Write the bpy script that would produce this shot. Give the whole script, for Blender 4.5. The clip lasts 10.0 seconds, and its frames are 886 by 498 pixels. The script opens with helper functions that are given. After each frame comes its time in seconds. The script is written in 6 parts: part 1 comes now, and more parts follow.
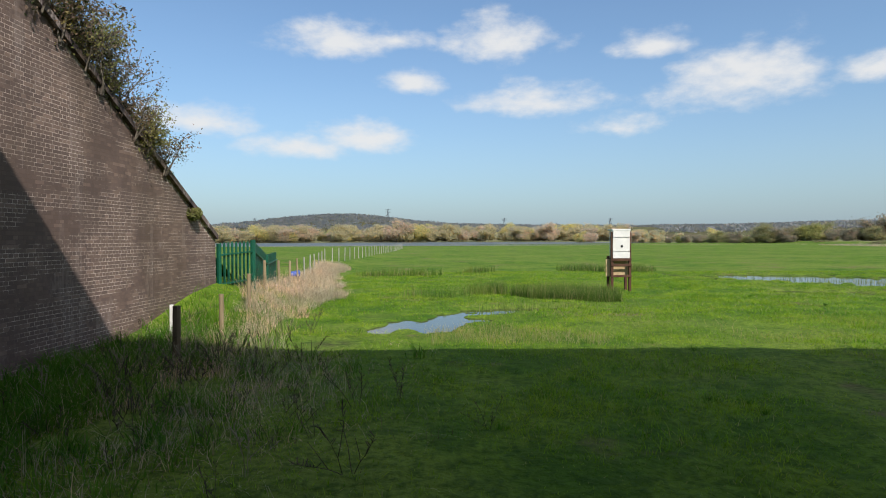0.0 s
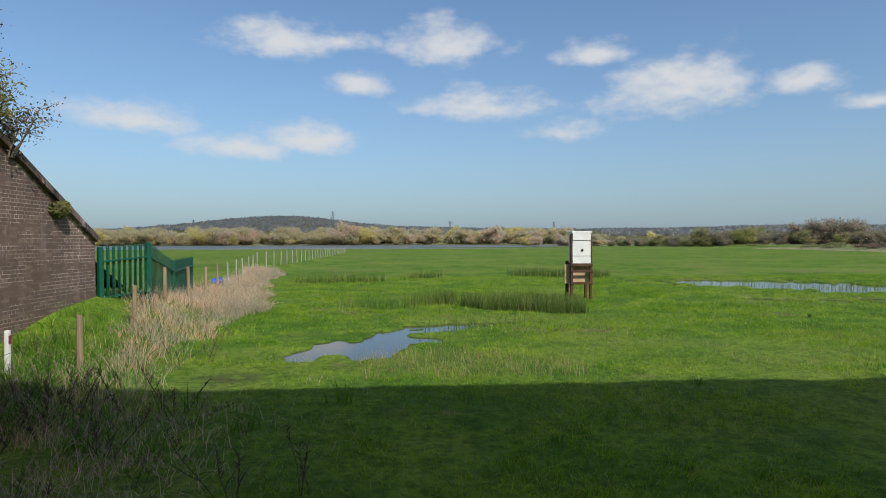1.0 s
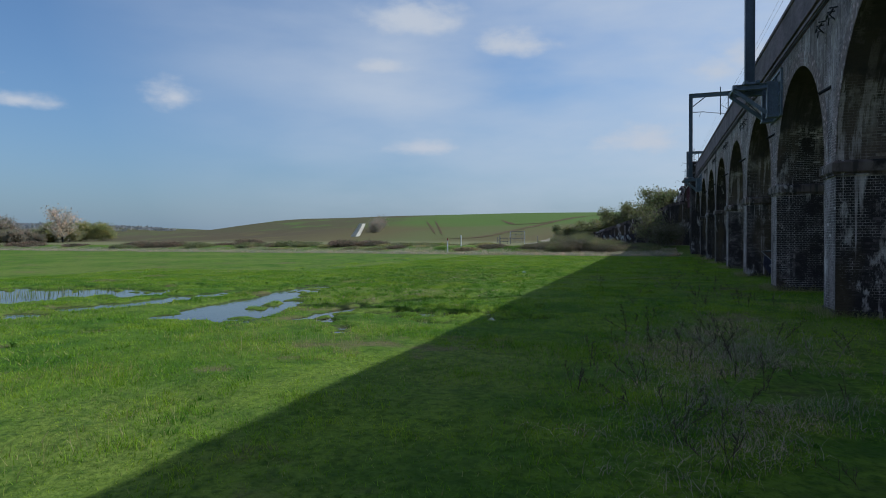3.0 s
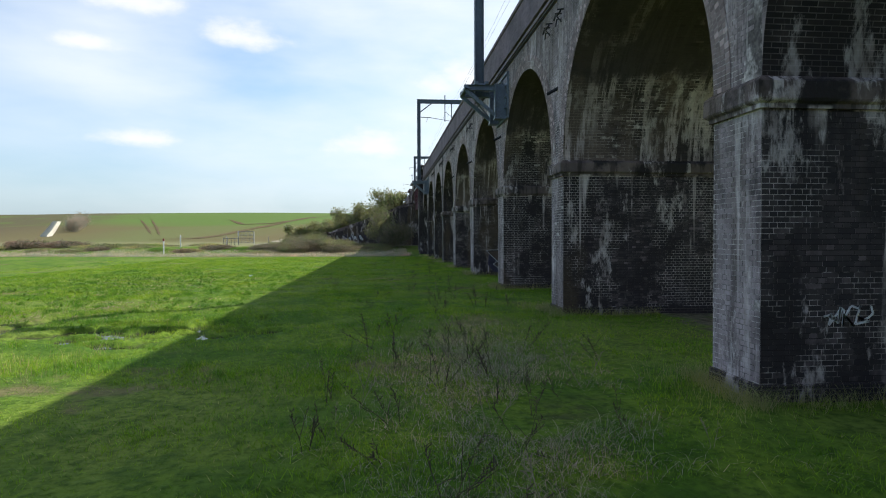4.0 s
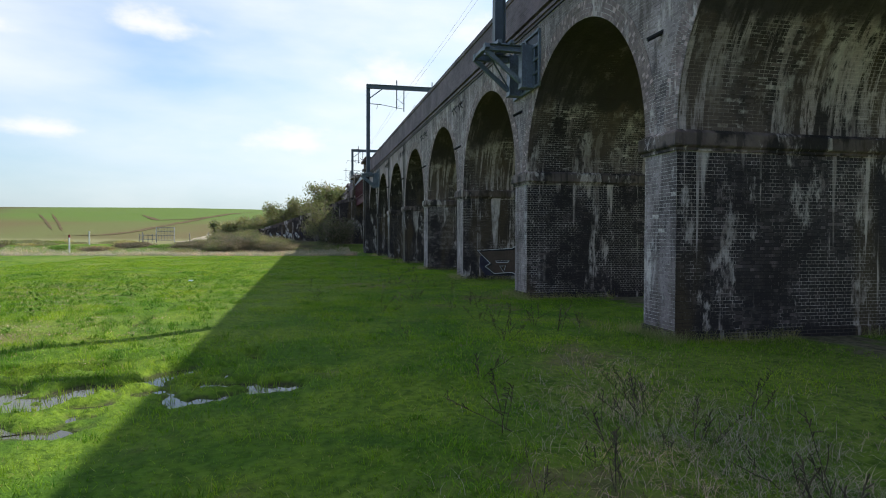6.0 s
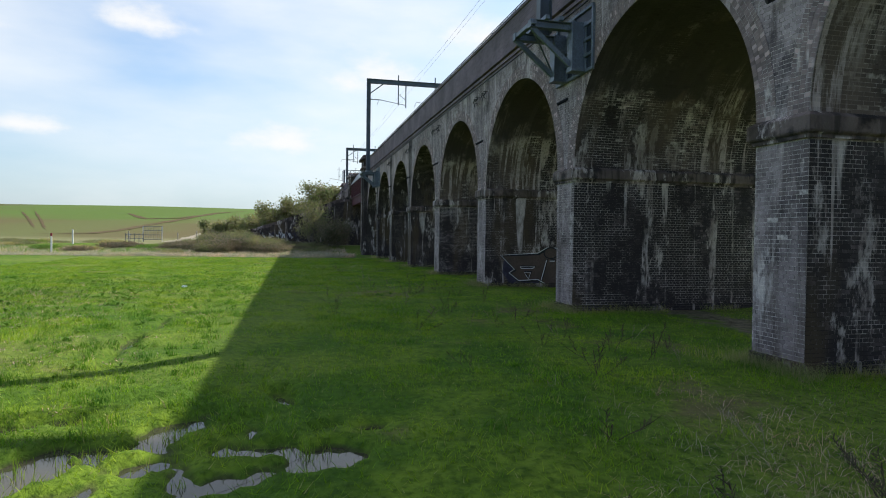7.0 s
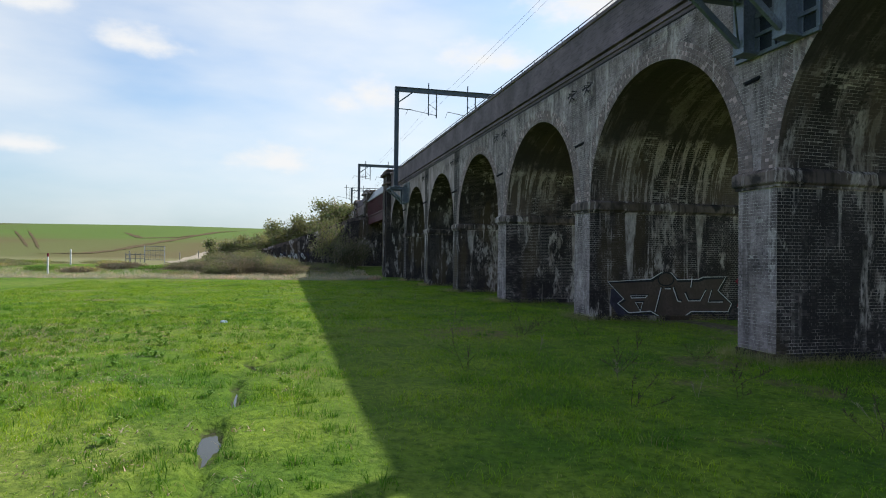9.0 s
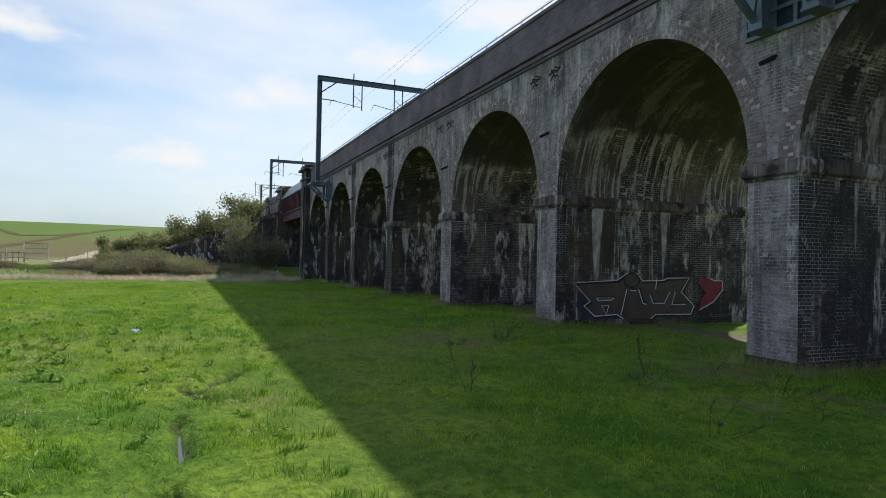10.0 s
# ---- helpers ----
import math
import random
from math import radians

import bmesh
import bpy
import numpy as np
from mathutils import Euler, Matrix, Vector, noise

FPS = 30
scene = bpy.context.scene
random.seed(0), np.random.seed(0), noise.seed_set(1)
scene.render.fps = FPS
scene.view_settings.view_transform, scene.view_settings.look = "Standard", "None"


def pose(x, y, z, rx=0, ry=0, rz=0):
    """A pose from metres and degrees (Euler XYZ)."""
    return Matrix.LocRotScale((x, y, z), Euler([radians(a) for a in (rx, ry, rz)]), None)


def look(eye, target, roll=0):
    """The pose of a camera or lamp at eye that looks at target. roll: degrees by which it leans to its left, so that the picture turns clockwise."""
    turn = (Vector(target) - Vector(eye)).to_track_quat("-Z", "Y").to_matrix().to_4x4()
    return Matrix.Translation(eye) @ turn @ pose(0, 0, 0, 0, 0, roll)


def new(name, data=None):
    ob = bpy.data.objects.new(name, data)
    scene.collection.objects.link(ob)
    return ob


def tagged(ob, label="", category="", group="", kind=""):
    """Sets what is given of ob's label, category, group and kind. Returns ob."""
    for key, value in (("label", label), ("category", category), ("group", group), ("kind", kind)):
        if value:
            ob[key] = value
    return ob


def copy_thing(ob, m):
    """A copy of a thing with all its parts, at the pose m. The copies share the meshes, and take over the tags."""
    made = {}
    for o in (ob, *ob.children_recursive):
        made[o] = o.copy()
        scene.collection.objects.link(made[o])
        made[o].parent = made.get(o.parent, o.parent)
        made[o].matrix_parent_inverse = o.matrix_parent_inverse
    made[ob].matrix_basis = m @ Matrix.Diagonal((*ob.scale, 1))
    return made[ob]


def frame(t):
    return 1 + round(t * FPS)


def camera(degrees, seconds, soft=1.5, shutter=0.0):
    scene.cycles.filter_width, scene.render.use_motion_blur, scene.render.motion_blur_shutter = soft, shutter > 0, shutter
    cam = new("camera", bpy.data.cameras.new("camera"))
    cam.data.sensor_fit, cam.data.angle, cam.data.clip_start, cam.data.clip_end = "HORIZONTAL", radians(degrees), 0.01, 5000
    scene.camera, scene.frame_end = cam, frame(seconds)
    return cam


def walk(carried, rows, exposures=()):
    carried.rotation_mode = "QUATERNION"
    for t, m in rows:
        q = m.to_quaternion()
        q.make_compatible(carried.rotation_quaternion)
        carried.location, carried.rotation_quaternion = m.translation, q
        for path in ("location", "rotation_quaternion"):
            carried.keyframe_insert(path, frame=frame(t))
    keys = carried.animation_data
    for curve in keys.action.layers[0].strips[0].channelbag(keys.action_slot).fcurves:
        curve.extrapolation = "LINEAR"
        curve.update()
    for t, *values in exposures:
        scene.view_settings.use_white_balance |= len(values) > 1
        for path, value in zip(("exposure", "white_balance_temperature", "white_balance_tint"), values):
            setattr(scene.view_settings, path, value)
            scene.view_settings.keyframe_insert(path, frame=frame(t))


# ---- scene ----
cam = camera(71.0, 10.0, 1.0)
PATH = [
    (0, (-2.925, -3.471, 2.372), (-3.025, -1.474, 2.341), -0.3),
    (0.5, (-2.942, -2.091, 2.338), (-2.915, -0.091, 2.314), -0.3),
    (1, (-2.907, -0.411, 2.371), (-2.833, 1.587, 2.349), -0.2),
    (1.5, (-2.775, 1.03, 2.376), (-2.68, 3.028, 2.352), -0.2),
    (2, (-2.534, 2.593, 2.426), (-2.086, 4.542, 2.398), -0.1),
    (2.3, (-2.263, 3.376, 2.465), (-1.533, 5.238, 2.434), -0.0),
    (2.5, (-1.896, 3.823, 2.436), (-0.772, 5.477, 2.408), -0.0),
    (2.7, (-1.436, 4.253, 2.396), (0.071, 5.567, 2.364), 0.0),
    (2.9, (-1.028, 4.622, 2.38), (0.767, 5.502, 2.334), 0.1),
    (3, (-0.815, 4.752, 2.374), (1.078, 5.395, 2.335), -0.3),
    (3.2, (-0.35, 4.863, 2.336), (1.628, 5.156, 2.294), -0.3),
    (4.3, (2.73, 5.183, 2.296), (4.715, 4.935, 2.261), -0.1),
    (4.5, (3.252, 5.353, 2.303), (5.229, 5.052, 2.27), 0.1),
    (5, (4.651, 6.124, 2.238), (6.615, 5.745, 2.206), 0.1),
    (5.5, (6.088, 6.882, 2.24), (8.029, 6.402, 2.202), 0.2),
    (5.7, (6.678, 7.128, 2.243), (8.63, 6.694, 2.198), 0.1),
    (7, (10.46, 8.206, 2.304), (12.403, 7.732, 2.264), 0.7),
    (7.5, (11.797, 8.711, 2.347), (13.735, 8.216, 2.306), 0.6),
    (8, (13.152, 9.369, 2.321), (15.086, 8.862, 2.281), 0.9),
    (8.5, (14.606, 9.994, 2.326), (16.542, 9.495, 2.289), 0.8),
    (9, (16.141, 10.52, 2.368), (18.079, 10.029, 2.391), 0.7),
    (9.5, (17.591, 10.987, 2.273), (19.497, 10.382, 2.303), 0.8),
    (10, (18.952, 11.295, 2.202), (20.797, 10.524, 2.237), 1.1),
]
EXPOSURES = [(0.0, 0.15, 6600, 10), (1.0, -0.1, 6400, 10), (2.0, -0.45, 6000, 10), (2.5, -0.68, 5450, 10), (3.0, -0.42, 5650, 10), (3.2, -0.05, 6200, 10), (4.3, 0.5, 6500, 10), (5.5, 0.5, 6600, 10), (7.0, 0.42, 6600, 10), (9.0, 0.32, 6600, 10), (10.0, 0.32, 6600, 10)]
walk(cam, [(t, look(eye, target, roll)) for t, eye, target, roll in PATH], EXPOSURES)

# ---- world, sun, exposure ----
SUN = Vector((0.575, -0.87, 1.0)).normalized()
sun = new("sun", bpy.data.lights.new("sun", "SUN"))
sun.data.energy, sun.data.angle, sun.data.color = 5.0, radians(0.55), (1.0, 0.95, 0.87)
sun.matrix_world = look((0, 0, 60), Vector((0, 0, 60)) - SUN)

# clouds: azimuth from north to east, elevation, half width, half height (degrees)
CLOUDS = [
    (-12.5, 17.3, 4.6, 1.8), (-7.1, 17.6, 2.9, 1.2), (3.1, 17.3, 4.8, 2.3), (16.1, 16.2, 3.2, 1.3), (22.6, 12.6, 5.6, 3.0),
    (-5.5, 13.9, 3.1, 1.2), (5.1, 12.1, 5.8, 1.6), (12.8, 9.6, 2.9, 1.2), (-15.3, 8.1, 4.3, 1.4), (-10.5, 9.0, 4.1, 1.8),
    (-24.6, 10.0, 4.7, 1.5), (32.2, 12.5, 3.2, 1.3), (37.2, 10.4, 2.4, 0.8), (47.9, 11.6, 2.0, 1.3), (65.8, 15.2, 2.3, 0.7),
    (69.0, 19.0, 3.9, 2.0), (76.7, 17.0, 3.6, 1.3), (69.2, 8.1, 3.5, 0.8), (89.4, 8.1, 3.3, 1.5), (95.1, 13.7, 2.2, 1.3), (97.4, 14.2, 3.2, 1.8), (108.0, 17.5, 4.6, 1.7), (118.0, 21.5, 5.5, 2.6),
]


def build_world():
    world = bpy.data.worlds.new("sky")
    scene.world = world
    world.use_nodes = True
    nt = world.node_tree
    nt.nodes.clear()
    N = nt.nodes.new
    L = nt.links.new

    def math_(op, a, b=None, clamp=False):
        n = N("ShaderNodeMath")
        n.operation, n.use_clamp = op, clamp
        for i, v in enumerate((a, b)):
            if v is None:
                continue
            if isinstance(v, (int, float)):
                n.inputs[i].default_value = v
            else:
                L(v, n.inputs[i])
        return n.outputs[0]

    sky = N("ShaderNodeTexSky")
    sky.sky_type, sky.sun_disc = "NISHITA", False
    sky.sun_elevation = math.asin(SUN.z)
    sky.sun_rotation = math.atan2(SUN.x, SUN.y)
    sky.altitude, sky.air_density, sky.dust_density, sky.ozone_density = 50, 1.0, 1.2, 1.5
    tc = N("ShaderNodeTexCoord")
    sep = N("ShaderNodeSeparateXYZ")
    L(tc.outputs["Generated"], sep.inputs[0])
    az = math_("MULTIPLY", math_("ARCTAN2", sep.outputs[0], sep.outputs[1]), 57.2958)
    el = math_("MULTIPLY", math_("ARCSINE", sep.outputs[2]), 57.2958)
    comb = N("ShaderNodeCombineXYZ")
    L(math_("MULTIPLY", az, 0.16), comb.inputs[0])
    L(math_("MULTIPLY", el, 0.30), comb.inputs[1])
    n1 = N("ShaderNodeTexNoise")
    n1.inputs["Scale"].default_value, n1.inputs["Detail"].default_value, n1.inputs["Roughness"].default_value = 1.3, 7.0, 0.58
    L(comb.outputs[0], n1.inputs["Vector"])
    puff = math_("MULTIPLY", math_("SUBTRACT", n1.outputs[0], 0.5), 3.0)
    total = None
    for a0, e0, wa, we in CLOUDS:
        da = math_("DIVIDE", math_("SUBTRACT", az, a0), wa)
        de0 = math_("SUBTRACT", el, e0)
        # flat bases, heaped tops
        de = math_("DIVIDE", math_("MAXIMUM", de0, math_("MULTIPLY", de0, -1.7)), we)
        r = math_("SQRT", math_("ADD", math_("MULTIPLY", da, da), math_("MULTIPLY", de, de)))
        body = math_("ADD", math_("SUBTRACT", 1.40, r), puff)
        m = math_("MULTIPLY", body, 0.72, True)
        total = m if total is None else math_("MAXIMUM", total, m)
    # soft edges
    total = math_("MULTIPLY", math_("MULTIPLY", total, total), math_("SUBTRACT", 3.0, math_("MULTIPLY", total, 2.0)))
    total = math_("MULTIPLY", total, 0.93)
    # thin high veil that thickens towards the sun's side
    comb2 = N("ShaderNodeCombineXYZ")
    L(math_("MULTIPLY", az, 0.035), comb2.inputs[0])
    L(math_("MULTIPLY", el, 0.11), comb2.inputs[1])
    n2 = N("ShaderNodeTexNoise")
    n2.inputs["Scale"].default_value, n2.inputs["Detail"].default_value = 1.0, 6.0
    L(comb2.outputs[0], n2.inputs["Vector"])
    dirn = N("ShaderNodeVectorMath")
    dirn.operation = "DOT_PRODUCT"
    L(tc.outputs["Generated"], dirn.inputs[0])
    dirn.inputs[1].default_value = (0.90, 0.05, 0.42)
    glow = N("ShaderNodeMapRange")
    glow.inputs[1].default_value, glow.inputs[2].default_value = 0.70, 1.0
    glow.inputs[3].default_value, glow.inputs[4].default_value = 0.0, 1.0
    L(dirn.outputs["Value"], glow.inputs[0])
    # extra veil above 24 degrees, out of view, added to brighten the shaded brickwork
    high = N("ShaderNodeMapRange")
    high.inputs[1].default_value, high.inputs[2].default_value = 24.0, 52.0
    high.inputs[3].default_value, high.inputs[4].default_value = 0.0, 0.75
    L(el, high.inputs[0])
    veil = math_("MULTIPLY", math_("ADD", math_("MAXIMUM", glow.outputs[0], high.outputs[0]), 0.03), math_("MULTIPLY", math_("SUBTRACT", n2.outputs[0], 0.26), 2.3, True), True)
    haze = math_("MULTIPLY", math_("POWER", math_("SUBTRACT", 1.0, math_("ABSOLUTE", sep.outputs[2]), True), 8.0), 0.85)
    bg1 = N("ShaderNodeBackground")
    bg1.inputs[1].default_value = SKY
    tint = N("ShaderNodeMix")
    tint.data_type, tint.blend_type = "RGBA", "MULTIPLY"
    tint.inputs[0].default_value = 1.0
    L(sky.outputs[0], tint.inputs[6])
    tint.inputs[7].default_value = SKY_TINT
    L(tint.outputs[2], bg1.inputs[0])
    bg3 = N("ShaderNodeBackground")
    bg3.inputs[0].default_value, bg3.inputs[1].default_value = (0.93, 0.97, 1.0, 1), VEIL
    # blue-grey haze low over the flood plain
    bg4 = N("ShaderNodeBackground")
    bg4.inputs[0].default_value, bg4.inputs[1].default_value = (0.275, 0.372, 0.465, 1), 1.0
    low = N("ShaderNodeMixShader")
    L(haze, low.inputs[0])
    L(bg1.outputs[0], low.inputs[1])
    L(bg4.outputs[0], low.inputs[2])
    mix0 = N("ShaderNodeMixShader")
    L(veil, mix0.inputs[0])
    L(low.outputs[0], mix0.inputs[1])
    L(bg3.outputs[0], mix0.inputs[2])
    bg2 = N("ShaderNodeBackground")
    bg2.inputs[0].default_value, bg2.inputs[1].default_value = (0.97, 0.985, 1.0, 1), CLOUD
    mix = N("ShaderNodeMixShader")
    L(total, mix.inputs[0])
    L(mix0.outputs[0], mix.inputs[1])
    L(bg2.outputs[0], mix.inputs[2])
    out = N("ShaderNodeOutputWorld")
    L(mix.outputs[0], out.inputs[0])


SKY, CLOUD, VEIL, SKY_TINT = 0.130, 0.76, 0.80, (0.84, 1.0, 1.10, 1)
build_world()


# ---- materials ----
class Mat:
    """A node material under construction."""

    def __init__(self, name, rough=0.8, spec=0.3, metal=0.0):
        self.m = bpy.data.materials.new(name)
        self.m.use_nodes = True
        self.nt = self.m.node_tree
        self.b = self.nt.nodes["Principled BSDF"]
        self.b.inputs["Roughness"].default_value = rough
        self.b.inputs["Specular IOR Level"].default_value = spec
        self.b.inputs["Metallic"].default_value = metal
        self.geo = self.nt.nodes.new("ShaderNodeNewGeometry")
        self.pos = self.geo.outputs["Position"]

    def node(self, kind, **at):
        return self.nt.nodes.new(kind)

    def link(self, a, b):
        self.nt.links.new(a, b)

    def put(self, sock, v):
        if isinstance(v, (int, float)):
            sock.default_value = v
        elif isinstance(v, tuple):
            sock.default_value = (*v, 1.0) if len(v) == 3 and sock.type == "RGBA" else v
        else:
            self.link(v, sock)

    def math(self, op, a, b=0.0, clamp=False):
        n = self.node("ShaderNodeMath")
        n.operation, n.use_clamp = op, clamp
        self.put(n.inputs[0], a)
        self.put(n.inputs[1], b)
        return n.outputs[0]

    def scaled(self, v, s):
        n = self.node("ShaderNodeVectorMath")
        n.operation = "MULTIPLY"
        self.link(v, n.inputs[0])
        n.inputs[1].default_value = s
        return n.outputs[0]

    def noise(self, scale, detail=4.0, rough=0.55, stretch=(1, 1, 1), vec=None, shift=(0, 0, 0)):
        v = self.scaled(vec or self.pos, stretch)
        ad = self.node("ShaderNodeVectorMath")
        self.link(v, ad.inputs[0])
        ad.inputs[1].default_value = shift
        n = self.node("ShaderNodeTexNoise")
        n.inputs["Scale"].default_value, n.inputs["Detail"].default_value, n.inputs["Roughness"].default_value = scale, detail, rough
        self.link(ad.outputs[0], n.inputs["Vector"])
        return n.outputs[0]

    def ramp(self, f, lo, hi, a=0.0, b=1.0):
        n = self.node("ShaderNodeMapRange")
        n.interpolation_type = "SMOOTHSTEP"
        self.put(n.inputs[0], f)
        for i, v in enumerate((lo, hi, a, b)):
            n.inputs[i + 1].default_value = v
        return n.outputs[0]

    def mix(self, f, a, b, mode="MIX"):
        n = self.node("ShaderNodeMix")
        n.data_type, n.blend_type = "RGBA", mode
        self.put(n.inputs[0], f)
        self.put(n.inputs[6], a)
        self.put(n.inputs[7], b)
        return n.outputs[2]

    def island(self):
        """A random number for each piece, whether joined or an object of its own."""
        oi = self.node("ShaderNodeObjectInfo")
        return self.math("FRACT", self.math("ADD", self.geo.outputs["Random Per Island"], oi.outputs["Random"]))

    def bump(self, h, strength=0.4, dist=0.02):
        n = self.node("ShaderNodeBump")
        n.inputs["Strength"].default_value, n.inputs["Distance"].default_value = strength, dist
        self.link(h, n.inputs["Height"])
        self.link(n.outputs[0], self.b.inputs["Normal"])

    def done(self, colour):
        self.put(self.b.inputs["Base Color"], colour)
        return self.m


def plain(name, col, rough=0.6, metal=0.0, spec=0.4, vary=0.25, scale=6.0, bump=0.15):
    m = Mat(name, rough, spec, metal)
    f = m.noise(scale, 6)
    c = m.mix(m.ramp(f, 0.3, 0.75, 0, 1), tuple(v * (1 - vary) for v in col), tuple(min(1, v * (1 + vary)) for v in col))
    c = m.mix(m.ramp(m.noise(scale * 7, 3), 0.35, 0.7), c, tuple(v * (1 - vary * 0.8) for v in col))
    m.bump(m.noise(scale * 9, 4), bump, 0.01)
    return m.done(c)


def stained(m, c, lime=1.0, soot=1.0):
    """Soot patches, olive damp and pale lime runs on masonry colour c."""
    s = m.node("ShaderNodeSeparateXYZ")
    m.link(m.pos, s.inputs[0])
    soot_f = m.ramp(m.noise(0.6, 6, 0.66, (1, 1, 0.7)), 0.40, 0.54)
    c = m.mix(m.math("MULTIPLY", soot_f, m.math("MULTIPLY", soot, 0.86)), c, (0.026, 0.0205, 0.0220))
    damp = m.ramp(m.noise(0.42, 4, 0.55, (1, 1, 0.22), None, (7, 3, 1)), 0.53, 0.62)
    c = m.mix(m.math("MULTIPLY", m.math("MULTIPLY", damp, soot), 0.62), c, (0.118, 0.080, 0.043))
    rag = m.ramp(m.noise(9.0, 5, 0.65, (1, 1, 0.35)), 0.34, 0.56)
    pale = m.mix(m.ramp(m.noise(4, 4, 0.6, (1, 1, 0.4)), 0.38, 0.68), (0.84, 0.73, 0.70), (0.40, 0.32, 0.30))
    # ragged blooms of lime
    bloom = m.ramp(m.noise(1.0, 7, 0.7, (1, 1, 0.40), None, (9, 4, 2)), 0.545, 0.60)
    c = m.mix(m.math("MULTIPLY", m.math("MULTIPLY", bloom, rag), m.math("MULTIPLY", lime, 0.80)), c, pale)
    # long thin runs
    run = m.ramp(m.noise(2.6, 5, 0.6, (1.0, 1.0, 0.045), None, (0, 0, 4)), 0.585, 0.63)
    run = m.math("MULTIPLY", run, m.ramp(m.noise(0.7, 4, 0.6, (1, 1, 0.6), None, (2, 8, 5)), 0.40, 0.56))
    c = m.mix(m.math("MULTIPLY", m.math("MULTIPLY", run, rag), m.math("MULTIPLY", lime, 0.80)), c, pale)
    # lime wept from under the impost band, wide and narrow
    for scale, cut, keep in ((1.35, 0.555, 0.88), (4.2, 0.60, 0.80)):
        drop = m.noise(scale, 3, 0.5, (1, 1, 0.0), None, (5, 2, 0))
        wob = m.noise(2.2, 4, 0.6, (1, 1, 0.5), None, (3, 3, 3))
        reach = m.math("ADD", m.ramp(drop, cut - 0.02, cut + 0.20, 3.5, 0.4), m.math("MULTIPLY", wob, 1.3))
        wept = m.math("MULTIPLY", m.ramp(m.math("SUBTRACT", s.outputs[2], reach), -0.1, 0.6), m.ramp(s.outputs[2], 4.06, 4.0))
        wept = m.math("MULTIPLY", wept, m.ramp(m.math("ADD", drop, m.math("SUBTRACT", m.math("MULTIPLY", m.math("SUBTRACT", wob, 0.5), 0.20), m.math("MULTIPLY", m.math("SUBTRACT", 4.0, s.outputs[2]), 0.022))), cut, cut + 0.03))
        wept = m.math("MULTIPLY", wept, m.ramp(m.noise(11, 5, 0.65, (1, 1, 0.3)), 0.25, 0.52, 0.25, 1.0))
        c = m.mix(m.math("MULTIPLY", wept, m.math("MULTIPLY", m.math("MULTIPLY", m.ramp(s.outputs[1], 0.5, 0.3), lime), keep)), c, pale)
    return c


def crown_soot(m, c):
    """Tan wash and pale lime runs over the haunches, engine soot under the crown."""
    sz = m.node("ShaderNodeSeparateXYZ")
    m.link(m.pos, sz.inputs[0])
    tan = m.ramp(m.noise(0.6, 5, 0.6, (0.3, 1, 0.3), None, (2, 7, 1)), 0.42, 0.60)
    c = m.mix(m.math("MULTIPLY", tan, 0.75), c, m.mix(m.noise(7, 4), (0.225, 0.158, 0.115), (0.140, 0.104, 0.090)))
    run = m.ramp(m.noise(4.6, 5, 0.62, (0.08, 1, 0.07), None, (1, 5, 2)), 0.50, 0.56)
    run = m.math("MULTIPLY", run, m.ramp(m.noise(0.55, 4, 0.5, (0.3, 1, 0.3), None, (6, 1, 3)), 0.42, 0.54))
    run = m.math("MULTIPLY", run, m.ramp(m.noise(14, 5, 0.65, (1, 1, 0.35)), 0.30, 0.52))
    c = m.mix(m.math("MULTIPLY", run, 0.88), c, m.mix(m.noise(1.2, 3), (0.46, 0.345, 0.315), (0.78, 0.665, 0.655)))
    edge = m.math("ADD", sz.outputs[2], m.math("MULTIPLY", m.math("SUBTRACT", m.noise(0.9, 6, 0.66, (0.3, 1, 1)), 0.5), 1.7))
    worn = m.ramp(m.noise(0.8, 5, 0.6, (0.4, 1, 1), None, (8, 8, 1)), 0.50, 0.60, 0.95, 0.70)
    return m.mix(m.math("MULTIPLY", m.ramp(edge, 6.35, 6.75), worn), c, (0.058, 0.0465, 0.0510))


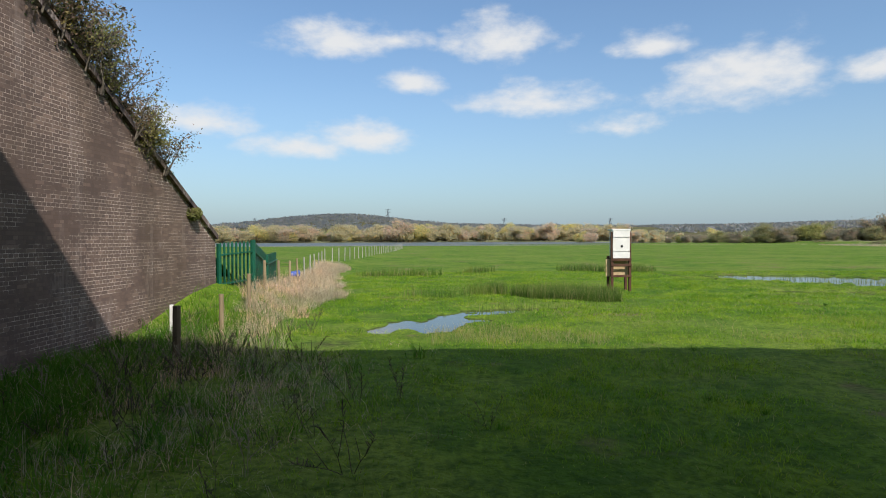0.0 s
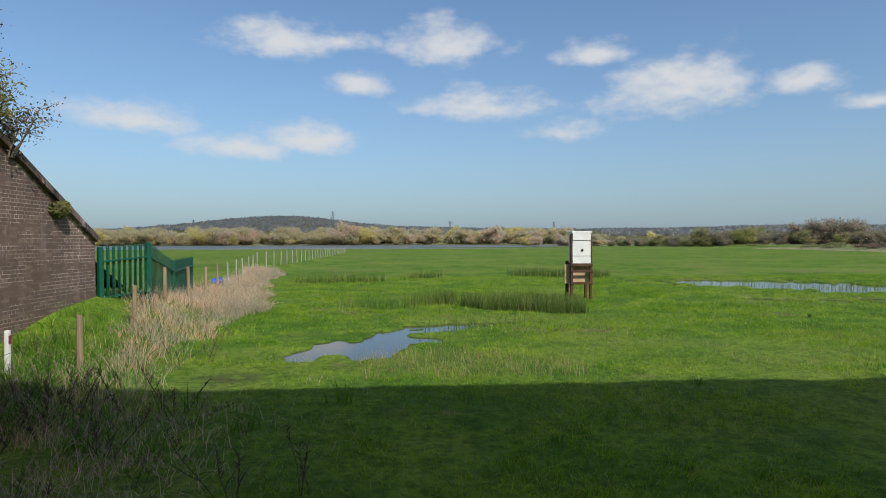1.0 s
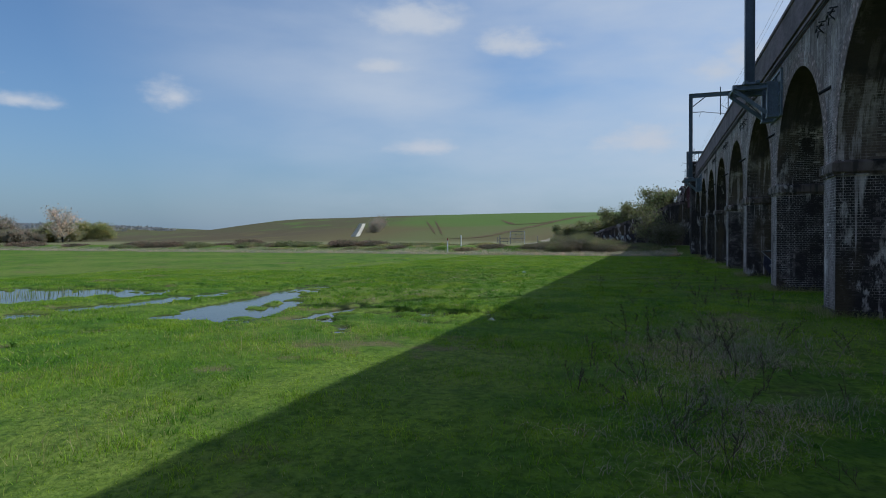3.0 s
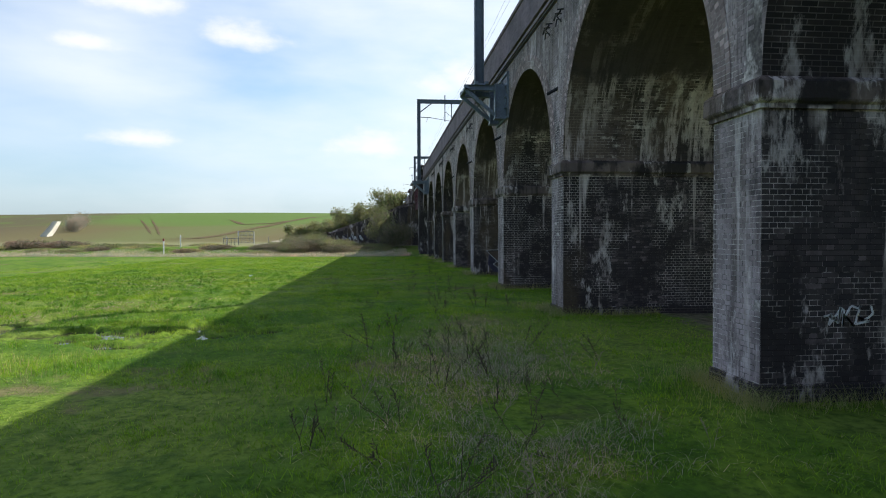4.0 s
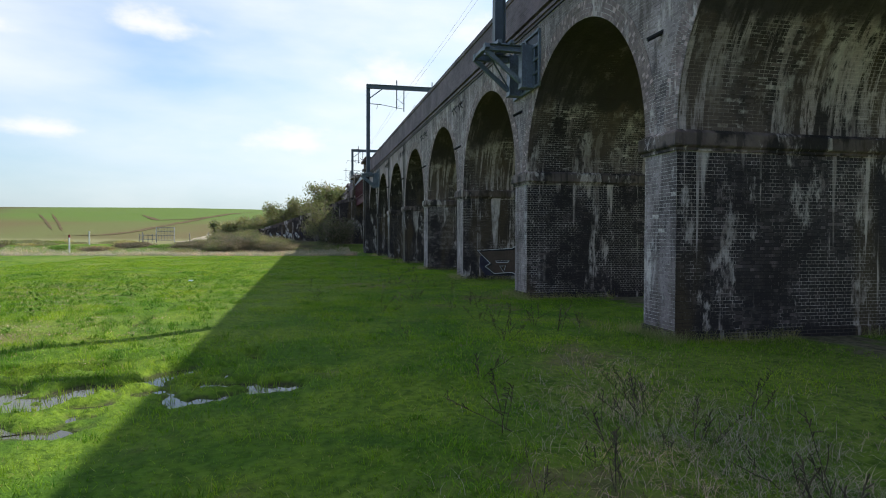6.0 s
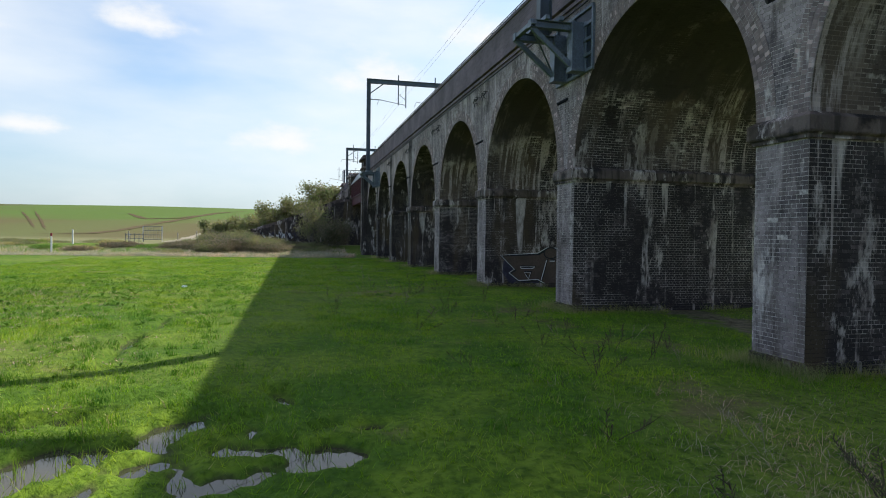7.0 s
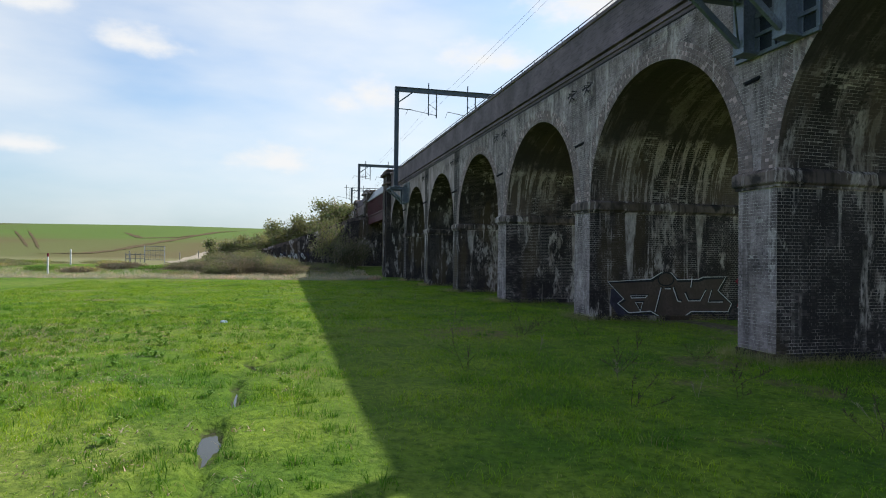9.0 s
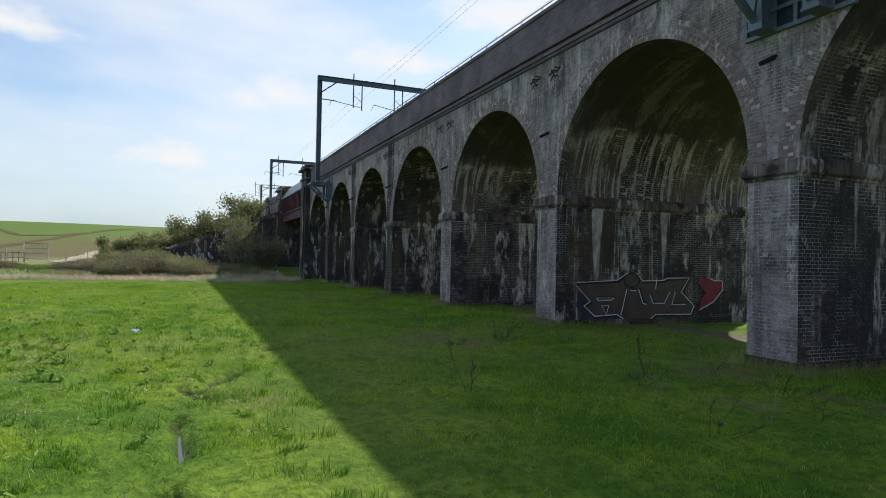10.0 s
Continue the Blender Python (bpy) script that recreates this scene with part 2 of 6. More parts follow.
def brick_mat(name, tone=(0.114, 0.088, 0.091), alt=(0.032, 0.0268, 0.0300), lime=1.0, soot=1.0, front=0.0, barrel=False, odd=1.9):
    m = Mat(name, 0.72, 0.25)
    r = m.island()
    c = m.mix(r, tone, alt)
    c = m.mix(m.ramp(m.math("FRACT", m.math("MULTIPLY", r, 7.3)), 0.88, 0.93), c, tuple(v * odd for v in tone))
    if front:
        # paler patchy grey on faces turned to the open field
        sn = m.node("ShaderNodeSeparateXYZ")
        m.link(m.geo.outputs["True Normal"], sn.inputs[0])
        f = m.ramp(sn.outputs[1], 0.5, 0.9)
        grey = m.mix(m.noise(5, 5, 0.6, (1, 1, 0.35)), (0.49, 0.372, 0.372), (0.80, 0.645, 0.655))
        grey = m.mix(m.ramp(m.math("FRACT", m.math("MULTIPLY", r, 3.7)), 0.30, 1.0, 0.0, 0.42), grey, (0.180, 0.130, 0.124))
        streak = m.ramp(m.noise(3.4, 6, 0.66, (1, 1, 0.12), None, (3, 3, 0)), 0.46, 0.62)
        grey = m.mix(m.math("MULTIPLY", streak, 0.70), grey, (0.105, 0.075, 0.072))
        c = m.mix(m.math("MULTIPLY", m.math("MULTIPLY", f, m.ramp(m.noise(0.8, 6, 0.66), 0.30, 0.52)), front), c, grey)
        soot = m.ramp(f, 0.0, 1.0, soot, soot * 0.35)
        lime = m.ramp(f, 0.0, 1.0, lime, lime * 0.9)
    c = stained(m, c, lime, soot)
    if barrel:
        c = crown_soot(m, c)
    c = m.mix(m.math("MULTIPLY", m.noise(40, 3), 0.4), c, tuple(v * 0.4 for v in tone))
    m.bump(m.noise(55, 4), 0.5, 0.006)
    return m.done(c)


def mortar_mat(name, pale=(0.74, 0.64, 0.60), dark=(0.038, 0.030, 0.030), cut=(0.44, 0.54), front=0.0, barrel=False, lime=0.8, stretch=(1, 1, 1)):
    m = Mat(name, 0.9, 0.15)
    f = m.ramp(m.noise(0.75, 6, 0.68, stretch), *cut)
    soot = 0.35
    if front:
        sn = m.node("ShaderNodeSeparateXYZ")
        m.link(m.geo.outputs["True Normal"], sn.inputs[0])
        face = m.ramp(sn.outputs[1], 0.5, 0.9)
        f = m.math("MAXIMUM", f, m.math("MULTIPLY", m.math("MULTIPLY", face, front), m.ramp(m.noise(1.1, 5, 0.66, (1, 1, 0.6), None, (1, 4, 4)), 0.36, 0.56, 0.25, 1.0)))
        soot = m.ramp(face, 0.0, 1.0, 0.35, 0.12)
    c = m.mix(f, dark, m.mix(m.ramp(m.noise(14, 4), 0.35, 0.65), pale, tuple(v * 0.45 for v in pale)))
    c = stained(m, c, lime, soot)
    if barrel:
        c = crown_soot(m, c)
    m.bump(m.noise(70, 3), 0.4, 0.004)
    return m.done(c)


def brick_far_mat(name, along="x", tone=(0.062, 0.046, 0.042), alt=(0.022, 0.018, 0.018), front=0.0, stain=1.0, mortar=(0.20, 0.165, 0.155)):
    """Brickwork too far off to show single bricks."""
    m = Mat(name, 0.8, 0.2)
    sx = m.node("ShaderNodeSeparateXYZ")
    m.link(m.pos, sx.inputs[0])
    cx = m.node("ShaderNodeCombineXYZ")
    m.link(sx.outputs[0 if along == "x" else 1], cx.inputs[0])
    m.link(sx.outputs[2], cx.inputs[1])
    br = m.node("ShaderNodeTexBrick")
    for k, v in (("Scale", 1.0), ("Mortar Size", 0.008), ("Brick Width", 0.235), ("Row Height", 0.075), ("Mortar Smooth", 0.3)):
        br.inputs[k].default_value = v
    m.link(cx.outputs[0], br.inputs["Vector"])
    br.inputs["Color1"].default_value, br.inputs["Color2"].default_value = (*tone, 1), (*alt, 1)
    br.inputs["Mortar"].default_value = (*mortar, 1)
    c = br.outputs["Color"]
    if front:
        grey = m.mix(m.noise(5, 5, 0.6, (1, 1, 0.35)), (0.40, 0.300, 0.295), (0.72, 0.570, 0.560))
        c = m.mix(m.math("MULTIPLY", m.ramp(m.noise(0.8, 5, 0.6), 0.25, 0.55), front), c, grey)
    if stain:
        c = stained(m, c, stain * 0.6, 0.8 if not front else 0.4)
    else:
        c = m.mix(m.ramp(m.noise(0.5, 6, 0.6), 0.35, 0.65, 0, 0.5), c, (0.045, 0.042, 0.040))
    m.bump(br.outputs["Fac"], 0.3, -0.006)
    return m.done(c)


def stone_mat():
    m = Mat("impost_stone", 0.85, 0.2)
    c = m.mix(m.noise(3, 6, 0.6), (0.30, 0.225, 0.205), (0.135, 0.102, 0.094))
    c = m.mix(m.ramp(m.noise(1.4, 6), 0.47, 0.60), c, (0.045, 0.037, 0.036))
    c = m.mix(m.ramp(m.noise(3.2, 5, 0.65, (1, 1, 0.15)), 0.50, 0.60, 0.0, 0.7), c, (0.050, 0.040, 0.038))
    c = stained(m, c, 0.9, 0.5)
    m.bump(m.noise(22, 5), 0.9, 0.02)
    return m.done(c)


def grass_ground_mat():
    m = Mat("meadow", 0.95, 0.1)
    big = m.noise(0.10, 4, 0.5)
    mid = m.noise(0.55, 5, 0.6)
    fine = m.noise(9, 4, 0.65, (1, 1, 1))
    c = m.mix(m.ramp(mid, 0.35, 0.68), (0.060, 0.128, 0.012), (0.140, 0.215, 0.022))
    c = m.mix(m.ramp(big, 0.45, 0.62), c, (0.150, 0.200, 0.036))
    c = m.mix(m.math("MULTIPLY", m.ramp(fine, 0.40, 0.70), 0.7), c, (0.018, 0.052, 0.005))
    tuss = m.ramp(m.noise(1.3, 5, 0.62, (1, 1, 1), None, (4, 1, 0)), 0.52, 0.66)
    c = m.mix(m.math("MULTIPLY", tuss, 0.45), c, (0.026, 0.072, 0.008))
    band = m.ramp(m.noise(0.06, 5, 0.6, (0.5, 1.2, 1), None, (2, 2, 0)), 0.50, 0.66)
    c = m.mix(m.math("MULTIPLY", band, 0.45), c, (0.110, 0.150, 0.030))
    bare = m.math("MULTIPLY", m.ramp(m.noise(0.23, 5, 0.65, (1, 1, 1), None, (3, 9, 0)), 0.575, 0.66), 0.75)
    c = m.mix(bare, c, m.mix(m.noise(14, 4), (0.10, 0.078, 0.040), (0.19, 0.155, 0.085)))
    # trodden earth beneath the arches
    s = m.node("ShaderNodeSeparateXYZ")
    m.link(m.pos, s.inputs[0])
    dx = m.math("DIVIDE", m.math("SUBTRACT", s.outputs[0], 34.0), 7.0)
    dy = m.math("DIVIDE", m.math("SUBTRACT", s.outputs[1], 17.2), 2.6)
    worn = m.math("ADD", m.math("SQRT", m.math("ADD", m.math("MULTIPLY", dx, dx), m.math("MULTIPLY", dy, dy))), m.math("MULTIPLY", m.math("SUBTRACT", m.noise(0.7, 5, 0.65), 0.5), 2.6))
    c = m.mix(m.ramp(worn, 0.85, 0.35, 0.0, 0.6), c, m.mix(m.noise(5, 5), (0.085, 0.072, 0.036), (0.17, 0.150, 0.080)))
    rag = m.math("ADD", s.outputs[1], m.math("MULTIPLY", m.math("SUBTRACT", m.noise(0.9, 6, 0.7), 0.5), 4.2))
    under = m.math("MULTIPLY", m.ramp(rag, -2.2, -3.2), m.ramp(rag, -4.7, -3.9))
    under = m.math("MULTIPLY", under, m.math("MULTIPLY", m.ramp(s.outputs[0], -7.0, -6.0), m.ramp(s.outputs[0], 82.0, 80.0)))
    c = m.mix(m.math("MULTIPLY", under, 0.9), c, m.mix(m.ramp(m.noise(5, 6, 0.7), 0.3, 0.7), (0.055, 0.044, 0.032), (0.20, 0.165, 0.120)))
    # wet mud round the standing water
    wet = m.math("MULTIPLY", m.ramp(s.outputs[2], 0.035, -0.01), m.ramp(m.noise(3, 4), 0.3, 0.6))
    c = m.mix(m.math("MULTIPLY", wet, 0.8), c, (0.045, 0.042, 0.026))
    c = m.mix(m.math("MULTIPLY", m.ramp(m.noise(3.6, 3, 0.55, (1, 1, 0.2), None, (1, 8, 0)), 0.48, 0.64), m.ramp(under, 0.5, 0.0, 0.0, 0.30)), c, (0.016, 0.048, 0.005))
    m.bump(m.math("ADD", fine, m.math("MULTIPLY", m.noise(2.2, 4), 2.0)), 0.8, 0.06)
    return m.done(c)


def blade_mat(name, a, b, dry=(0.34, 0.29, 0.13), dry_share=0.10, through_light=0.45, mottle=0.0):
    m = Mat(name, 0.65, 0.25)
    r = m.geo.outputs["Random Per Island"]
    c = m.mix(r, a, b)
    c = m.mix(m.ramp(m.noise(0.55, 4), 0.38, 0.66), c, m.mix(r, (b[0] * 1.5, b[1] * 1.15, b[2] * 1.4), (a[0] * 2.0, a[1] * 1.5, a[2])))
    c = m.mix(m.math("MULTIPLY", m.ramp(m.noise(1.5, 4, 0.6, (1, 1, 1), None, (4, 1, 0)), 0.54, 0.68), 0.6), c, (a[0] * 0.7, a[1] * 0.75, a[2]))
    c = m.mix(m.math("MULTIPLY", m.ramp(m.noise(3.6, 3, 0.55, (1, 1, 0.2), None, (1, 8, 0)), 0.50, 0.64), mottle), c, (a[0] * 0.45, a[1] * 0.5, a[2] * 0.5))
    c = m.mix(m.ramp(m.math("FRACT", m.math("MULTIPLY", r, 13.7)), 1 - dry_share, 1 - dry_share * 0.9), c, dry)
    m.b.inputs["Subsurface Weight"].default_value = 0.0
    tr = m.node("ShaderNodeBsdfTranslucent")
    m.put(tr.inputs[0], c)
    ms = m.node("ShaderNodeMixShader")
    ms.inputs[0].default_value = through_light
    m.link(m.b.outputs[0], ms.inputs[1])
    m.link(tr.outputs[0], ms.inputs[2])
    m.link(ms.outputs[0], m.nt.nodes["Material Output"].inputs[0])
    return m.done(c)


def field_mat(name):
    """The far slope: young corn in drilled rows over brown soil."""
    m = Mat(name, 0.95, 0.1)
    s = m.node("ShaderNodeSeparateXYZ")
    m.link(m.pos, s.inputs[0])
    n = m.noise(0.02, 5, 0.6, (1, 0.35, 1))
    up = m.ramp(s.outputs[2], 3.0, 9.5)
    soil = m.math("ADD", m.math("MULTIPLY", n, 1.3), m.math("MULTIPLY", up, -0.42))
    c = m.mix(m.ramp(soil, 0.24, 0.56), (0.085, 0.135, 0.028), (0.112, 0.096, 0.042))
    c = m.mix(m.ramp(m.noise(0.006, 3, 0.5, (1, 2, 1)), 0.45, 0.6, 0, 0.4), c, (0.10, 0.15, 0.04))
    rough = m.math("MULTIPLY", m.ramp(s.outputs[1], 95.0, 135.0), m.ramp(m.noise(0.05, 5, 0.6, (1, 1, 2)), 0.32, 0.48))
    c = m.mix(m.math("MULTIPLY", rough, 0.85), c, m.mix(m.noise(0.4, 4), (0.070, 0.052, 0.034), (0.10, 0.085, 0.045)))
    low = m.ramp(s.outputs[2], 1.5, 1.05)
    c = m.mix(low, c, m.mix(m.noise(0.3, 5), (0.08, 0.12, 0.03), (0.24, 0.20, 0.12)))
    m.bump(m.noise(2.0, 4), 0.5, 0.1)
    return m.done(c)


def water_mat(name="standing_water", rough=0.06):
    m = Mat(name, rough, 0.5)
    m.b.inputs["IOR"].default_value = 1.33
    c = m.mix(m.noise(1.5, 4), (0.030, 0.032, 0.022), (0.055, 0.050, 0.034))
    m.bump(m.noise(7, 3, 0.5), 0.05, 0.01)
    return m.done(c)


def wood_mat(name, a, b, rough=0.8):
    m = Mat(name, rough, 0.2)
    g = m.noise(8, 5, 0.6, (1, 1, 0.12))
    c = m.mix(m.ramp(g, 0.3, 0.7), a, b)
    c = m.mix(m.ramp(m.noise(1.7, 4), 0.5, 0.7), c, tuple(v * 0.6 for v in a))
    m.bump(m.noise(30, 4, 0.6, (1, 1, 0.1)), 0.4, 0.006)
    return m.done(c)


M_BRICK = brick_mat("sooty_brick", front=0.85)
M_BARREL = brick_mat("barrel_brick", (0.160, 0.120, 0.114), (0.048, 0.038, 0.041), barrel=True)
M_RINGMORTAR = mortar_mat("ring_mortar", (0.84, 0.74, 0.70), (0.26, 0.20, 0.19), (0.40, 0.54))
M_BRICK_WING = brick_mat("brown_brick", (0.205, 0.140, 0.116), (0.150, 0.104, 0.090), lime=0.12, soot=0.36, odd=1.3)
M_RING = brick_mat("arch_ring_brick", (0.380, 0.275, 0.265), (0.190, 0.140, 0.138), lime=1.0, soot=0.20)
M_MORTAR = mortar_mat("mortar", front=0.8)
M_BARRELMORTAR = mortar_mat("barrel_mortar", barrel=True)
M_MORTAR_WING = mortar_mat("wing_mortar", (0.66, 0.54, 0.47), (0.165, 0.114, 0.096), (0.44, 0.52), lime=0.12, stretch=(0.6, 0.6, 2.4))
M_FARX = brick_far_mat("brickwork_front", "x", front=0.8)
M_FARY = brick_far_mat("brickwork_side", "y")
M_PARAPET = brick_far_mat("parapet_brickwork", "x", (0.245, 0.182, 0.212), (0.165, 0.124, 0.146), stain=0.0, mortar=(0.26, 0.20, 0.226))
M_PLINTH = brick_far_mat("plinth_brickwork", "y", (0.048, 0.038, 0.034), (0.024, 0.020, 0.020))
M_STONE = stone_mat()
M_MEADOW = grass_ground_mat()
M_ROUGH = plain("rough_bank", (0.075, 0.068, 0.038), 0.95, 0.0, 0.1, 0.5, 0.6, 0.6)
M_FIELD = field_mat("corn_field")
M_GRASS = blade_mat("grass_blades", (0.062, 0.180, 0.009), (0.255, 0.420, 0.022), (0.38, 0.37, 0.14), 0.07, 0.45, 0.35)
M_REED = blade_mat("rush_blades", (0.045, 0.115, 0.018), (0.140, 0.225, 0.035), (0.30, 0.30, 0.12), 0.2)
M_DRY = blade_mat("dry_grass_blades", (0.42, 0.37, 0.25), (0.62, 0.56, 0.41), (0.22, 0.17, 0.11), 0.25)
M_STRAW = blade_mat("straw_blades", (0.30, 0.255, 0.20), (0.50, 0.44, 0.36), (0.14, 0.10, 0.07), 0.3, 0.2)
M_PALE = blade_mat("pale_grass_blades", (0.17, 0.23, 0.05), (0.34, 0.34, 0.14), (0.42, 0.36, 0.20), 0.3)
M_VERGE = blade_mat("verge_blades", (0.36, 0.335, 0.26), (0.46, 0.43, 0.35), (0.24, 0.26, 0.13), 0.3)
M_TUFT = blade_mat("tuft_blades", (0.070, 0.195, 0.010), (0.270, 0.445, 0.024), (0.36, 0.36, 0.12), 0.07)
M_DOCK = blade_mat("dock_leaves", (0.060, 0.150, 0.022), (0.170, 0.300, 0.045), (0.20, 0.17, 0.06), 0.05, 0.35)
M_TUSSOCK = blade_mat("tussock_blades", (0.032, 0.115, 0.009), (0.110, 0.260, 0.018), (0.30, 0.27, 0.12), 0.06)
M_STALK = plain("dead_stalk", (0.085, 0.066, 0.045), 0.9, vary=0.5)
M_PALESTALK = plain("pale_stalk", (0.30, 0.26, 0.18), 0.9, vary=0.4)
M_WATER = water_mat()
M_FLOOD = water_mat("flood_water", 0.34)
M_STEEL = plain("grey_painted_steel", (0.19, 0.215, 0.255), 0.5, 0.35, vary=0.25, scale=2.5)
M_PANEL = plain("dark_steel_sheet", (0.040, 0.050, 0.065), 0.5, 0.3, vary=0.3, scale=3)
M_MAST = plain("galvanised_mast", (0.10, 0.115, 0.135), 0.5, 0.3, vary=0.2, scale=1.5)
M_DARK = plain("black_iron", (0.018, 0.018, 0.020), 0.6, 0.3)
M_RED = plain("dark_red_girder_paint", (0.105, 0.022, 0.030), 0.6, 0.0, vary=0.35, scale=1.2)
M_SHEET = plain("grey_parapet_sheet", (0.30, 0.31, 0.33), 0.45, 0.3, vary=0.2, scale=0.8)
M_PALISADE = plain("green_powder_coat", (0.006, 0.088, 0.052), 0.45, 0.0, vary=0.25, scale=3)
M_POST = wood_mat("weathered_post", (0.30, 0.235, 0.145), (0.20, 0.15, 0.09))
M_POSTGREY = wood_mat("bleached_post", (0.40, 0.375, 0.33), (0.27, 0.25, 0.22))
M_POSTDARK = wood_mat("dark_post", (0.160, 0.115, 0.070), (0.10, 0.075, 0.05))
M_BROWN = wood_mat("brown_timber", (0.110, 0.052, 0.034), (0.065, 0.032, 0.022))
M_PLY = wood_mat("bare_plywood", (0.52, 0.38, 0.22), (0.42, 0.30, 0.17))
M_WHITE = plain("white_painted_board", (0.70, 0.69, 0.67), 0.6, vary=0.12, scale=3)
M_BARK_FAR = wood_mat("far_bark", (0.24, 0.205, 0.16), (0.16, 0.135, 0.105))
M_HEDGE = blade_mat("hedge_leaves", (0.110, 0.150, 0.055), (0.225, 0.265, 0.108), (0.25, 0.215, 0.15), 0.22, 0.40)
M_THICKET = blade_mat("bramble_leaves", (0.066, 0.080, 0.040), (0.140, 0.145, 0.080), (0.26, 0.21, 0.17), 0.28)
M_BARK = wood_mat("bark", (0.20, 0.17, 0.135), (0.10, 0.085, 0.07))
M_LEAF = blade_mat("bush_leaves", (0.17, 0.20, 0.06), (0.32, 0.33, 0.13), (0.22, 0.18, 0.11), 0.2, 0.55)
M_SCRUB = blade_mat("scrub_twigs", (0.13, 0.112, 0.082), (0.22, 0.185, 0.13), (0.05, 0.07, 0.02), 0.25)
# far leaf colours lightened to stand in for haze over the distance
M_WILLOW = blade_mat("hazed_far_willow", (0.52, 0.55, 0.27), (0.57, 0.59, 0.31), (0.51, 0.52, 0.33), 0.1, 0.75)
M_FARLEAF = blade_mat("hazed_far_foliage", (0.46, 0.48, 0.32), (0.51, 0.52, 0.35), (0.49, 0.47, 0.35), 0.15, 0.75)
M_FARTWIG = blade_mat("hazed_far_twigs", (0.51, 0.49, 0.39), (0.54, 0.51, 0.42), (0.50, 0.48, 0.36), 0.15, 0.75)
M_MIDLEAF = blade_mat("hedgerow_leaves", (0.21, 0.24, 0.12), (0.31, 0.34, 0.17), (0.29, 0.27, 0.18), 0.15, 0.6)
M_MIDTWIG = blade_mat("hedgerow_twigs", (0.225, 0.220, 0.170), (0.315, 0.305, 0.235), (0.25, 0.26, 0.16), 0.2, 0.6)
M_MIDWILLOW = blade_mat("hedgerow_willow", (0.22, 0.26, 0.09), (0.33, 0.37, 0.14), (0.28, 0.27, 0.13), 0.1, 0.55)
# pale blue-grey leaf colour paints the haze over the ridge woods
M_FARHAZED = blade_mat("hazed_far_wood", (0.245, 0.285, 0.285), (0.265, 0.300, 0.295), (0.25, 0.27, 0.265), 0.2, 0.8)
M_SOIL = plain("turned_soil", (0.112, 0.084, 0.042), 0.95, 0.0, 0.1, 0.35, 0.8, 0.5)
M_TRACK = plain("pale_gravel_track", (0.34, 0.30, 0.235), 0.95, 0.0, 0.1, 0.3, 1.2, 0.4)
M_CHALK = plain("pale_steps", (0.62, 0.58, 0.48), 0.9)
M_BLUE = plain("blue_plastic", (0.03, 0.08, 0.35), 0.4)
M_LITTER = plain("pale_blue_litter", (0.45, 0.55, 0.75), 0.5)
M_INK = plain("black_spray_paint", (0.012, 0.012, 0.016), 0.6)
M_SPRAYBROWN = plain("brown_spray_paint", (0.105, 0.070, 0.055), 0.7, vary=0.3, scale=2)
M_SPRAYWHITE = plain("white_spray_paint", (0.78, 0.76, 0.78), 0.7)
M_SPRAYRED = plain("crimson_spray_paint", (0.26, 0.022, 0.045), 0.7, vary=0.4, scale=3)
M_SPRAYVIOLET = plain("violet_spray_paint", (0.050, 0.042, 0.075), 0.7, vary=0.5, scale=3)


# ---- building blocks ----
def part(name, bm, material, parent=None, label="", smooth=False):
    """One bmesh as one mesh object, under a thing or a part."""
    me = bpy.data.meshes.new(name)
    bm.to_mesh(me)
    bm.free()
    me.materials.append(material)
    if smooth:
        me.shade_smooth()
    ob = new(name, me)
    if parent is not None:
        ob.parent = parent
    if label:
        ob["label"] = label
    return ob


def raw(name, verts, faces, material, parent=None, smooth=False, kind="", slots=None):
    """A mesh from arrays; faces is an (n, k) array of one face size."""
    verts, faces = np.asarray(verts, np.float32), np.asarray(faces, np.int32)
    me = bpy.data.meshes.new(name)
    n, k = faces.shape
    me.vertices.add(len(verts))
    me.vertices.foreach_set("co", verts.ravel())
    me.loops.add(n * k)
    me.loops.foreach_set("vertex_index", faces.ravel())
    me.polygons.add(n)
    me.polygons.foreach_set("loop_start", np.arange(0, n * k, k, dtype=np.int32))
    for m in (material if isinstance(material, (list, tuple)) else [material]):
        me.materials.append(m)
    if slots is not None:
        me.polygons.foreach_set("material_index", np.asarray(slots, np.int32))
    me.update(calc_edges=True)
    me.validate()
    if smooth:
        me.shade_smooth()
    else:
        me.shade_flat()
    ob = new(name, me)
    if parent is not None:
        ob.parent = parent
    if kind:
        ob["kind"] = kind
    return ob


def empty(name, at=(0, 0, 0), turn=0.0, **tags):
    ob = new(name)
    ob.matrix_world = pose(*at, 0, 0, turn)
    ob.empty_display_size = 0.2
    return tagged(ob, **tags)


def box(bm, lo, hi, bevel=0.0):
    """Adds a box between two corners to a bmesh."""
    r = bmesh.ops.create_cube(bm, size=1.0)["verts"]
    for v in r:
        v.co = Vector([lo[i] + (v.co[i] + 0.5) * (hi[i] - lo[i]) for i in range(3)])
    if bevel:
        es = list({e for v in r for e in v.link_edges})
        bmesh.ops.bevel(bm, geom=es, offset=bevel, segments=1, affect="EDGES")
    return r


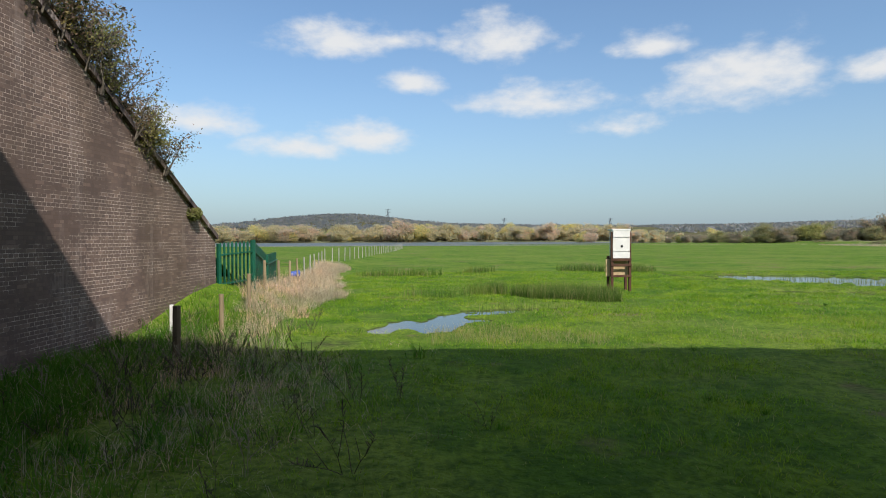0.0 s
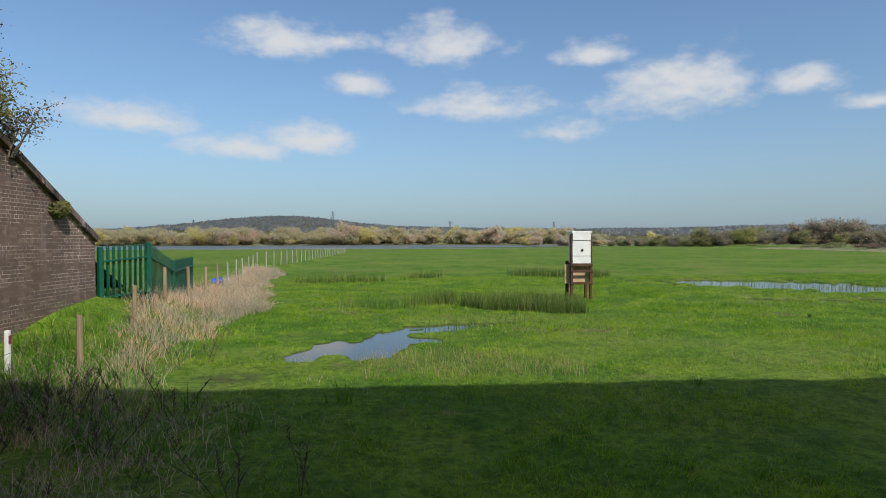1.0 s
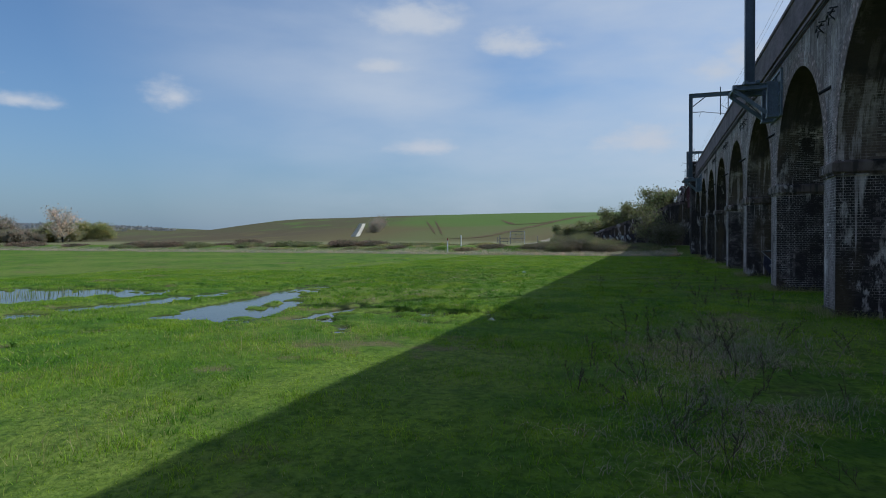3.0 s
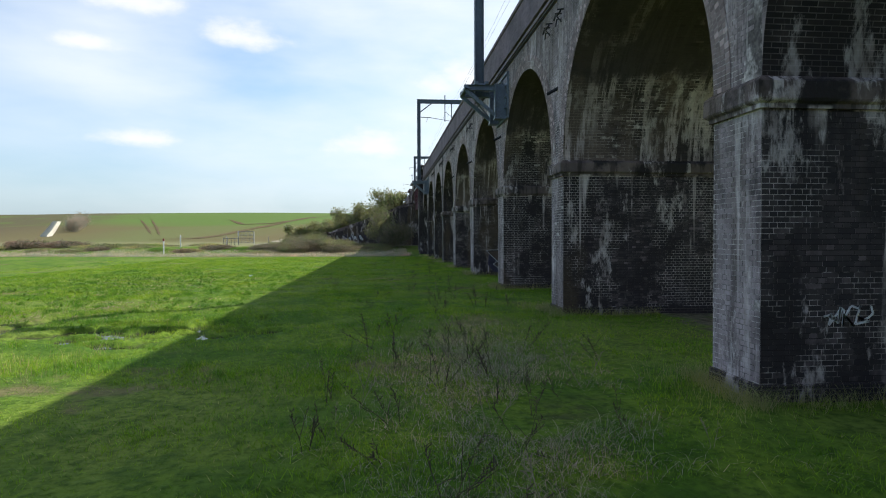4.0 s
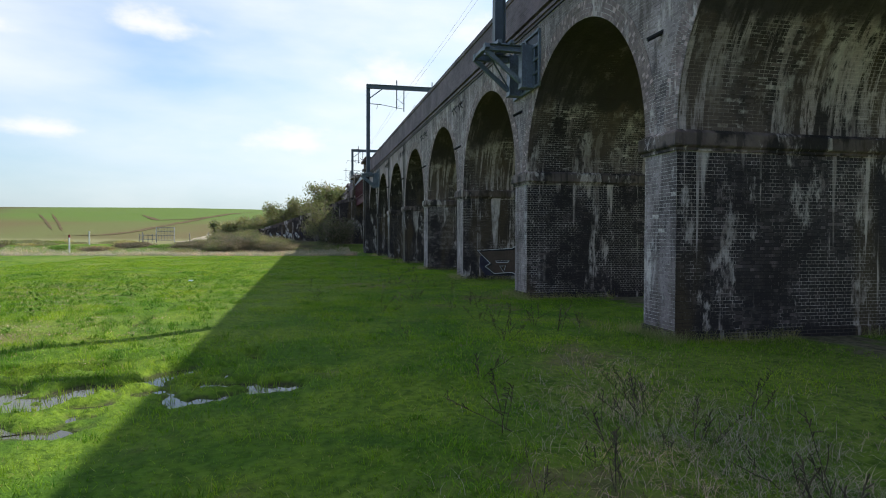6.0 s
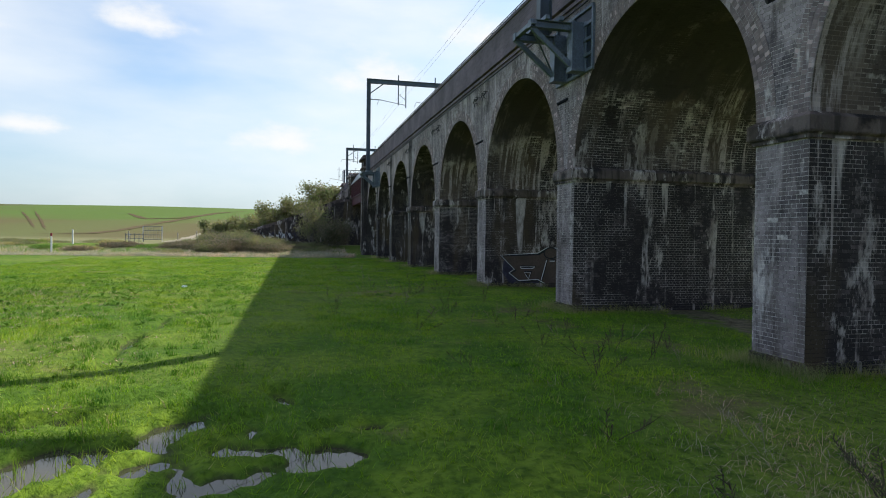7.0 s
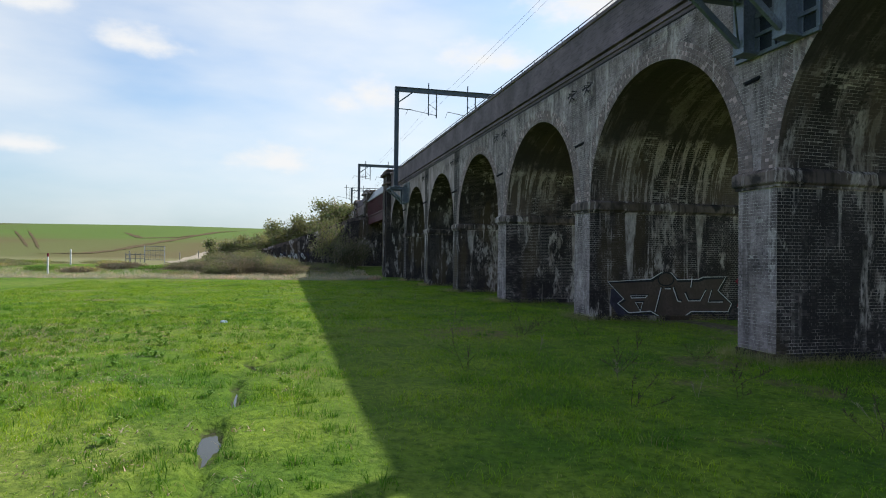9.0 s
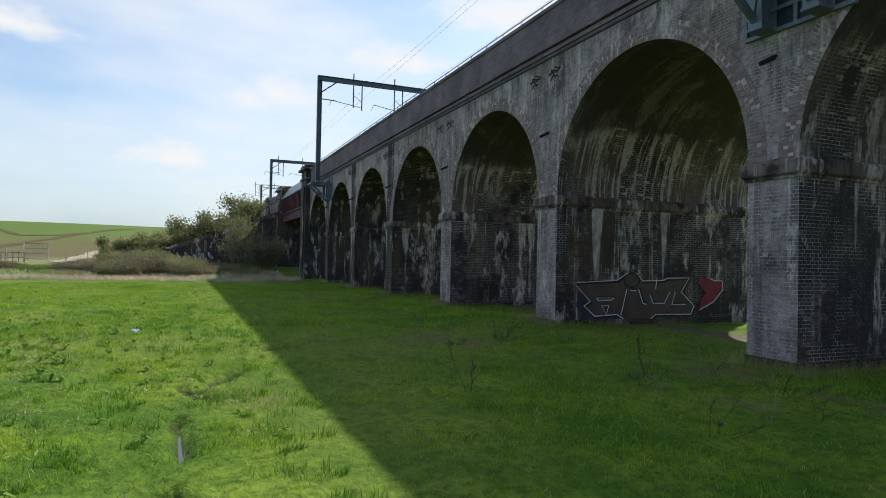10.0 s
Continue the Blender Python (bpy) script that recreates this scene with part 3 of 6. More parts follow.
def bar(bm, a, b, w=0.05, h=None, sides=4):
    """A straight bar of square or round section from a to b."""
    a, b = Vector(a), Vector(b)
    d = b - a
    q = d.to_track_quat("Z", "Y").to_matrix().to_4x4()
    m = Matrix.Translation((a + b) / 2) @ q
    if sides == 4:
        r = bmesh.ops.create_cube(bm, size=1.0, matrix=m @ Matrix.Diagonal((w, h or w, d.length, 1)))
    else:
        r = bmesh.ops.create_cone(bm, cap_ends=True, segments=sides, radius1=w / 2, radius2=(h or w) / 2, depth=d.length, matrix=m)
    return r["verts"]


def wave(seed, n=14, lo=0.2, hi=3.0):
    """Smooth random relief as a function of x and y, about -1 to 1."""
    rng = np.random.default_rng(seed)
    k = np.exp(rng.uniform(np.log(lo), np.log(hi), n))
    a = rng.uniform(0, 2 * np.pi, n)
    p = rng.uniform(0, 2 * np.pi, n)
    amp = (k / lo) ** -0.6
    amp /= np.sqrt((amp ** 2).sum() / 2)

    def f(x, y):
        s = 0
        for i in range(n):
            s = s + amp[i] * np.sin(k[i] * (x * np.cos(a[i]) + y * np.sin(a[i])) + p[i])
        return s * 0.5

    return f


def smooth01(v):
    v = np.clip(v, 0, 1)
    return v * v * (3 - 2 * v)


# ---- the lie of the land ----
W_FINE, W_MID, W_BIG, W_HILL = wave(1, 18, 1.2, 7.0), wave(2, 14, 0.25, 1.5), wave(3, 12, 0.03, 0.2), wave(4, 10, 0.002, 0.02)
# standing water: x, y, direction in degrees, half length, half width, depth
PONDS = [
    (-3.7, 14.4, 50, 1.75, 1.05, 0.20), (-1.5, 17.2, 18, 1.9, 0.55, 0.17), (-2.6, 16.0, 50, 1.2, 0.55, 0.15),
    (16.9, 31.2, -45, 6.6, 4.0, 0.26), (11.6, 23.4, -40, 2.2, 0.7, 0.15),
    (15.4, 17.7, 12, 2.4, 1.0, 0.20), (21.0, 19.1, 8, 6.8, 0.95, 0.20), (17.2, 16.7, 20, 3.0, 0.40, 0.16), (18.0, 14.2, -6, 2.6, 0.22, 0.16), (18.5, 22.4, -8, 5.5, 1.0, 0.17),
    (16.9, 11.4, 105, 1.7, 0.80, 0.22), (17.6, 9.9, 135, 0.90, 0.45, 0.17), (17.3, 8.9, 75, 1.10, 0.75, 0.135), (18.4, 9.2, 20, 0.80, 0.36, 0.14), (19.3, 8.3, 15, 0.48, 0.16, 0.16), (18.9, 10.9, 110, 0.8, 0.34, 0.17), (19.4, 9.1, 60, 0.5, 0.3, 0.15), (15.6, 10.6, 95, 0.8, 0.45, 0.14), (14.6, 13.4, 40, 1.6, 0.35, 0.13),
    (24.1, 11.4, 3, 1.2, 0.14, 0.17), (29.4, 11.1, 20, 0.8, 0.16, 0.16), (30.2, 10.7, -25, 0.7, 0.16, 0.16), (27.0, 11.3, 4, 1.2, 0.10, 0.15), (34.4, 7.9, 60, 0.6, 0.20, 0.15), (33.5, 9.2, -60, 0.5, 0.18, 0.15), (22.4, 11.3, 4, 1.0, 0.08, 0.14),
]
FAR_WATER = [(-240, 385, 1, 270, 128, 0.8), (-20, 238, 2, 62, 10, 0.5), (190, 150, -18, 40, 5, 0.6)]


def pond_mask(x, y):
    """How deep the hollows of the standing water lie at x, y."""
    d = np.zeros_like(x)
    for px, py, a, hl, hw, dep in PONDS + FAR_WATER:
        c, s = np.cos(np.radians(a)), np.sin(np.radians(a))
        sel = (np.abs(x - px) < 2.4 * hl + 0.5) & (np.abs(y - py) < 2.4 * hl + 0.5)
        xs, ys = x[sel], y[sel]
        u, v = ((xs - px) * c + (ys - py) * s) / hl, (-(xs - px) * s + (ys - py) * c) / hw
        r = np.sqrt(u * u + v * v)
        if hw < 0.26 and py < 100:
            r = r + 0.24 * W_FINE(xs * 1.3, ys * 1.3) + 0.24 * W_FINE(xs * 3.1, ys * 3.1)
        elif py < 100:
            r = r + 0.32 * W_FINE(xs * 0.55, ys * 0.55) + (0.5 if hw < 0.7 else min(0.45, 0.15 + 0.4 * hw)) * W_FINE(xs * 1.9, ys * 1.9)
        if px > 14 and py < 14 and hw > 0.2:
            r = r + 0.55 * W_FINE(xs * 2.6, ys * 2.6) + 0.45 * W_FINE(ys * 5.1, xs * 4.3)
        broken = 0.70 + 0.95 * W_FINE(xs * 2.7, ys * 2.7) if px > 14 and py < 14 and hl > 0.4 and hw > 0.26 else 1.0
        d[sel] = np.maximum(d[sel], dep * smooth01(1.5 - r) * broken)
    return d


def bank(x, y):
    """The bank that rises to the foot of the wing wall and runs on along the fences."""
    side = smooth01((-7.2 - 0.12 * np.clip(y - 10, 0, 60) - x) / 3.2)
    along = 0.05 + 1.05 * smooth01((y - 8.0) / 7.0) - 0.75 * smooth01((y - 16.5) / 6)
    return side * along * smooth01((120 - y) / 60) * smooth01((y + 14) / 6)


def land(x, y):
    near = smooth01((90 - np.hypot(x - 15, y - 12)) / 50)
    h = 0.075 + near * (0.026 * W_FINE(x, y) + 0.034 * W_MID(x, y)) + 0.05 * W_BIG(x, y) * near
    h = h - pond_mask(x, y)
    h = h + bank(x, y)
    # the pale verge and the slope of the corn field beyond the meadow
    edge = x - (80 + 0.16 * np.clip(y - 15, 0, 400))
    h = h + 0.9 * smooth01(edge / 12)
    rise = smooth01((edge - 40) / 200)
    shape = 11.3 * (0.86 + 0.14 * smooth01((y + 40) / 120)) * smooth01((330 - y) / 190) + 2.0
    knoll = 2.2 * np.exp(-((y - 200) / 24) ** 2 - ((x - 300) / 50) ** 2)
    h = h + rise * (shape + 1.3 * W_HILL(x, y)) + knoll
    # low hills to the north
    far = smooth01((y - 570) / 850)
    ridge = 31 + 27 * np.exp(-((x + 300) / 165) ** 2)
    h = h + far * (ridge + 5 * W_HILL(x * 0.7, y * 0.7)) * smooth01((1700 - np.abs(x)) / 900 + 0.45)
    return h


LATTICE = {}


def ground_at(x, y):
    """Height of the meadow's surface, from its lattice where that is fine enough."""
    if not LATTICE:
        gx, gy = -22 + 0.12 * np.arange(790), -12 + 0.12 * np.arange(500)
        X, Y = np.meshgrid(gx, gy)
        LATTICE["h"] = land(X.ravel(), Y.ravel()).reshape(X.shape)
    h = LATTICE["h"]
    u, v = (x + 22) / 0.12, (y + 12) / 0.12
    if len(x) == 0 or u.min() < 0 or v.min() < 0 or u.max() > 788 or v.max() > 498:
        return land(x, y)
    i, j = u.astype(int), v.astype(int)
    u, v = u - i, v - j
    return (h[j, i] * (1 - u) + h[j, i + 1] * u) * (1 - v) + (h[j + 1, i] * (1 - u) + h[j + 1, i + 1] * u) * v


def axis(lo, hi, step, grow, reach):
    """Grid lines: even between lo and hi, ever wider out to reach."""
    mid = list(np.arange(lo, hi + 1e-6, step))
    up, s, v = [], step, hi
    while v < reach:
        s = min(s * grow, 260)
        v += s
        up.append(v)
    dn, s, v = [], step, lo
    while v > -reach:
        s = min(s * grow, 260)
        v -= s
        dn.append(v)
    return np.array(dn[::-1] + mid + up)


def build_ground():
    xs, ys = axis(-13, 42, 0.12, 1.06, 4200), axis(-9, 34, 0.12, 1.06, 4200)
    X, Y = np.meshgrid(xs, ys)
    Z = land(X, Y)
    nx, ny = len(xs), len(ys)
    idx = np.arange(nx * ny).reshape(ny, nx)
    f = np.stack([idx[:-1, :-1], idx[:-1, 1:], idx[1:, 1:], idx[1:, :-1]], -1).reshape(-1, 4)
    cx, cy = X[:-1, :-1].ravel(), Y[:-1, :-1].ravel()
    slot = (cx > 90 + 0.16 * np.clip(cy - 15, 0, 400)) | (cy > 330)
    ob = raw("ground", np.stack([X, Y, Z], -1).reshape(-1, 3), f, [M_MEADOW, M_FIELD], smooth=True, slots=slot.astype(int))
    tagged(ob, "green grazed flood meadow rising to far corn fields", "meadow", kind="structure")


def build_water():
    for i, (px, py, a, hl, hw, dep) in enumerate(PONDS + FAR_WATER):
        bm = bmesh.new()
        level = -0.0012 * i
        c, s = math.cos(radians(a)), math.sin(radians(a))
        ring = []
        for j in range(28):
            t = 2 * math.pi * j / 28
            u, v = 2.1 * hl * math.cos(t), 2.1 * hw * math.sin(t)
            ring.append(bm.verts.new((px + u * c - v * s, py + u * s + v * c, level)))
        bm.faces.new(ring)
        ob = part("puddle" if py < 100 else "flood_water", bm, M_WATER if py < 100 else M_FLOOD)
        tagged(ob, "shallow rain puddle standing in the wet meadow" if py < 100 else "wide sheet of flood water before the far woods", "water", group="standing water", kind="structure")


# ---- the brick viaduct ----
PITCH, PIER, DEEP = 8.7, 1.2, 8.8
PX = [0.9, 9.77] + [18.936 + PITCH * k for k in range(7)]
IMP0, IMP1, R, TOP = 4.0, 4.43, 3.75, 9.10
CROWN = IMP1 + R
NEAR = range(1, 6)


def span(k):
    """Middle and radius of the arch between piers k and k + 1; -1 is the first bay."""
    x0 = PX[k] + PIER if k >= 0 else PX[0] - PITCH + PIER
    x1 = PX[k + 1] if k + 1 < len(PX) else PX[k] + PITCH
    return (x0 + x1) / 2, (x1 - x0) / 2


def bond(u0, u1, v0, v1, rng, course=0.075, joint=0.011):
    """English bond over a rectangle: rows of stretchers and rows of headers in turn."""
    v, row = v0, 0
    while v < v1 - 0.03:
        step = 0.2345 if row % 2 else 0.1172
        u = u0 + (0 if row % 2 == 0 else -0.058)
        while u < u1 - 0.02:
            a, b = max(u, u0), min(u + step, u1)
            if b - a > 0.03:
                yield a + joint / 2, b - joint / 2, v + joint / 2, min(v + course, v1) - joint / 2
            u += step
        v, row = v + course, row + 1


QUADS = np.array([[4, 5, 6, 7], [0, 1, 5, 4], [1, 2, 6, 5], [2, 3, 7, 6], [3, 0, 4, 7]])


def lay(name, spots, parent, material=None, label="", proud=0.003):
    """Bricks joined into one part. spots: for each, the four front corners and the way out."""
    if not spots:
        return None
    rng = np.random.default_rng(len(spots))
    P = np.array([s[0] for s in spots], np.float32)
    O = np.array([s[1] for s in spots], np.float32)
    out = proud * (1.0 + rng.normal(0, 0.35, len(P)).clip(-0.7, 0.9))[:, None, None] * O[:, None, :]
    V = np.concatenate([P - 0.02 * O[:, None, :], P + out], 1)
    F = (QUADS[None] + 8 * np.arange(len(P))[:, None, None]).reshape(-1, 4)
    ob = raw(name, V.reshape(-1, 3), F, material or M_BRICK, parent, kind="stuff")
    if label:
        ob["label"] = label
    return ob


def brick_mesh(w, h, depth=0.0035):
    """One chamfered brick face block, standing out along -y of its own axes."""
    bm = bmesh.new()
    box(bm, (-w / 2, -0.02, -h / 2), (w / 2, depth, h / 2), 0.0015)
    me = bpy.data.meshes.new("brick")
    bm.to_mesh(me)
    bm.free()
    me.materials.append(M_BRICK)
    return me


def tower_box(bm, x0, x1, z0, z1, y=0.0, deep=DEEP):
    box(bm, (x0, -deep - y, z0), (x1, y, z1))


def impost_course(x0, x1, parent):
    """A moulded stone band round a pier."""
    bm = bmesh.new()
    rings = []
    for out, z in ((-0.02, IMP0), (0.05, IMP0), (0.055, IMP0 + 0.06), (0.10, IMP0 + 0.09), (0.115, IMP0 + 0.12), (0.11, IMP1 - 0.08), (0.085, IMP1 - 0.05), (0.02, IMP1), (-0.02, IMP1)):
        ring = []
        for (xa, ya), (xb, yb) in zip(((x0 - out, out), (x1 + out, out), (x1 + out, -DEEP - out), (x0 - out, -DEEP - out)), ((x1 + out, out), (x1 + out, -DEEP - out), (x0 - out, -DEEP - out), (x0 - out, out))):
            n = 3 if abs(xb - xa) > abs(yb - ya) else 14
            ring += [bm.verts.new((xa + (xb - xa) * i / n + noise.noise((xa * 3 + i, ya + yb, z * 9)) * 0.006, ya + (yb - ya) * i / n + noise.noise((xb * 3 - i, ya, z * 7)) * 0.006, z)) for i in range(n)]
        rings.append(ring)
    for a, b in zip(rings, rings[1:]):
        for i in range(len(a)):
            j = (i + 1) % len(a)
            bm.faces.new((a[i], b[i], b[j], a[j]))
    bmesh.ops.recalc_face_normals(bm, faces=bm.faces)
    return part("impost", bm, M_STONE, parent, "weathered grey stone impost band")


def arch_part(k, parent):
    """The barrel, its front and rear walls and spandrels between piers k and k + 1."""
    xc, rad = span(k)
    n = 48
    v, f, slot = [], [], []

    def quad(a, b, c, d, s):
        i = len(v)
        v.extend((a, b, c, d))
        f.append((i, i + 1, i + 2, i + 3))
        slot.append(s)

    pts = [(xc - rad * math.cos(math.pi * i / n), IMP1 + rad * math.sin(math.pi * i / n)) for i in range(n + 1)]
    for (xa, za), (xb, zb) in zip(pts, pts[1:]):
        quad((xa, 0, za), (xb, 0, zb), (xb, 0, TOP), (xa, 0, TOP), 0)
        quad((xb, -DEEP, zb), (xa, -DEEP, za), (xa, -DEEP, TOP), (xb, -DEEP, TOP), 0)
        quad((xa, 0, za), (xa, -DEEP, za), (xb, -DEEP, zb), (xb, 0, zb), 1)
    near = k in NEAR
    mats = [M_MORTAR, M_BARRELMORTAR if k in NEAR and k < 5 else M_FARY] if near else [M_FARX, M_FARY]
    return raw("arch", v, f, mats, parent, slots=slot)


def build_viaduct():
    via = empty("viaduct", (0, 0, 0), label="long blackened brick railway viaduct with round arches", category="viaduct")
    # abutment that closes the first bay
    bm = bmesh.new()
    tower_box(bm, -10.55, PX[0] - PITCH + PIER, -0.4, TOP)
    part("abutment", bm, M_FARY, via)
    impost_course(-10.40, PX[0] - PITCH + PIER, via)
    piers = []
    for k, x in enumerate(PX):
        near = k in NEAR
        bm = bmesh.new()
        tower_box(bm, x, x + PIER, -0.4, IMP0)
        tower_box(bm, x, x + PIER, IMP1 - 0.02, TOP)
        p = part("pier", bm, M_MORTAR if near else M_FARY, via)
        bm = bmesh.new()
        box(bm, (x - 0.045, -DEEP - 0.045, -0.4), (x + PIER + 0.045, 0.045, 0.29), 0.02)
        part("plinth", bm, M_PLINTH, via, "damp dark brick plinth")
        piers.append(p)
        impost_course(x, x + PIER, via)
    for k in range(-1, len(PX)):
        arch_part(k, via)
    # string courses, parapets with coping, track bed
    xa, xb = -10.55, PX[-1] + PITCH
    for y, s in ((0.0, 1), (-DEEP, -1)):
        bm = bmesh.new()
        prof = [(-0.5, TOP), (0.05, TOP), (0.05, TOP + 0.10), (0.11, TOP + 0.10), (0.11, TOP + 0.21), (0.02, TOP + 0.22), (0.02, TOP + 0.30), (0.14, TOP + 0.31), (0.14, TOP + 0.39), (0.03, TOP + 0.40), (-0.5, TOP + 0.40)]
        ra, rb = ([bm.verts.new((x, y + s * o, z)) for o, z in prof] for x in (xa, xb))
        for i in range(len(prof)):
            j = (i + 1) % len(prof)
            bm.faces.new((ra[i], ra[j], rb[j], rb[i]))
        bm.faces.new(ra)
        bm.faces.new(rb[::-1])
        bmesh.ops.recalc_face_normals(bm, faces=bm.faces)
        part("string_course", bm, M_PARAPET, via, "dark double brick string course")
        bm = bmesh.new()
        ys = sorted((y + s * 0.03, y - s * 0.42))
        box(bm, (xa, ys[0], TOP + 0.40), (xb, ys[1], 10.72))
        part("parapet", bm, M_PARAPET, via)
        bm = bmesh.new()
        x = xa
        while x < xb:
            ys = sorted((y + s * 0.08, y - s * 0.47))
            box(bm, (x + 0.004, ys[0], 10.72), (min(x + 1.2, xb) - 0.004, ys[1], 10.87), 0.015)
            x += 1.2
        part("coping", bm, M_PARAPET, via)
    bm = bmesh.new()
    box(bm, (xa, -DEEP + 0.4, TOP - 0.02), (xb, -0.4, TOP + 0.25))
    part("track_bed", bm, M_STALK, via)
    # handrail along the coping
    bm = bmesh.new()
    bar(bm, (xa, -0.15, 11.15), (xb, -0.15, 11.15), 0.045, sides=6)
    part("handrail", bm, M_MAST, via, "thin grey steel handrail")
    x, i = xa + 0.4, 0
    post_me = None
    while x < xb:
        if post_me is None:
            bm = bmesh.new()
            bar(bm, (0, -0.15, 10.85), (0, -0.15, 11.15), 0.04, sides=6)
            ob = part("rail_post", bm, M_MAST, via)
            post_me = ob.data
        else:
            ob = new("rail_post", post_me)
            ob.parent = via
        ob.location.x = x
        x += 1.45
    # drain spouts and cable clamps on the spandrels
    for k in range(1, 9):
        bm = bmesh.new()
        bar(bm, (PX[k] + 0.55, -0.05, 6.60), (PX[k] + 0.70, 0.28, 6.42), 0.10, sides=8)
        part("drain_spout", bm, M_DARK, via, "short black iron drain spout")
        if k == 3:
            continue
        for dx in (-0.05, 1.15):
            bm = bmesh.new()
            x = PX[k] + dx
            bar(bm, (x, 0.0, 8.62), (x, 0.20, 8.60), 0.03)
            bar(bm, (x + 0.24, 0.0, 8.58), (x + 0.24, 0.20, 8.56), 0.03)
            bar(bm, (x + 0.24, 0.0, 8.34), (x + 0.24, 0.18, 8.54), 0.025)
            tube(bm, [(x - 0.22, 0.16, 8.50), (x - 0.05, 0.20, 8.42), (x + 0.12, 0.21, 8.47), (x + 0.30, 0.20, 8.40), (x + 0.46, 0.13, 8.50)], 0.026, 0.026, 6)
            tube(bm, [(x - 0.10, 0.12, 8.30), (x + 0.10, 0.18, 8.36), (x + 0.34, 0.14, 8.24)], 0.018, 0.018, 6)
            part("cable_clamp", bm, M_DARK, via, "black cable clamp bolted under the string course")
    bm = bmesh.new()
    bar(bm, (xa, 0.17, 8.98), (xb, 0.17, 8.98), 0.05, sides=6)
    part("cable", bm, M_DARK, via)
    return via, piers


def build_wing_wall():
    """The sloping retaining wall beside the first bay, its coping and the bank behind."""
    x, y1, z1, slope = -10.55, 14.5, 2.40, 0.555

    def ztop(y):
        return z1 + slope * (y1 - y)

    wall = empty("wing_wall", (x, y1, 0), label="sloping brown brick retaining wall with pale mortar", category="wall")
    wall["kind"] = "structure"
    bm = bmesh.new()
    prof = [(-0.0, -0.5), (y1, -0.5), (y1, z1), (0.0, ztop(0.0))]
    a = [bm.verts.new((0, py - y1, pz)) for py, pz in prof]
    b = [bm.verts.new((-0.7, py - y1, pz)) for py, pz in prof]
    bm.faces.new(a[::-1])
    bm.faces.new(b)
    for i in range(4):
        bm.faces.new((a[i], a[(i + 1) % 4], b[(i + 1) % 4], b[i]))
    bmesh.ops.recalc_face_normals(bm, faces=bm.faces)
    core = part("wall_core", bm, M_MORTAR_WING, wall)
    bm = bmesh.new()
    t = Vector((0, y1, z1)) - Vector((0, 0, ztop(0)))
    steps = 26
    for i in range(steps):
        pa = Vector((-0.3, -y1, ztop(0))) + t * (i / steps)
        pb = Vector((-0.3, -y1, ztop(0))) + t * ((i + 0.98) / steps)
        bar(bm, pa + Vector((0, 0, 0.06)), pb + Vector((0, 0, 0.06)), 0.80, 0.13)
    part("coping", bm, M_STONE, wall, "dark mossy sloping brick coping")
    # earth of the embankment behind
    v, f = [], []
    ys = np.linspace(-30, 34, 65)
    xs = np.array([-10.9, -12.5, -16, -22, -32, -50, -80])
    for yy in ys:
        for xx in xs:
            hz = np.clip(ztop(yy) - 0.10 if yy < y1 else z1 - 0.10 - (yy - y1) * 0.5, 0.0, 10.4)
            if yy < -9:
                hz = max(0, 10.4 - (-9 - yy) * 0.6)
            hz = hz + 0.12 * float(W_MID(xx, yy)) if hz > 0.3 else hz - 0.3
            v.append((xx, yy, hz))
    n = len(xs)
    for j in range(len(ys) - 1):
        for i in range(n - 1):
            q = j * n + i
            f.append((q, q + n, q + n + 1, q + 1))
    ob = raw("embankment", v, f, M_MEADOW, smooth=True)
    tagged(ob, "grassy railway embankment behind the brick wall", "embankment", kind="structure")
    return wall, ztop


# ---- overhead line steelwork ----
def i_section(bm, a, b, w, d, turn=0.0):
    """An H-section steel member along z from a to b, web along y."""
    x, y = a[0], a[1]
    for dy in (-d / 2, d / 2):
        box(bm, (x - w / 2, y + dy - 0.014, a[2]), (x + w / 2, y + dy + 0.014, b[2]))
    box(bm, (x - 0.012, y - d / 2, a[2]), (x + 0.012, y + d / 2, b[2]))


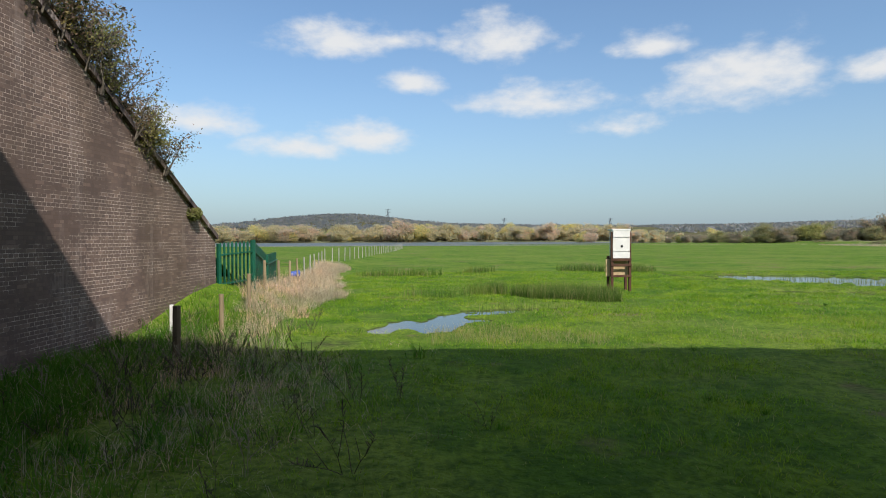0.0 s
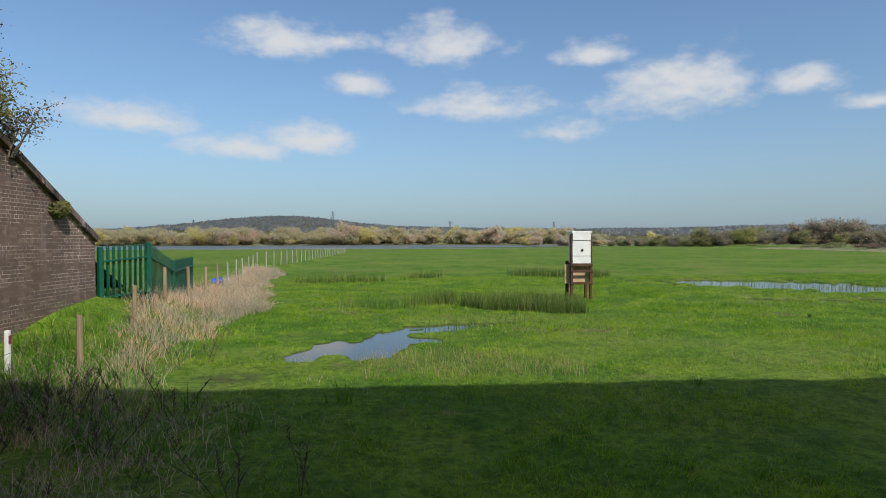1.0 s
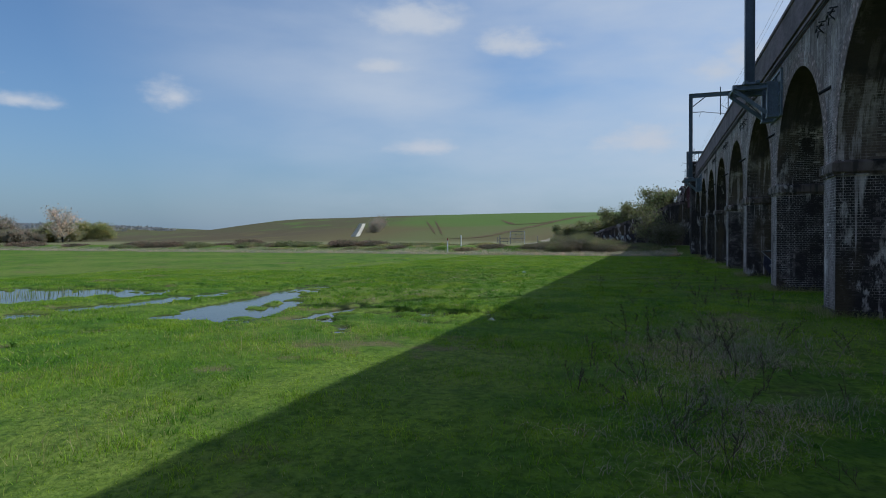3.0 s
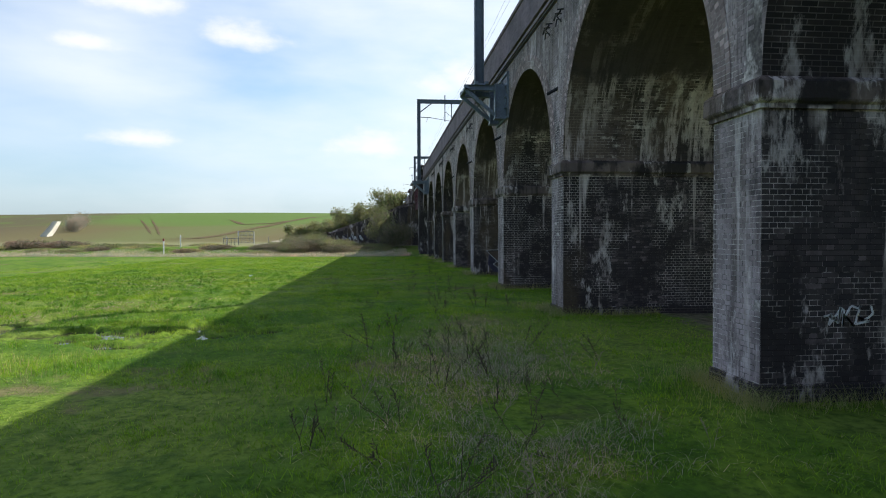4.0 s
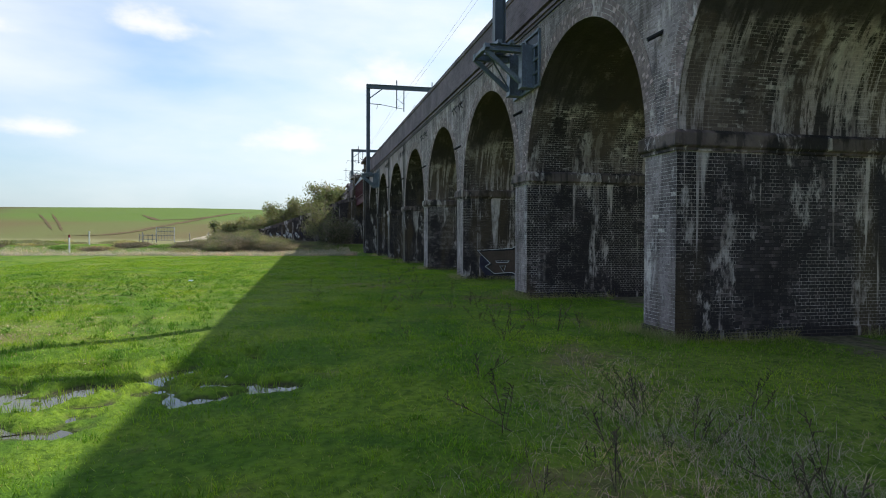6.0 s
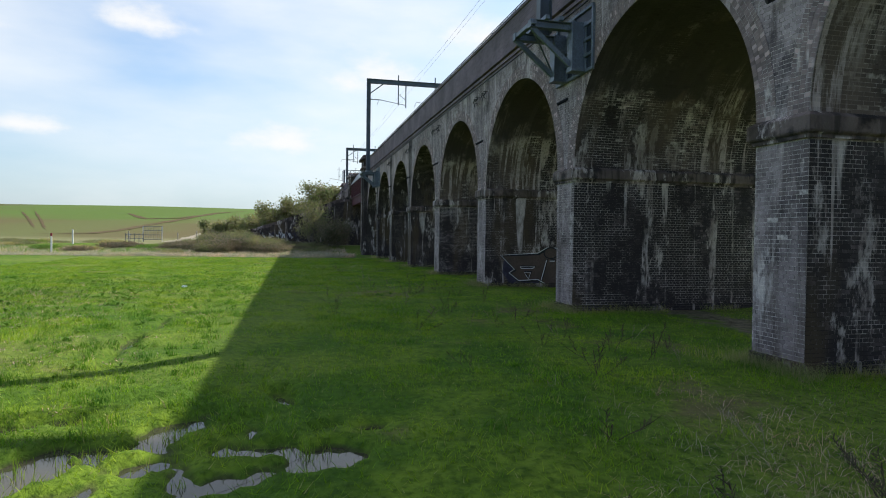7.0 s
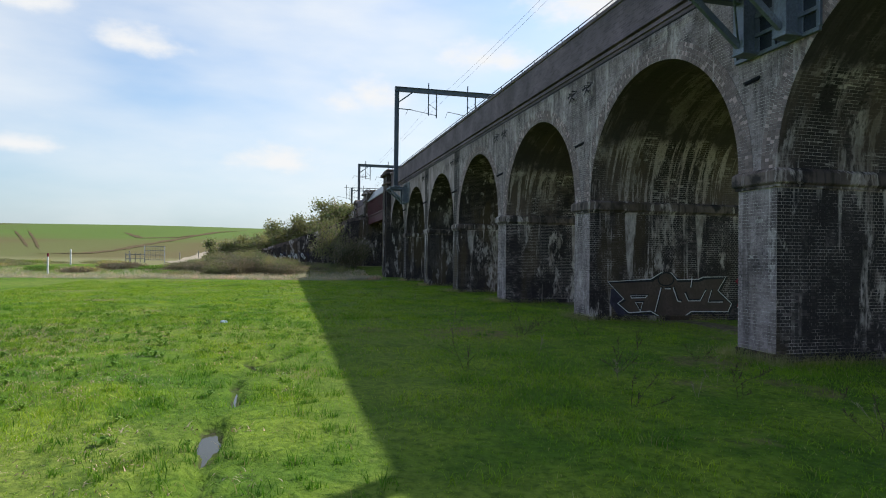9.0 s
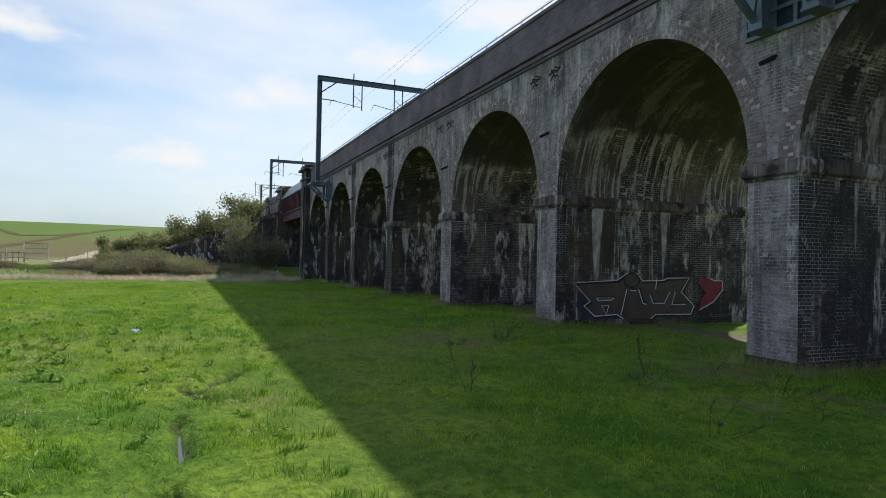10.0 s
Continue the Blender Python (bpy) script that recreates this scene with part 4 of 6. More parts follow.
def build_gantry(x, bracket=True, near=1.02, wide=DEEP + 2.04, top=9.55, truss=False):
    """A portal frame over the tracks with its wall bracket; the origin lies at the wall face."""
    g = empty("line_gantry", (x, 0, 8.0), label="grey steel overhead-line portal standing on a wall bracket", category="gantry", group="overhead line gantries")
    ym, yr = near, near - wide
    for y in (ym, yr):
        bm = bmesh.new()
        i_section(bm, (0, y, 0.3), (0, y, top), 0.30, 0.34)
        part("mast", bm, M_MAST, g)
    bm = bmesh.new()
    if truss:
        for z in (top - 0.62, top):
            bar(bm, (0, yr, z), (0, ym, z), 0.12)
        n = 10
        for i in range(n):
            a, b = ym + (yr - ym) * i / n, ym + (yr - ym) * (i + 1) / n
            bar(bm, (0, a, top - (0.62 if i % 2 else 0.0)), (0, b, top - (0.0 if i % 2 else 0.62)), 0.07)
        part("lattice_beam", bm, M_MAST, g)
    else:
        for z in (top - 0.42, top - 0.02):
            box(bm, (-0.12, yr - 0.17, z), (0.12, ym + 0.17, z + 0.04))
        box(bm, (-0.015, yr, top - 0.40), (0.015, ym, top - 0.0))
        part("beam", bm, M_MAST, g)
    for y, s in ((ym, -1), (yr, 1)):
        bm = bmesh.new()
        bar(bm, (0, y, top - 1.5), (0, y + s * 1.5, top - 0.35), 0.10)
        part("knee_brace", bm, M_MAST, g)
    bm = bmesh.new()
    bar(bm, (0, ym, top - 1.95), (0, ym - 1.35, top - 1.98), 0.07)
    part("arm", bm, M_MAST, g)
    for y in (-1.9, -5.6):
        bm = bmesh.new()
        bar(bm, (0, y, top + 0.55), (0, y, top - 2.4), 0.11, sides=8)
        bar(bm, (0.0, y - 0.75, top - 0.2), (0, y - 0.75, top - 2.6), 0.11, sides=8)
        bar(bm, (0, y - 1.0, top - 0.02), (0, y + 0.5, top + 0.02), 0.06)
        part("drop_tube", bm, M_MAST, g)
        bm = bmesh.new()
        bar(bm, (0, y - 0.75, top - 2.35), (0, y + 1.9, top - 1.95), 0.06, sides=6)
        bar(bm, (0, y, top - 1.3), (0, y - 0.8, top - 1.9), 0.05, sides=6)
        bar(bm, (0, y + 1.9, top - 1.95), (0, y + 2.1, top - 2.5), 0.035, sides=6)
        part("registration_arm", bm, M_MAST, g)
    if bracket:
        for s, y0 in ((1, 0.0), (-1, -DEEP)):
            def slab(bm, lo, hi):
                a, b = (lo[0], y0 + s * lo[1], lo[2]), (hi[0], y0 + s * hi[1], hi[2])
                box(bm, tuple(map(min, a, b)), tuple(map(max, a, b)), 0.006)

            o = (lambda v: (v[0], y0 + s * v[1], v[2]))
            for xx in (-0.62, 0.62):
                # upright box column of two flanges and a web
                bm = bmesh.new()
                slab(bm, (xx - 0.17, 0.03, -0.86), (xx + 0.17, 0.06, 0.52))
                slab(bm, (xx - 0.17, 0.45, -0.86), (xx + 0.17, 0.48, 0.52))
                slab(bm, (xx - 0.05, 0.06, -0.86), (xx + 0.05, 0.45, 0.52))
                slab(bm, (xx - 0.19, 0.0, -0.92), (xx + 0.19, 0.50, -0.86))
                part("column", bm, M_STEEL, g)
                bm = bmesh.new()
                slab(bm, (xx - 0.11, 0.48, 0.44), (xx + 0.11, 1.72, 0.465))
                slab(bm, (xx - 0.11, 0.48, 0.24), (xx + 0.11, 1.72, 0.265))
                slab(bm, (xx - 0.02, 0.48, 0.265), (xx + 0.02, 1.72, 0.44))
                slab(bm, (xx - 0.11, 1.70, 0.24), (xx + 0.11, 1.73, 0.465))
                part("bracket_arm", bm, M_STEEL, g)
                bm = bmesh.new()
                bar(bm, o((xx, 1.66, 0.26)), o((xx, 0.47, -0.72)), 0.10, 0.14)
                part("strut", bm, M_STEEL, g)
            bm = bmesh.new()
            bar(bm, o((-0.60, 1.66, 0.30)), o((0.60, 0.50, -0.60)), 0.05, sides=6)
            part("tie_rod", bm, M_STEEL, g)
            for yy, z in ((0.82, 0.53), (1.24, 0.53), (1.64, 0.36)):
                bm = bmesh.new()
                slab(bm, (-0.80, yy - 0.07, z - 0.06), (0.80, yy + 0.07, z + 0.06))
                part("cross_beam", bm, M_STEEL, g)
            bm = bmesh.new()
            slab(bm, (-0.18, 0.83, 0.56), (0.18, 1.21, 0.66))
            part("base_plate", bm, M_STEEL, g)
            # wall frame with dark sheet panels
            bm = bmesh.new()
            for z in (-0.90, -0.46, -0.02, 0.42, 0.86):
                slab(bm, (-1.22, 0.0, z - 0.045), (1.22, 0.09, z + 0.045))
            for xx in (-1.20, 0.0, 1.20):
                slab(bm, (xx - 0.045, 0.0, -0.855), (xx + 0.045, 0.085, 0.815))
            part("wall_frame", bm, M_STEEL, g)
            for i in range(4):
                for xx in (-0.6, 0.6):
                    bm = bmesh.new()
                    slab(bm, (xx - 0.55, 0.0, -0.85 + 0.44 * i), (xx + 0.55, 0.03, -0.51 + 0.44 * i))
                    part("panel", bm, M_PANEL, g, "dark sheet panel")
    return g


def build_wires(xs):
    for y, z, sag in ((-1.9, 16.0, 0.5), (-5.6, 16.0, 0.5), (-1.9, 15.2, 0.06), (-5.6, 15.2, 0.06)):
        cu = bpy.data.curves.new("overhead_wire", "CURVE")
        cu.dimensions, cu.bevel_depth, cu.bevel_resolution = "3D", 0.006, 1
        for a, b in zip(xs, xs[1:]):
            sp = cu.splines.new("POLY")
            sp.points.add(14)
            for i in range(15):
                t = i / 14
                sp.points[i].co = (a + (b - a) * t, y, z - 4 * sag * t * (1 - t), 1)
        cu.materials.append(M_DARK)
        ob = new("overhead_wire", cu)
        tagged(ob, "thin black overhead wire strung between the gantries", "wire", group="overhead wires")


# ---- iron span and far end ----
def build_far_end():
    xt = PX[-1] + PITCH
    for x0, x1, z1 in ((xt, xt + 2.5, 10.7), (xt + 17.2, xt + 19.6, 10.3), (xt + 29.5, xt + 31.6, 10.0)):
        tw = empty("bridge_tower", (x0, 0, 0), label="dark brick bridge tower with a moulded stone cap", category="tower", group="bridge towers")
        w = x1 - x0
        bm = bmesh.new()
        box(bm, (0, -DEEP - 0.45, -0.4), (w, 0.45, z1))
        box(bm, (w * 0.2, 0.45, 0.6), (w * 0.8, 0.56, z1 - 1.6))
        part("shaft", bm, M_FARY, tw)
        bm = bmesh.new()
        box(bm, (-0.12, -DEEP - 0.6, z1 - 0.9), (w + 0.12, 0.6, z1 - 0.7), 0.03)
        box(bm, (-0.28, -DEEP - 0.75, z1), (w + 0.28, 0.75, z1 + 0.28), 0.05)
        box(bm, (-0.1, -DEEP - 0.55, z1 + 0.28), (w + 0.1, 0.55, z1 + 0.6), 0.08)
        part("cap", bm, M_STONE, tw)
    sp = empty("girder_span", (xt + 2.5, 0, 6.4), label="dark red riveted iron girder span with a grey parapet sheet", category="bridge")
    ln = 14.7
    for y in (0.1, -DEEP - 0.1):
        s = 1 if y > 0 else -1
        bm = bmesh.new()
        box(bm, (0, min(y, y - s * 0.25), 0), (ln, max(y, y - s * 0.25), 2.9))
        box(bm, (0, min(y + s * 0.12, y - s * 0.3), 0.9), (ln, max(y + s * 0.12, y - s * 0.3), 1.05))
        part("web_plate", bm, M_RED, sp)
        for i in range(19):
            bm = bmesh.new()
            xx = 0.15 + i * (ln - 0.3) / 18
            box(bm, (xx - 0.07, min(y, y + s * 0.14), 1.05), (xx + 0.07, max(y, y + s * 0.14), 2.85))
            part("stiffener", bm, M_RED, sp)
        bm = bmesh.new()
        box(bm, (0, min(y + s * 0.2, y - s * 0.35), 2.85), (ln, max(y + s * 0.2, y - s * 0.35), 3.0))
        part("flange", bm, M_SHEET, sp)
        bm = bmesh.new()
        ys = (y + s * 0.16, y - s * 0.55)
        vs = [bm.verts.new(c) for c in ((0, ys[0], 3.0), (ln, ys[0], 3.0), (ln, ys[1], 4.15), (0, ys[1], 4.15), (0, ys[0] - s * 0.05, 3.0), (ln, ys[0] - s * 0.05, 3.0), (ln, ys[1] - s * 0.05, 4.12), (0, ys[1] - s * 0.05, 4.12))]
        for q in ((0, 1, 2, 3), (7, 6, 5, 4), (0, 4, 5, 1), (2, 6, 7, 3), (1, 5, 6, 2), (0, 3, 7, 4)):
            bm.faces.new([vs[i] for i in q])
        bmesh.ops.recalc_face_normals(bm, faces=bm.faces)
        part("parapet_sheet", bm, M_SHEET, sp)
    bm = bmesh.new()
    box(bm, (0, -DEEP, 0.2), (ln, 0, 0.9))
    part("deck", bm, M_RED, sp)
    # abutment with sloping wing, and the embankment beyond
    ab = empty("far_abutment", (xt + 19.6, 0, 0), label="dark brick abutment with parapet beyond the iron span", category="abutment")
    bm = bmesh.new()
    box(bm, (0, -DEEP, -0.4), (46, 0.15, 9.4))
    part("wall", bm, M_FARX, ab)
    bm = bmesh.new()
    box(bm, (0, -0.25, 9.4), (46, 0.22, 10.2))
    part("parapet", bm, M_PARAPET, ab)
    for i in range(6):
        bm = bmesh.new()
        bar(bm, (34 + i * 2.4, -0.05, 10.2), (34 + i * 2.4, -0.05, 11.5), 0.09)
        part("rail_post", bm, M_MAST, ab)
    for z in (10.75, 11.45):
        bm = bmesh.new()
        bar(bm, (34, -0.05, z), (46, -0.05, z), 0.07)
        part("rail", bm, M_MAST, ab)
    wg = empty("painted_wing_wall", (xt + 17.2, 0.45, 0), label="dark brick wing wall sprayed with pale writing", category="wall")
    bm = bmesh.new()
    pr = [(0, -0.4), (12.2, -0.4), (12.2, 2.75), (7.3, 4.45), (4.0, 5.75), (1.8, 6.7), (0, 7.1)]
    a = [bm.verts.new((0, p, z)) for p, z in pr]
    b = [bm.verts.new((0.6, p, z)) for p, z in pr]
    bm.faces.new(a)
    bm.faces.new(b[::-1])
    for i in range(len(pr)):
        j = (i + 1) % len(pr)
        bm.faces.new((a[i], b[i], b[j], a[j]))
    bmesh.ops.recalc_face_normals(bm, faces=bm.faces)
    part("wall", bm, M_FARY, wg)
    for (pa, za), (pb, zb) in zip(pr[2:], pr[3:]):
        bm = bmesh.new()
        bar(bm, (0.3, pa, za + 0.07), (0.3, pb, zb + 0.07), 0.16, 0.78)
        part("coping", bm, M_STONE, wg)
    bm = bmesh.new()
    box(bm, (-0.25, 11.9, -0.4), (0.85, 13.0, 2.85), 0.03)
    box(bm, (-0.35, 11.8, 2.85), (0.95, 13.1, 3.05), 0.04)
    part("end_pillar", bm, M_FARY, wg)
    # pale sprayed strokes, too far off to be letters
    rng = random.Random(5)
    for y0, n in ((7.2, 13), (0.9, 7)):
        for i in range(n):
            bm = bmesh.new()
            p = Vector((-0.02, y0 + i * 0.36, 1.8 + rng.random() * 0.3))
            for _ in range(4):
                q = Vector((-0.02, p.y + rng.uniform(-0.22, 0.30), 1.75 + rng.random() * 0.95))
                bar(bm, p, q, 0.012, 0.14)
                p = q
            part("sprayed_stroke", bm, M_SPRAYWHITE if i % 3 else M_SPRAYVIOLET, wg)
    v, f = [], []
    ys, xs = np.linspace(-26, 34, 41), np.linspace(xt + 18, xt + 300, 40)
    for yy in ys:
        for xx in xs:
            hz = min(9.3, max(-0.5, 7.0 - 0.42 * yy)) if yy > 0 else min(9.3, max(-0.5, (26 - abs(yy + 4.2)) * 0.52 - 0.6))
            hz *= smooth01(np.array((xx - xt - 17.0) / 6.0)).item() if yy > 0.3 else 1.0
            v.append((xx, yy, hz + 0.2 * float(W_BIG(xx * 3, yy * 3))))
    n = len(xs)
    for j in range(len(ys) - 1):
        for i in range(n - 1):
            q = j * n + i
            f.append((q, q + 1, q + n + 1, q + n))
    ob = raw("far_embankment", v, f, M_ROUGH, smooth=True)
    tagged(ob, "scrub-covered railway embankment carrying the line away", "embankment", kind="structure")


# ---- plants ----
def blades(name, xy, base, length, width, lean, material, seed=0, segs=2, droop=0.5):
    """Bent, tapered blades, one island each, joined into one mesh."""
    rng = np.random.default_rng(seed)
    n = len(xy)
    th = rng.uniform(0, 2 * np.pi, n)
    L = length * rng.uniform(0.55, 1.25, n)
    W = width * rng.uniform(0.7, 1.3, n)
    ln = lean * rng.uniform(0.2, 1.3, n)
    ph = rng.uniform(0, 2 * np.pi, n)
    side = np.stack([np.cos(th), np.sin(th), np.zeros(n)], -1)
    way = np.stack([np.cos(ph), np.sin(ph), np.zeros(n)], -1)
    P0 = np.stack([xy[:, 0], xy[:, 1], base], -1)
    up = np.array([0, 0, 1.0])
    V = []
    for i in range(segs + 1):
        t = i / segs
        c = P0 + (L * t)[:, None] * up * (1 - droop * 0.5 * t * ln[:, None]) + (L * ln * t * t)[:, None] * way
        w = (W * (1 - t) * 0.5)[:, None] * side
        if i < segs:
            V += [c - w, c + w]
        else:
            V.append(c)
    k = 2 * segs + 1
    V = np.stack(V, 1).reshape(-1, 3)
    tri = []
    for i in range(segs - 1):
        a = 2 * i
        tri += [(a, a + 1, a + 3), (a, a + 3, a + 2)]
    a = 2 * (segs - 1)
    tri.append((a, a + 1, a + 2))
    F = (np.array(tri)[None] + k * np.arange(n)[:, None, None]).reshape(-1, 3)
    return raw(name, V, F, material, kind="stuff")


def scatter(rng, n, x0, x1, y0, y1, keep=None):
    p = np.stack([rng.uniform(x0, x1, n), rng.uniform(y0, y1, n)], -1)
    if keep is not None:
        p = p[keep(p[:, 0], p[:, 1])]
    return p


def clear_of(x, y):
    """Where grass may stand: off the water, out of the brickwork."""
    ok = ground_at(x, y) > 0.035
    inside = (y < 0.06) & (y > -DEEP - 0.06)
    for px in PX:
        ok &= ~(inside & (x > px - 0.05) & (x < px + PIER + 0.05))
    ok &= ~(inside & (x < -6.4))
    ok &= ~((y < -2.4 + 0.9 * W_FINE(x * 0.5, y * 0.5)) & (y > -4.2 + 0.8 * W_FINE(x * 0.5, y * 0.5)) & (x > -6.4))
    ok &= (x > -10.5) | (y > 15)
    return ok


def build_grass():
    rng = np.random.default_rng(11)
    clump = wave(21, 16, 0.8, 4.0)
    # close sward along the walk
    def dens(x, y):
        return clear_of(x, y) & (rng.uniform(-1.1, 1.0, len(x)) < clump(x, y) * 0.8 + 0.15)

    def tall(x, y):
        return clear_of(x, y) & (rng.uniform(-0.2, 1.4, len(x)) < clump(x, y))

    p = scatter(rng, 560000, -10.4, 36, -9.5, 15, dens)
    hum = 0.075 + 0.05 * clump(p[:, 0] * 0.7, p[:, 1] * 0.7)
    ob = blades("meadow_grass", p, ground_at(p[:, 0], p[:, 1]) - 0.01, np.clip(hum, 0.04, 0.2), 0.012, 1.0, M_GRASS, 1, 1)
    tagged(ob, "close green meadow grass in uneven tufts", "grass", kind="stuff")
    p = scatter(rng, 240000, 36, 70, -9, 26, dens)
    q = scatter(rng, 260000, -11, 36, 15, 40, dens)
    p = np.concatenate([p, q])
    ob = blades("meadow_grass", p, ground_at(p[:, 0], p[:, 1]) - 0.01, 0.11, 0.022, 1.0, M_GRASS, 2, 1)
    tagged(ob, "green meadow grass spreading over the wet field", "grass", kind="stuff")
    c = scatter(rng, 17000, -10, 62, -1, 30, tall)
    p = np.repeat(c, 24, 0) + rng.normal(0, 0.11, (len(c) * 24, 2))
    p = p[clear_of(p[:, 0], p[:, 1])]
    ob = blades("tall_tufts", p, ground_at(p[:, 0], p[:, 1]) - 0.01, 0.14, 0.011, 1.15, M_TUFT, 3)
    tagged(ob, "taller ragged tufts of meadow grass", "grass", kind="stuff")
    # dark cropped-round tussocks
    c = np.concatenate([scatter(rng, 1500, -10, 60, 2, 30, tall), scatter(rng, 1100, 17, 44, 9.5, 22, clear_of)])
    size = rng.uniform(0.4, 1.1, len(c)) ** 1.5
    p = np.repeat(c, 34, 0) + rng.normal(0, 0.11, (len(c) * 34, 2)) * np.repeat(size, 34)[:, None]
    high = np.repeat(0.06 + 0.12 * size, 34)
    keep = clear_of(p[:, 0], p[:, 1])
    p, high = p[keep], high[keep]
    ob = blades("tussock_grass", p, ground_at(p[:, 0], p[:, 1]) - 0.01, high, 0.012, 0.8, M_TUSSOCK, 23)
    tagged(ob, "dark green tussocks standing up out of the sward", "grass", kind="stuff")
    c = np.concatenate([rng.normal((33, 15.5), (4.5, 2.2), (170, 2)), rng.normal((24, 13.6), (3.0, 1.4), (60, 2))])
    p = np.repeat(c, 26, 0) + rng.normal(0, 0.16, (len(c) * 26, 2))
    p = p[clear_of(p[:, 0], p[:, 1])]
    ob = blades("worn_grass", p, ground_at(p[:, 0], p[:, 1]), 0.05, 0.016, 2.4, M_STRAW, 29, 2, 0.4)
    tagged(ob, "trampled brown grass in the sunny meadow", "grass", kind="stuff")
    # rank growth at the pier feet
    foot = []
    for x in PX[1:]:
        foot.append(scatter(rng, 700, x - 0.9, x + PIER + 0.9, -2.5, 1.0, clear_of))
        foot.append(scatter(rng, 900, x - 0.5, x + PIER + 0.3, 0.02, 0.45, clear_of))
        foot.append(scatter(rng, 900, x - 0.45, x - 0.02, -5.5, 0.3, clear_of))
    foot = np.concatenate(foot)
    ob = blades("rank_grass", foot, ground_at(foot[:, 0], foot[:, 1]) - 0.01, 0.32, 0.006, 0.9, M_PALE, 4)
    tagged(ob, "rank pale green grass round the pier feet", "grass", kind="stuff")


def build_rushes():
    rng = np.random.default_rng(5)
    edge = wave(31, 12, 0.5, 3.0)

    def patch(px, py, a, hl, hw, n):
        c, s = math.cos(radians(a)), math.sin(radians(a))
        r = np.sqrt(rng.uniform(0, 1, n))
        t = rng.uniform(0, 2 * np.pi, n)
        u, v = hl * r * np.cos(t), hw * r * np.sin(t)
        p = np.stack([px + u * c - v * s, py + u * s + v * c], -1)
        return p[edge(p[:, 0] * 1.4, p[:, 1] * 1.4) > -0.9 + r * 1.1]

    p = np.concatenate([patch(0.2, 21.4, -33, 3.2, 1.35, 11000), patch(-2.2, 22.8, -25, 2.2, 1.3, 1500), patch(-4.2, 21.5, 0, 1.6, 0.6, 400)])
    ob = blades("rush_bed", p, np.zeros(len(p)), 0.62, 0.016, 0.35, M_REED, 6)
    tagged(ob, "dense bed of dark green rushes by the pond", "rushes", kind="stuff")
    p = np.concatenate([patch(6.0, 41, -10, 4.0, 1.6, 2600), patch(-7, 36, 5, 3.5, 0.6, 800), patch(-2.5, 39, 0, 1.2, 0.4, 300)])
    ob = blades("rush_bed", p, np.full(len(p), 0.03), 0.6, 0.035, 0.25, M_REED, 7)
    tagged(ob, "far clumps of dark green rushes in the meadow", "rushes", kind="stuff")
    p = np.concatenate([patch(17.6, 10.6, 40, 3.0, 1.9, 1300), patch(15.6, 11.4, 0, 1.2, 0.9, 500)])
    ob = blades("flooded_grass", p, np.full(len(p), -0.03), 0.17, 0.010, 0.6, M_GRASS, 15)
    tagged(ob, "green grass standing up through the puddles", "grass", kind="stuff")
    p = np.concatenate([patch(17.0, 31.0, -33, 8.0, 2.4, 900), patch(24.5, 15.6, -15, 6.0, 0.6, 500), patch(-1.5, 16.6, 42, 3.0, 1.3, 260)])
    ob = blades("water_sedge", p, np.full(len(p), -0.03), 0.36, 0.020, 0.4, M_REED, 8)
    tagged(ob, "thin sedge standing in the shallow water", "sedge", kind="stuff")


